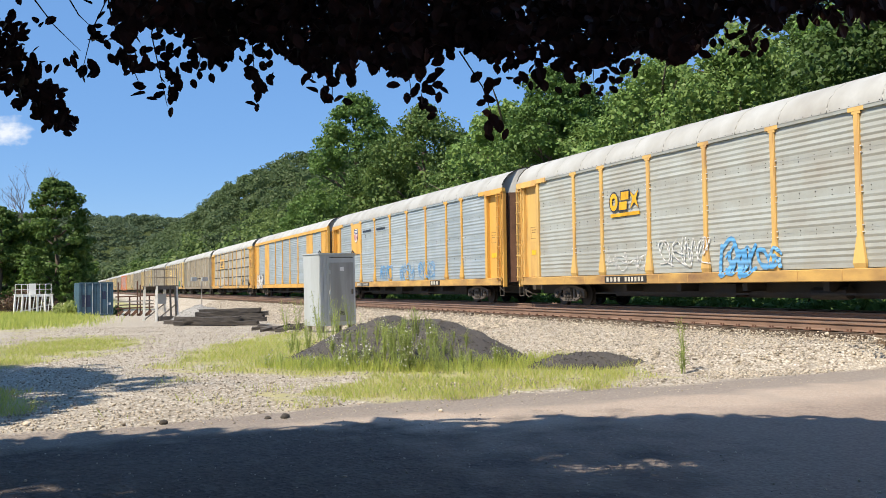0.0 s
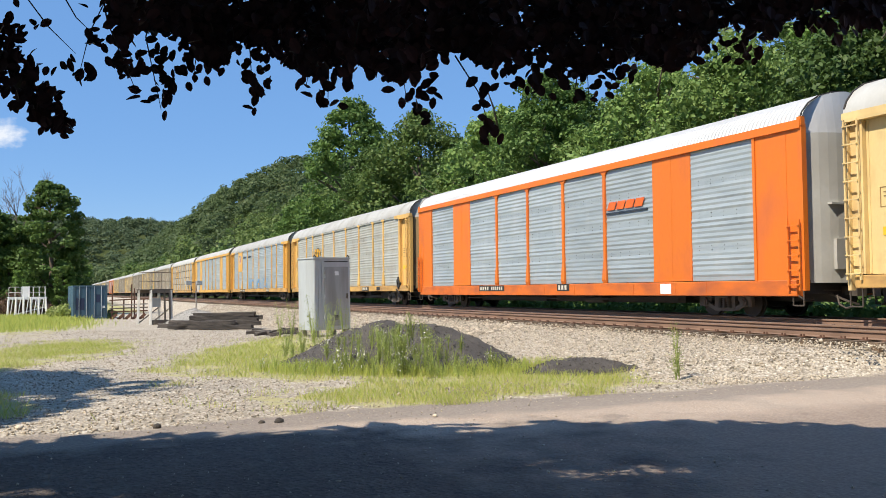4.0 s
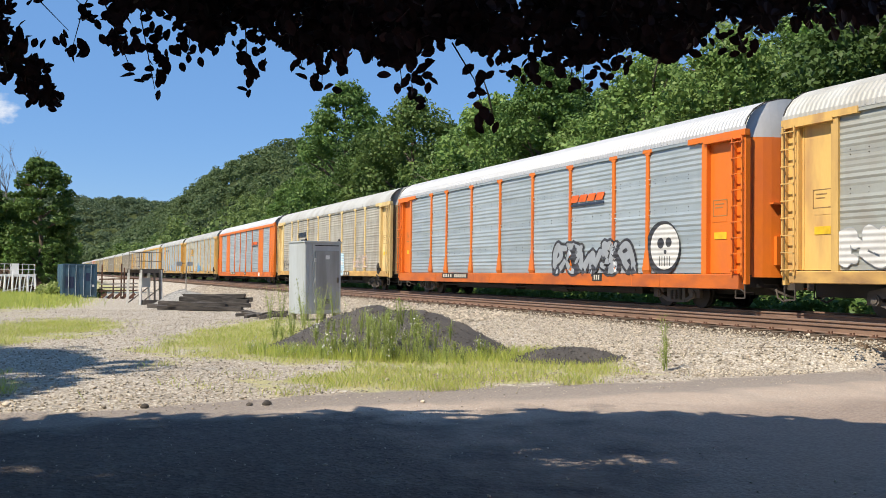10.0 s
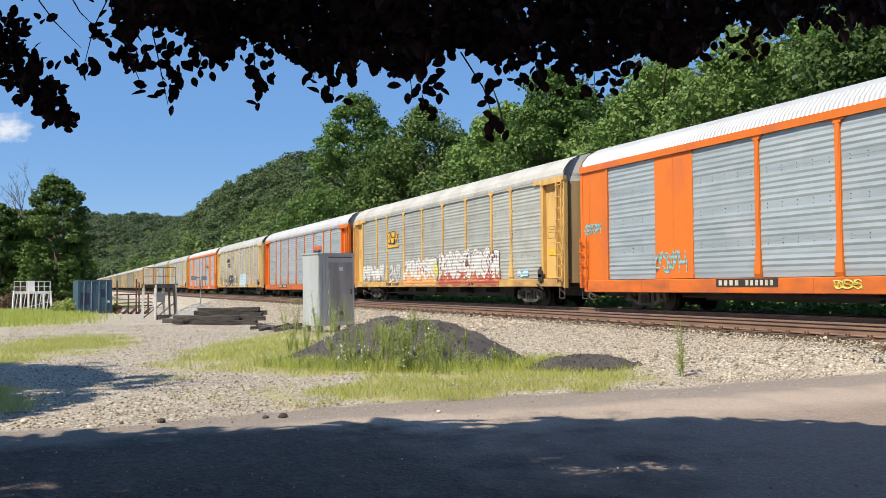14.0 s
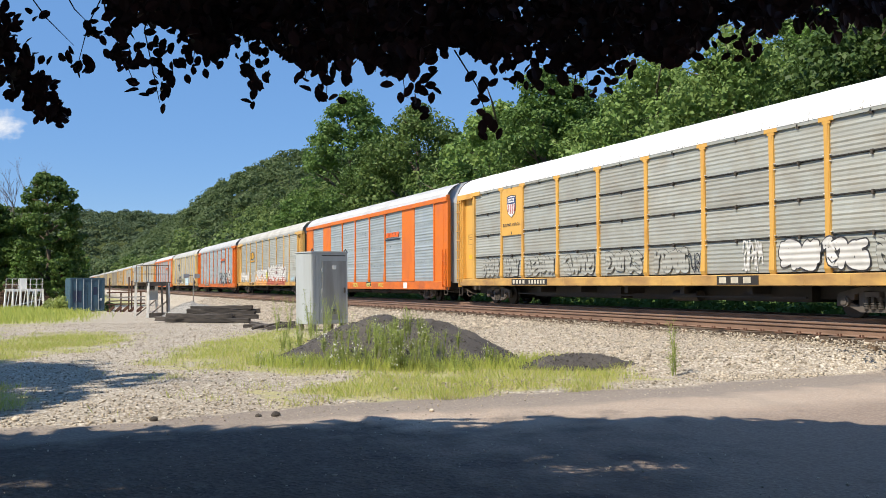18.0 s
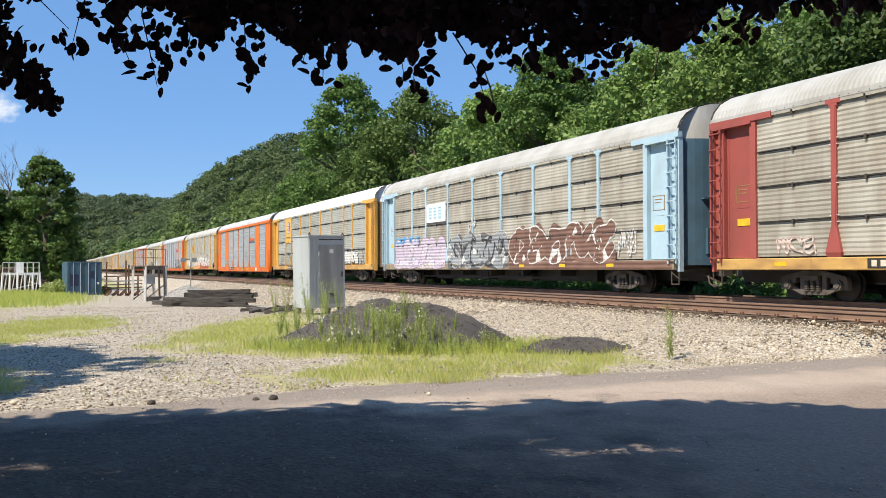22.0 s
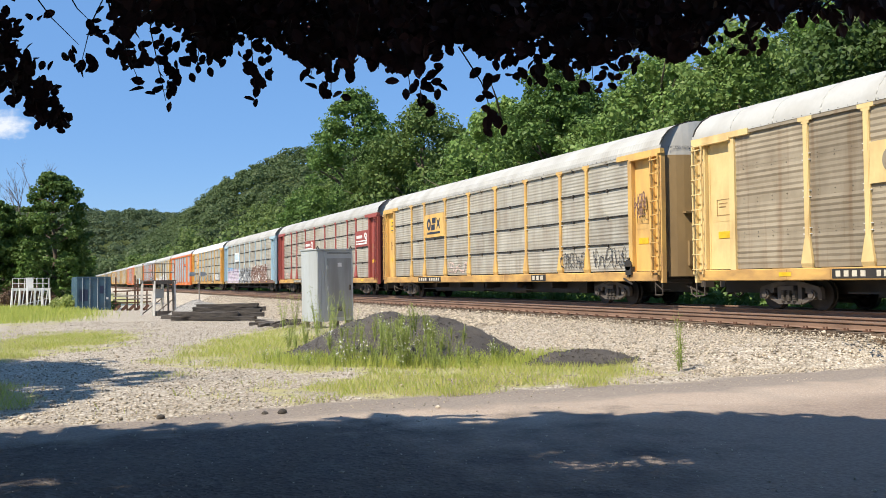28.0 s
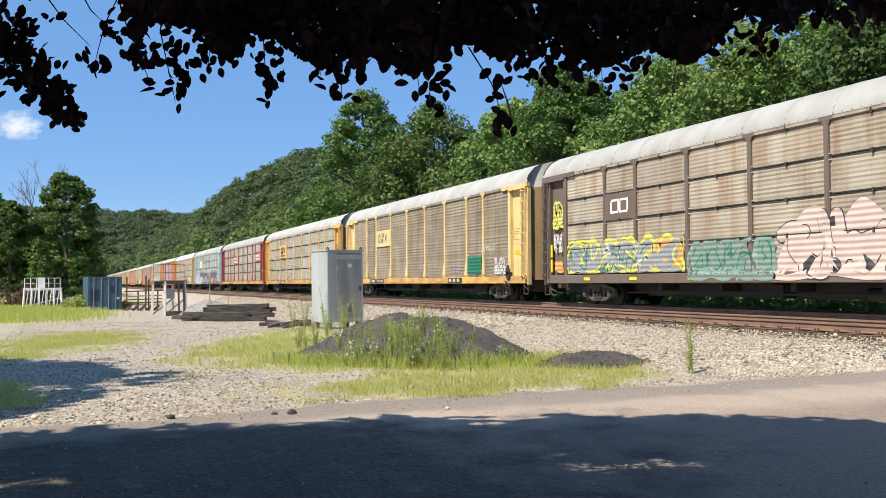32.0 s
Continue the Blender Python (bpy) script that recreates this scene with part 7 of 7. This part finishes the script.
M["brush"] = leaf_material("dry_reddish_brush", (0.12, 0.075, 0.05), (0.20, 0.13, 0.085), 0.2)
bush("dry_bush", -93.5, -3.0, 2.6, 2.4, 3.0, 1600, 0.16, M["brush"], "reddish brown dry brush below the trees", 51)
bush("dry_bush", -94, -6.0, 2.6, 2.4, 2.6, 1400, 0.16, M["brush"], "reddish brown dry brush below the trees", 52)
bush("shrub", -78, 0.6, 1.6, 0.9, 1.5, 1200, 0.13, M["weed"], "light green shrub beside the container", 53)
bush("shrub", -80, -0.2, 2.0, 0.8, 1.1, 1000, 0.13, M["weed"], "light green shrub beside the container", 54)
bush("shrub", -77, 3.9, 1.4, 0.5, 0.9, 500, 0.12, M["leaf_b"], "low green shrub behind the container", 55)

# ---- ballast, stones ----


def stones(name, xy, size, mat, label, seed, sink=0.3, high=None):
    """Loose broken stones, each a bent octahedron."""
    r = np.random.default_rng(seed)
    n = len(xy)
    base = np.array([(1, 0, 0), (-1, 0, 0), (0, 1, 0), (0, -1, 0), (0, 0, 1), (0, 0, -1)], float)
    F = np.array([(0, 2, 4), (2, 1, 4), (1, 3, 4), (3, 0, 4), (2, 0, 5), (1, 2, 5), (3, 1, 5), (0, 3, 5)])
    s = (size * np.exp(r.normal(0, 0.35, n)))[:, None, None]
    P = base[None] * r.uniform(0.55, 1.25, (n, 6, 1)) + r.normal(0, 0.18, (n, 6, 3))
    ax = r.normal(size=(n, 3))
    ax /= np.linalg.norm(ax, axis=1)[:, None]
    th = r.uniform(0, 6.28, n)
    K = np.zeros((n, 3, 3))
    K[:, 0, 1], K[:, 0, 2], K[:, 1, 2] = -ax[:, 2], ax[:, 1], -ax[:, 0]
    K -= K.transpose(0, 2, 1)
    R = np.eye(3) + np.sin(th)[:, None, None] * K + (1 - np.cos(th))[:, None, None] * (K @ K)
    P = np.einsum("nij,nkj->nki", R, P) * s * 0.5 * np.array([1, 1, 0.75])
    z = (ground_z(xy[:, 0], xy[:, 1]) + relief(xy[:, 0], xy[:, 1]) if high is None else high) + s[:, 0, 0] * (0.5 - sink)
    P += np.stack([xy[:, 0], xy[:, 1], z], 1)[:, None]
    me = bpy.data.meshes.new(name)
    F = (F[None] + 6 * np.arange(n)[:, None, None]).reshape(-1, 3)
    me.vertices.add(6 * n)
    me.vertices.foreach_set("co", P.reshape(-1).astype(np.float32))
    me.loops.add(3 * len(F))
    me.loops.foreach_set("vertex_index", F.reshape(-1).astype(np.int32))
    me.polygons.add(len(F))
    me.polygons.foreach_set("loop_start", np.arange(0, 3 * len(F), 3, dtype=np.int32))
    me.update(calc_edges=True)
    return tagged(link(name, me, mat), label, "stones", kind="stuff")


sr = np.random.default_rng(77)


def scatter(n, x0, x1, y0, y1, bias=1.0):
    u = sr.uniform(0, 1, n) ** bias
    return np.stack([x1 - (x1 - x0) * u, sr.uniform(y0, y1, n)], 1)


pts = scatter(60000, -75, -6, 9.4, 14.15, 1.7)
pts = pts[road_zone(pts[:, 0], pts[:, 1]) < 0.25]
pts = pts[sr.uniform(0, 1, len(pts)) < smooth(9.2, 10.6, pts[:, 1]) * 0.9 + 0.1]
stones("ballast", pts, 0.040, M["stone"], "pale broken ballast stones on the track bank", 61, 0.38)
pts = scatter(15000, -85, -24, 9.8, 14.1, 1.4)
stones("ballast", pts, 0.075, M["stone"], "pale ballast stones further along the track bank", 67, 0.38)
stones("track_ballast", np.concatenate([scatter(7000, -60, -6, 14.2, 17.2, 1.4), scatter(2500, -60, -6, 17.2, 21.5, 1.4)]), 0.06, M["stone"], "pale broken ballast between the rails", 62, 0.55)
pts = scatter(5500, -50, -6, 13.25, 14.05, 1.4)
stones("tie_ballast", pts, 0.045, M["stone"], "ballast heaped round the ends of the ties", 66, 0.4, sr.uniform(-0.31, -0.21, len(pts)))
pts = scatter(32000, -46, -9.5, -2, 9.6, 1.7)
pts = pts[(road_zone(pts[:, 0], pts[:, 1]) < 0.25) & (grass_zone(pts[:, 0], pts[:, 1]) < sr.uniform(0.4, 0.9, len(pts)))]
stones("gravel", pts, 0.029, M["stone"], "loose pale gravel scattered over the yard", 63)
pts = scatter(900, -11.2, -4, -1, 6, 2.0)
pts = np.concatenate([pts, scatter(700, -12.4, -10.8, 0, 11, 1.0)])
stones("grit", pts, 0.018, M["stone"], "loose grit on the worn asphalt", 64)
pts = np.stack([sr.normal(-13.1, 0.35, 900), sr.normal(6.4, 0.6, 900)], 1)
stones("pale_gravel", pts, 0.035, M["stone"], "pale broken stones lying in the grass", 65)
# loose lumps over the heaps
M["lump"] = material("asphalt_lumps", (0.105, 0.09, 0.077), 0.9, 0, (0.055, 0.048, 0.042), 8.0, 0.5, island=0.5)
for ob, mat, seed in HEAPS:
    co = np.array([tuple(ob.matrix_world @ v.co) for v in ob.data.vertices])
    count = {2: 8000, 5: 2500}.get(seed, 3500)
    pick = 1 + 56 * (32.9 * np.sqrt(sr.uniform(0, 1, count))).astype(int) + sr.integers(0, 55, count)
    near = np.minimum(pick + sr.integers(0, 2, len(pick)) * 56, len(co) - 1)
    u = sr.uniform(0, 1, (len(pick), 1))
    P = co[pick] * u + co[near] * (1 - u) + sr.normal(0, 0.03, (len(pick), 3)) * np.array([1, 1, 0.2])
    stones("heap_lumps", P[:, :2], 0.024 if mat == "coal" else 0.045, M["lump"] if mat == "coal" else M["stone_grey"], "loose lumps lying on a heap", 600 + seed, 0.35, P[:, 2])
for k, (x, y, s) in enumerate(((-11.0, 2.5, 0.12), (-11.05, 2.3, 0.08), (-11.25, 1.1, 0.10), (-11.9, -0.4, 0.09), (-10.6, 4.4, 0.07))):
    bm = bmesh.new()
    bmesh.ops.create_icosphere(bm, subdivisions=2, radius=s / 2)
    for v in bm.verts:
        v.co *= 1 + 0.35 * noise.noise(v.co * (5 / s) * 0.3 + Vector((k * 7, 0, 0)))
        v.co.z *= 0.7
    me = bpy.data.meshes.new("rock")
    bm.to_mesh(me)
    bm.free()
    o = link("rock", me, M["tie_old"] if k < 3 else M["stone"])
    o.location = (x, y, gz(x, y) + s * 0.2)
    tagged(o, "dark lump of rock at the edge of the gravel", "rock", "rocks at the road's edge")

# ---- grass and weeds ----


def blades(name, xy, h, w, mat, label, seed, lean=0.35):
    r = np.random.default_rng(seed)
    n = len(xy)
    z = ground_z(xy[:, 0], xy[:, 1]) + relief(xy[:, 0], xy[:, 1]) - 0.01
    B = np.stack([xy[:, 0], xy[:, 1], z], 1)
    a = r.uniform(0, 6.28, n)
    side = np.stack([np.cos(a), np.sin(a), np.zeros(n)], 1)
    hh = (h * r.uniform(0.5, 1.4, n))[:, None]
    tip = B + np.stack([r.normal(0, lean, n), r.normal(0, lean, n), np.ones(n)], 1) * hh
    midp = B * 0.45 + tip * 0.55 + np.array([0, 0, 1]) * hh * 0.08
    ww = w * r.uniform(0.6, 1.4, n)[:, None]
    P = np.stack([B - side * ww * 0.5, B + side * ww * 0.5, midp + side * ww * 0.45, tip], 1)
    return tagged(link(name, quads(name, P), mat), label, "grass", kind="stuff")


pts = scatter(190000, -36, -11.6, -5, 10.5, 1.3)
g = grass_zone(pts[:, 0], pts[:, 1]) + 0.30 * np.sin(pts[:, 0] * 2.1 + 1) * np.sin(pts[:, 1] * 2.7) + 0.16 * np.sin(pts[:, 0] * 5.3) * np.sin(pts[:, 1] * 6.1 + 2) + sr.normal(0, 0.12, len(pts))
near = pts[g > 0.60]
blades("grass", near[::2], 0.115, 0.007, M["grass"], "short yellow-green grass in the gravel", 71)
blades("grass", near[1::2], 0.08, 0.007, M["grass_y"], "dry straw-coloured grass in the gravel", 72)
pts = scatter(90000, -112, -46, -13, 4.5, 1.0)
g = grass_zone(pts[:, 0], pts[:, 1]) + sr.normal(0, 0.12, len(pts))
blades("grass", pts[g > 0.5][:32000], 0.30, 0.032, M["grass"], "tall light green grass round the stands", 73)
pts = scatter(16000, -20.5, -12.6, 3.4, 9.8, 1.0)
g = ellipse(pts[:, 0], pts[:, 1], -16.8, 6.6, 3.8, 1.5, 62)
blades("tall_grass", pts[g > 0.58], 0.22, 0.009, M["grass"], "taller grass along the heap", 74, 0.25)


def weed(x, y, h, seed, label, flowers=False, z=None):
    """A weed: upright stalks with many narrow leaves."""
    r = random.Random(seed)
    q = np.random.default_rng(seed)
    o = tagged(empty("weed", pose(x, y, gz(x, y) if z is None else z)), label, "weed", "weeds round the heap")
    C = []
    for _ in range(6):
        a, l = r.uniform(0, 6.28), h * r.uniform(0.6, 1.0)
        top = Vector((math.cos(a) * 0.13 * h, math.sin(a) * 0.13 * h, l))
        Geo().tube([(0, 0, -0.05), top * 0.5 + Vector((0, 0, 0.05)), top], [0.008, 0.006, 0.002], 4).ob("stalk", M["weed"], o)
        for k in range(int(64 * h)):
            s = r.uniform(0.15, 1)
            p = top * s
            C.append((p.x + r.gauss(0, 0.045), p.y + r.gauss(0, 0.045), p.z + r.gauss(0, 0.02)))
    link("leaves", quads("leaves", leaf_quads(np.array(C), 0.009, q, 0.4, 6.0)), M["weed"], o, "narrow light green leaves")
    if flowers:
        F = np.array([(c[0], c[1], c[2] + 0.05) for c in C[::5]])
        link("blossom", quads("blossom", leaf_quads(F, 0.03, q, 0.8, 1.1)), M["flower"], o, "small white blossoms")


wr = random.Random(91)
for k in range(80):
    u, v = wr.gauss(0.0, 0.85), wr.uniform(-2.1, -0.6)
    c, s = math.cos(radians(46)), math.sin(radians(46))
    x, y = -18.3 + u * c - v * s, 6.75 + u * s + v * c
    x, y = x + 0.9 * (v < -0.5), y
    lift = 0.98 * max(0.0, 0.5 + 0.5 * math.cos(math.pi * min(1.0, math.hypot(u / 3.35, v / 1.75) ** 1.2)))
    weed(x, y, wr.uniform(0.3, 0.66) * (1.1 - 0.35 * min(1.0, abs(u))), 200 + k, "leggy light green weed growing on the dark heap", k % 5 == 0, gz(x, y) + lift * 0.8)
for k, (x, y, h) in enumerate(((-20.9, 5.3, 0.8), (-21.3, 5.0, 0.6), (-20.6, 5.0, 0.6), (-22.0, 5.6, 0.9), (-21.6, 5.9, 0.8), (-22.8, 5.4, 0.7), (-13.1, 10.1, 1.05), (-13.0, 9.95, 0.6), (-20.3, 6.3, 1.0), (-24.8, 7.0, 1.3), (-25.3, 6.8, 1.0), (-25.9, 6.9, 1.5), (-25.7, 7.4, 1.4), (-26.1, 7.9, 1.3), (-28.9, 7.0, 1.5), (-29.3, 6.7, 1.2))):
    weed(x, y, h, 300 + k, "tall thin weed standing in the gravel")

# ---- a small cloud ----


def cloud():
    """A small fair-weather cloud, far off."""
    m = bpy.data.materials.new("cloud")
    m.use_nodes = True
    nt = m.node_tree
    out = nt.nodes["Material Output"]
    # its sunlit white is put in as a glow of the sheet itself
    em = nt.nodes.new("ShaderNodeEmission")
    em.inputs[0].default_value, em.inputs[1].default_value = (0.95, 0.97, 1.0, 1), 0.75
    tr = nt.nodes.new("ShaderNodeBsdfTransparent")
    mx = nt.nodes.new("ShaderNodeMixShader")
    co = nt.nodes.new("ShaderNodeTexCoord")
    nz = nt.nodes.new("ShaderNodeTexNoise")
    nz.inputs["Scale"].default_value, nz.inputs["Detail"].default_value = 3.2, 7
    nt.links.new(co.outputs["Object"], nz.inputs["Vector"])
    gr = nt.nodes.new("ShaderNodeTexGradient")
    gr.gradient_type = "SPHERICAL"
    nt.links.new(co.outputs["Object"], gr.inputs[0])
    ad = nt.nodes.new("ShaderNodeMath")
    ad.operation = "MULTIPLY_ADD"
    ad.inputs[1].default_value = 1.1
    nt.links.new(nz.outputs["Fac"], ad.inputs[0])
    nt.links.new(gr.outputs["Fac"], ad.inputs[2])
    rg = nt.nodes.new("ShaderNodeMapRange")
    rg.inputs["From Min"].default_value, rg.inputs["From Max"].default_value, rg.inputs["To Max"].default_value = 0.75, 1.45, 0.85
    nt.links.new(ad.outputs[0], rg.inputs["Value"])
    nt.links.new(rg.outputs[0], mx.inputs[0])
    nt.links.new(tr.outputs[0], mx.inputs[1])
    nt.links.new(em.outputs[0], mx.inputs[2])
    nt.links.new(mx.outputs[0], out.inputs["Surface"])
    o = link("cloud", mesh("cloud", [(-1.2, 0, -1), (1.2, 0, -1), (1.2, 0, 1), (-1.2, 0, 1)], [(0, 1, 2, 3)]), m)
    d = Vector((-math.cos(radians(-3.0)), math.sin(radians(-3.0)), math.tan(radians(9.1)))) * 3000
    o.matrix_world = Matrix.Translation(d) @ pose(0, 0, 0, 0, 0, 90) @ Matrix.Diagonal((95, 1, 62, 1))
    tagged(o, "small white fair-weather cloud in the blue sky", "cloud", kind="structure")


cloud()


def motions():
    """The train rolls along the track, slowing slightly; its wheels turn."""
    for n, car in TRAIN:
        walk(car, [(t, pose(car_x(n, t), TRACK_FAR, 0)) for t in (0, 4, 8, 12, 16, 20, 24, 28, 32)])
    # the drooping branch and the sprays sway a little in the air
    drift = [(0, 2, 1), (3, 5, 0), (6, 5, 2), (8, 3, -4), (11, -3, -6), (14, 3, -1), (17, 0, -4), (19, 1, -3), (21, -6, 8), (23, -3, 2), (25, -1, 2), (28, -6, 6), (30, -1, 3), (32, -1, 3)]
    walk(SPRAYS[-1], [(t, Matrix.Translation((SIDE * a - RISE * b) * 0.0033)) for t, a, b in drift])
    for k, ob in enumerate(SPRAYS[:32]):
        walk(ob, [(t, Matrix.Translation(SIDE * (0.005 * math.sin(t * 0.9 + k * 1.3)) + RISE * (0.004 * math.sin(t * 1.3 + k * 2.1)))) for t in range(0, 33, 2)])
    master = {}
    for w, q in WHEELS:
        if q not in master:
            rows = []
            for k in range(961):
                t = k / 30
                way = 9.83 * t - 0.0028 * t * t
                rows.append((t, Matrix.Translation((q * 0.84, 0, 0.42)) @ Matrix.Rotation(-way / 0.42, 4, "Y")))
            walk(w, rows)
            master[q] = w
        else:
            w.rotation_mode = "QUATERNION"
            w.animation_data_create()
            w.animation_data.action = master[q].animation_data.action
            w.animation_data.action_slot = master[q].animation_data.action_slot


motions()
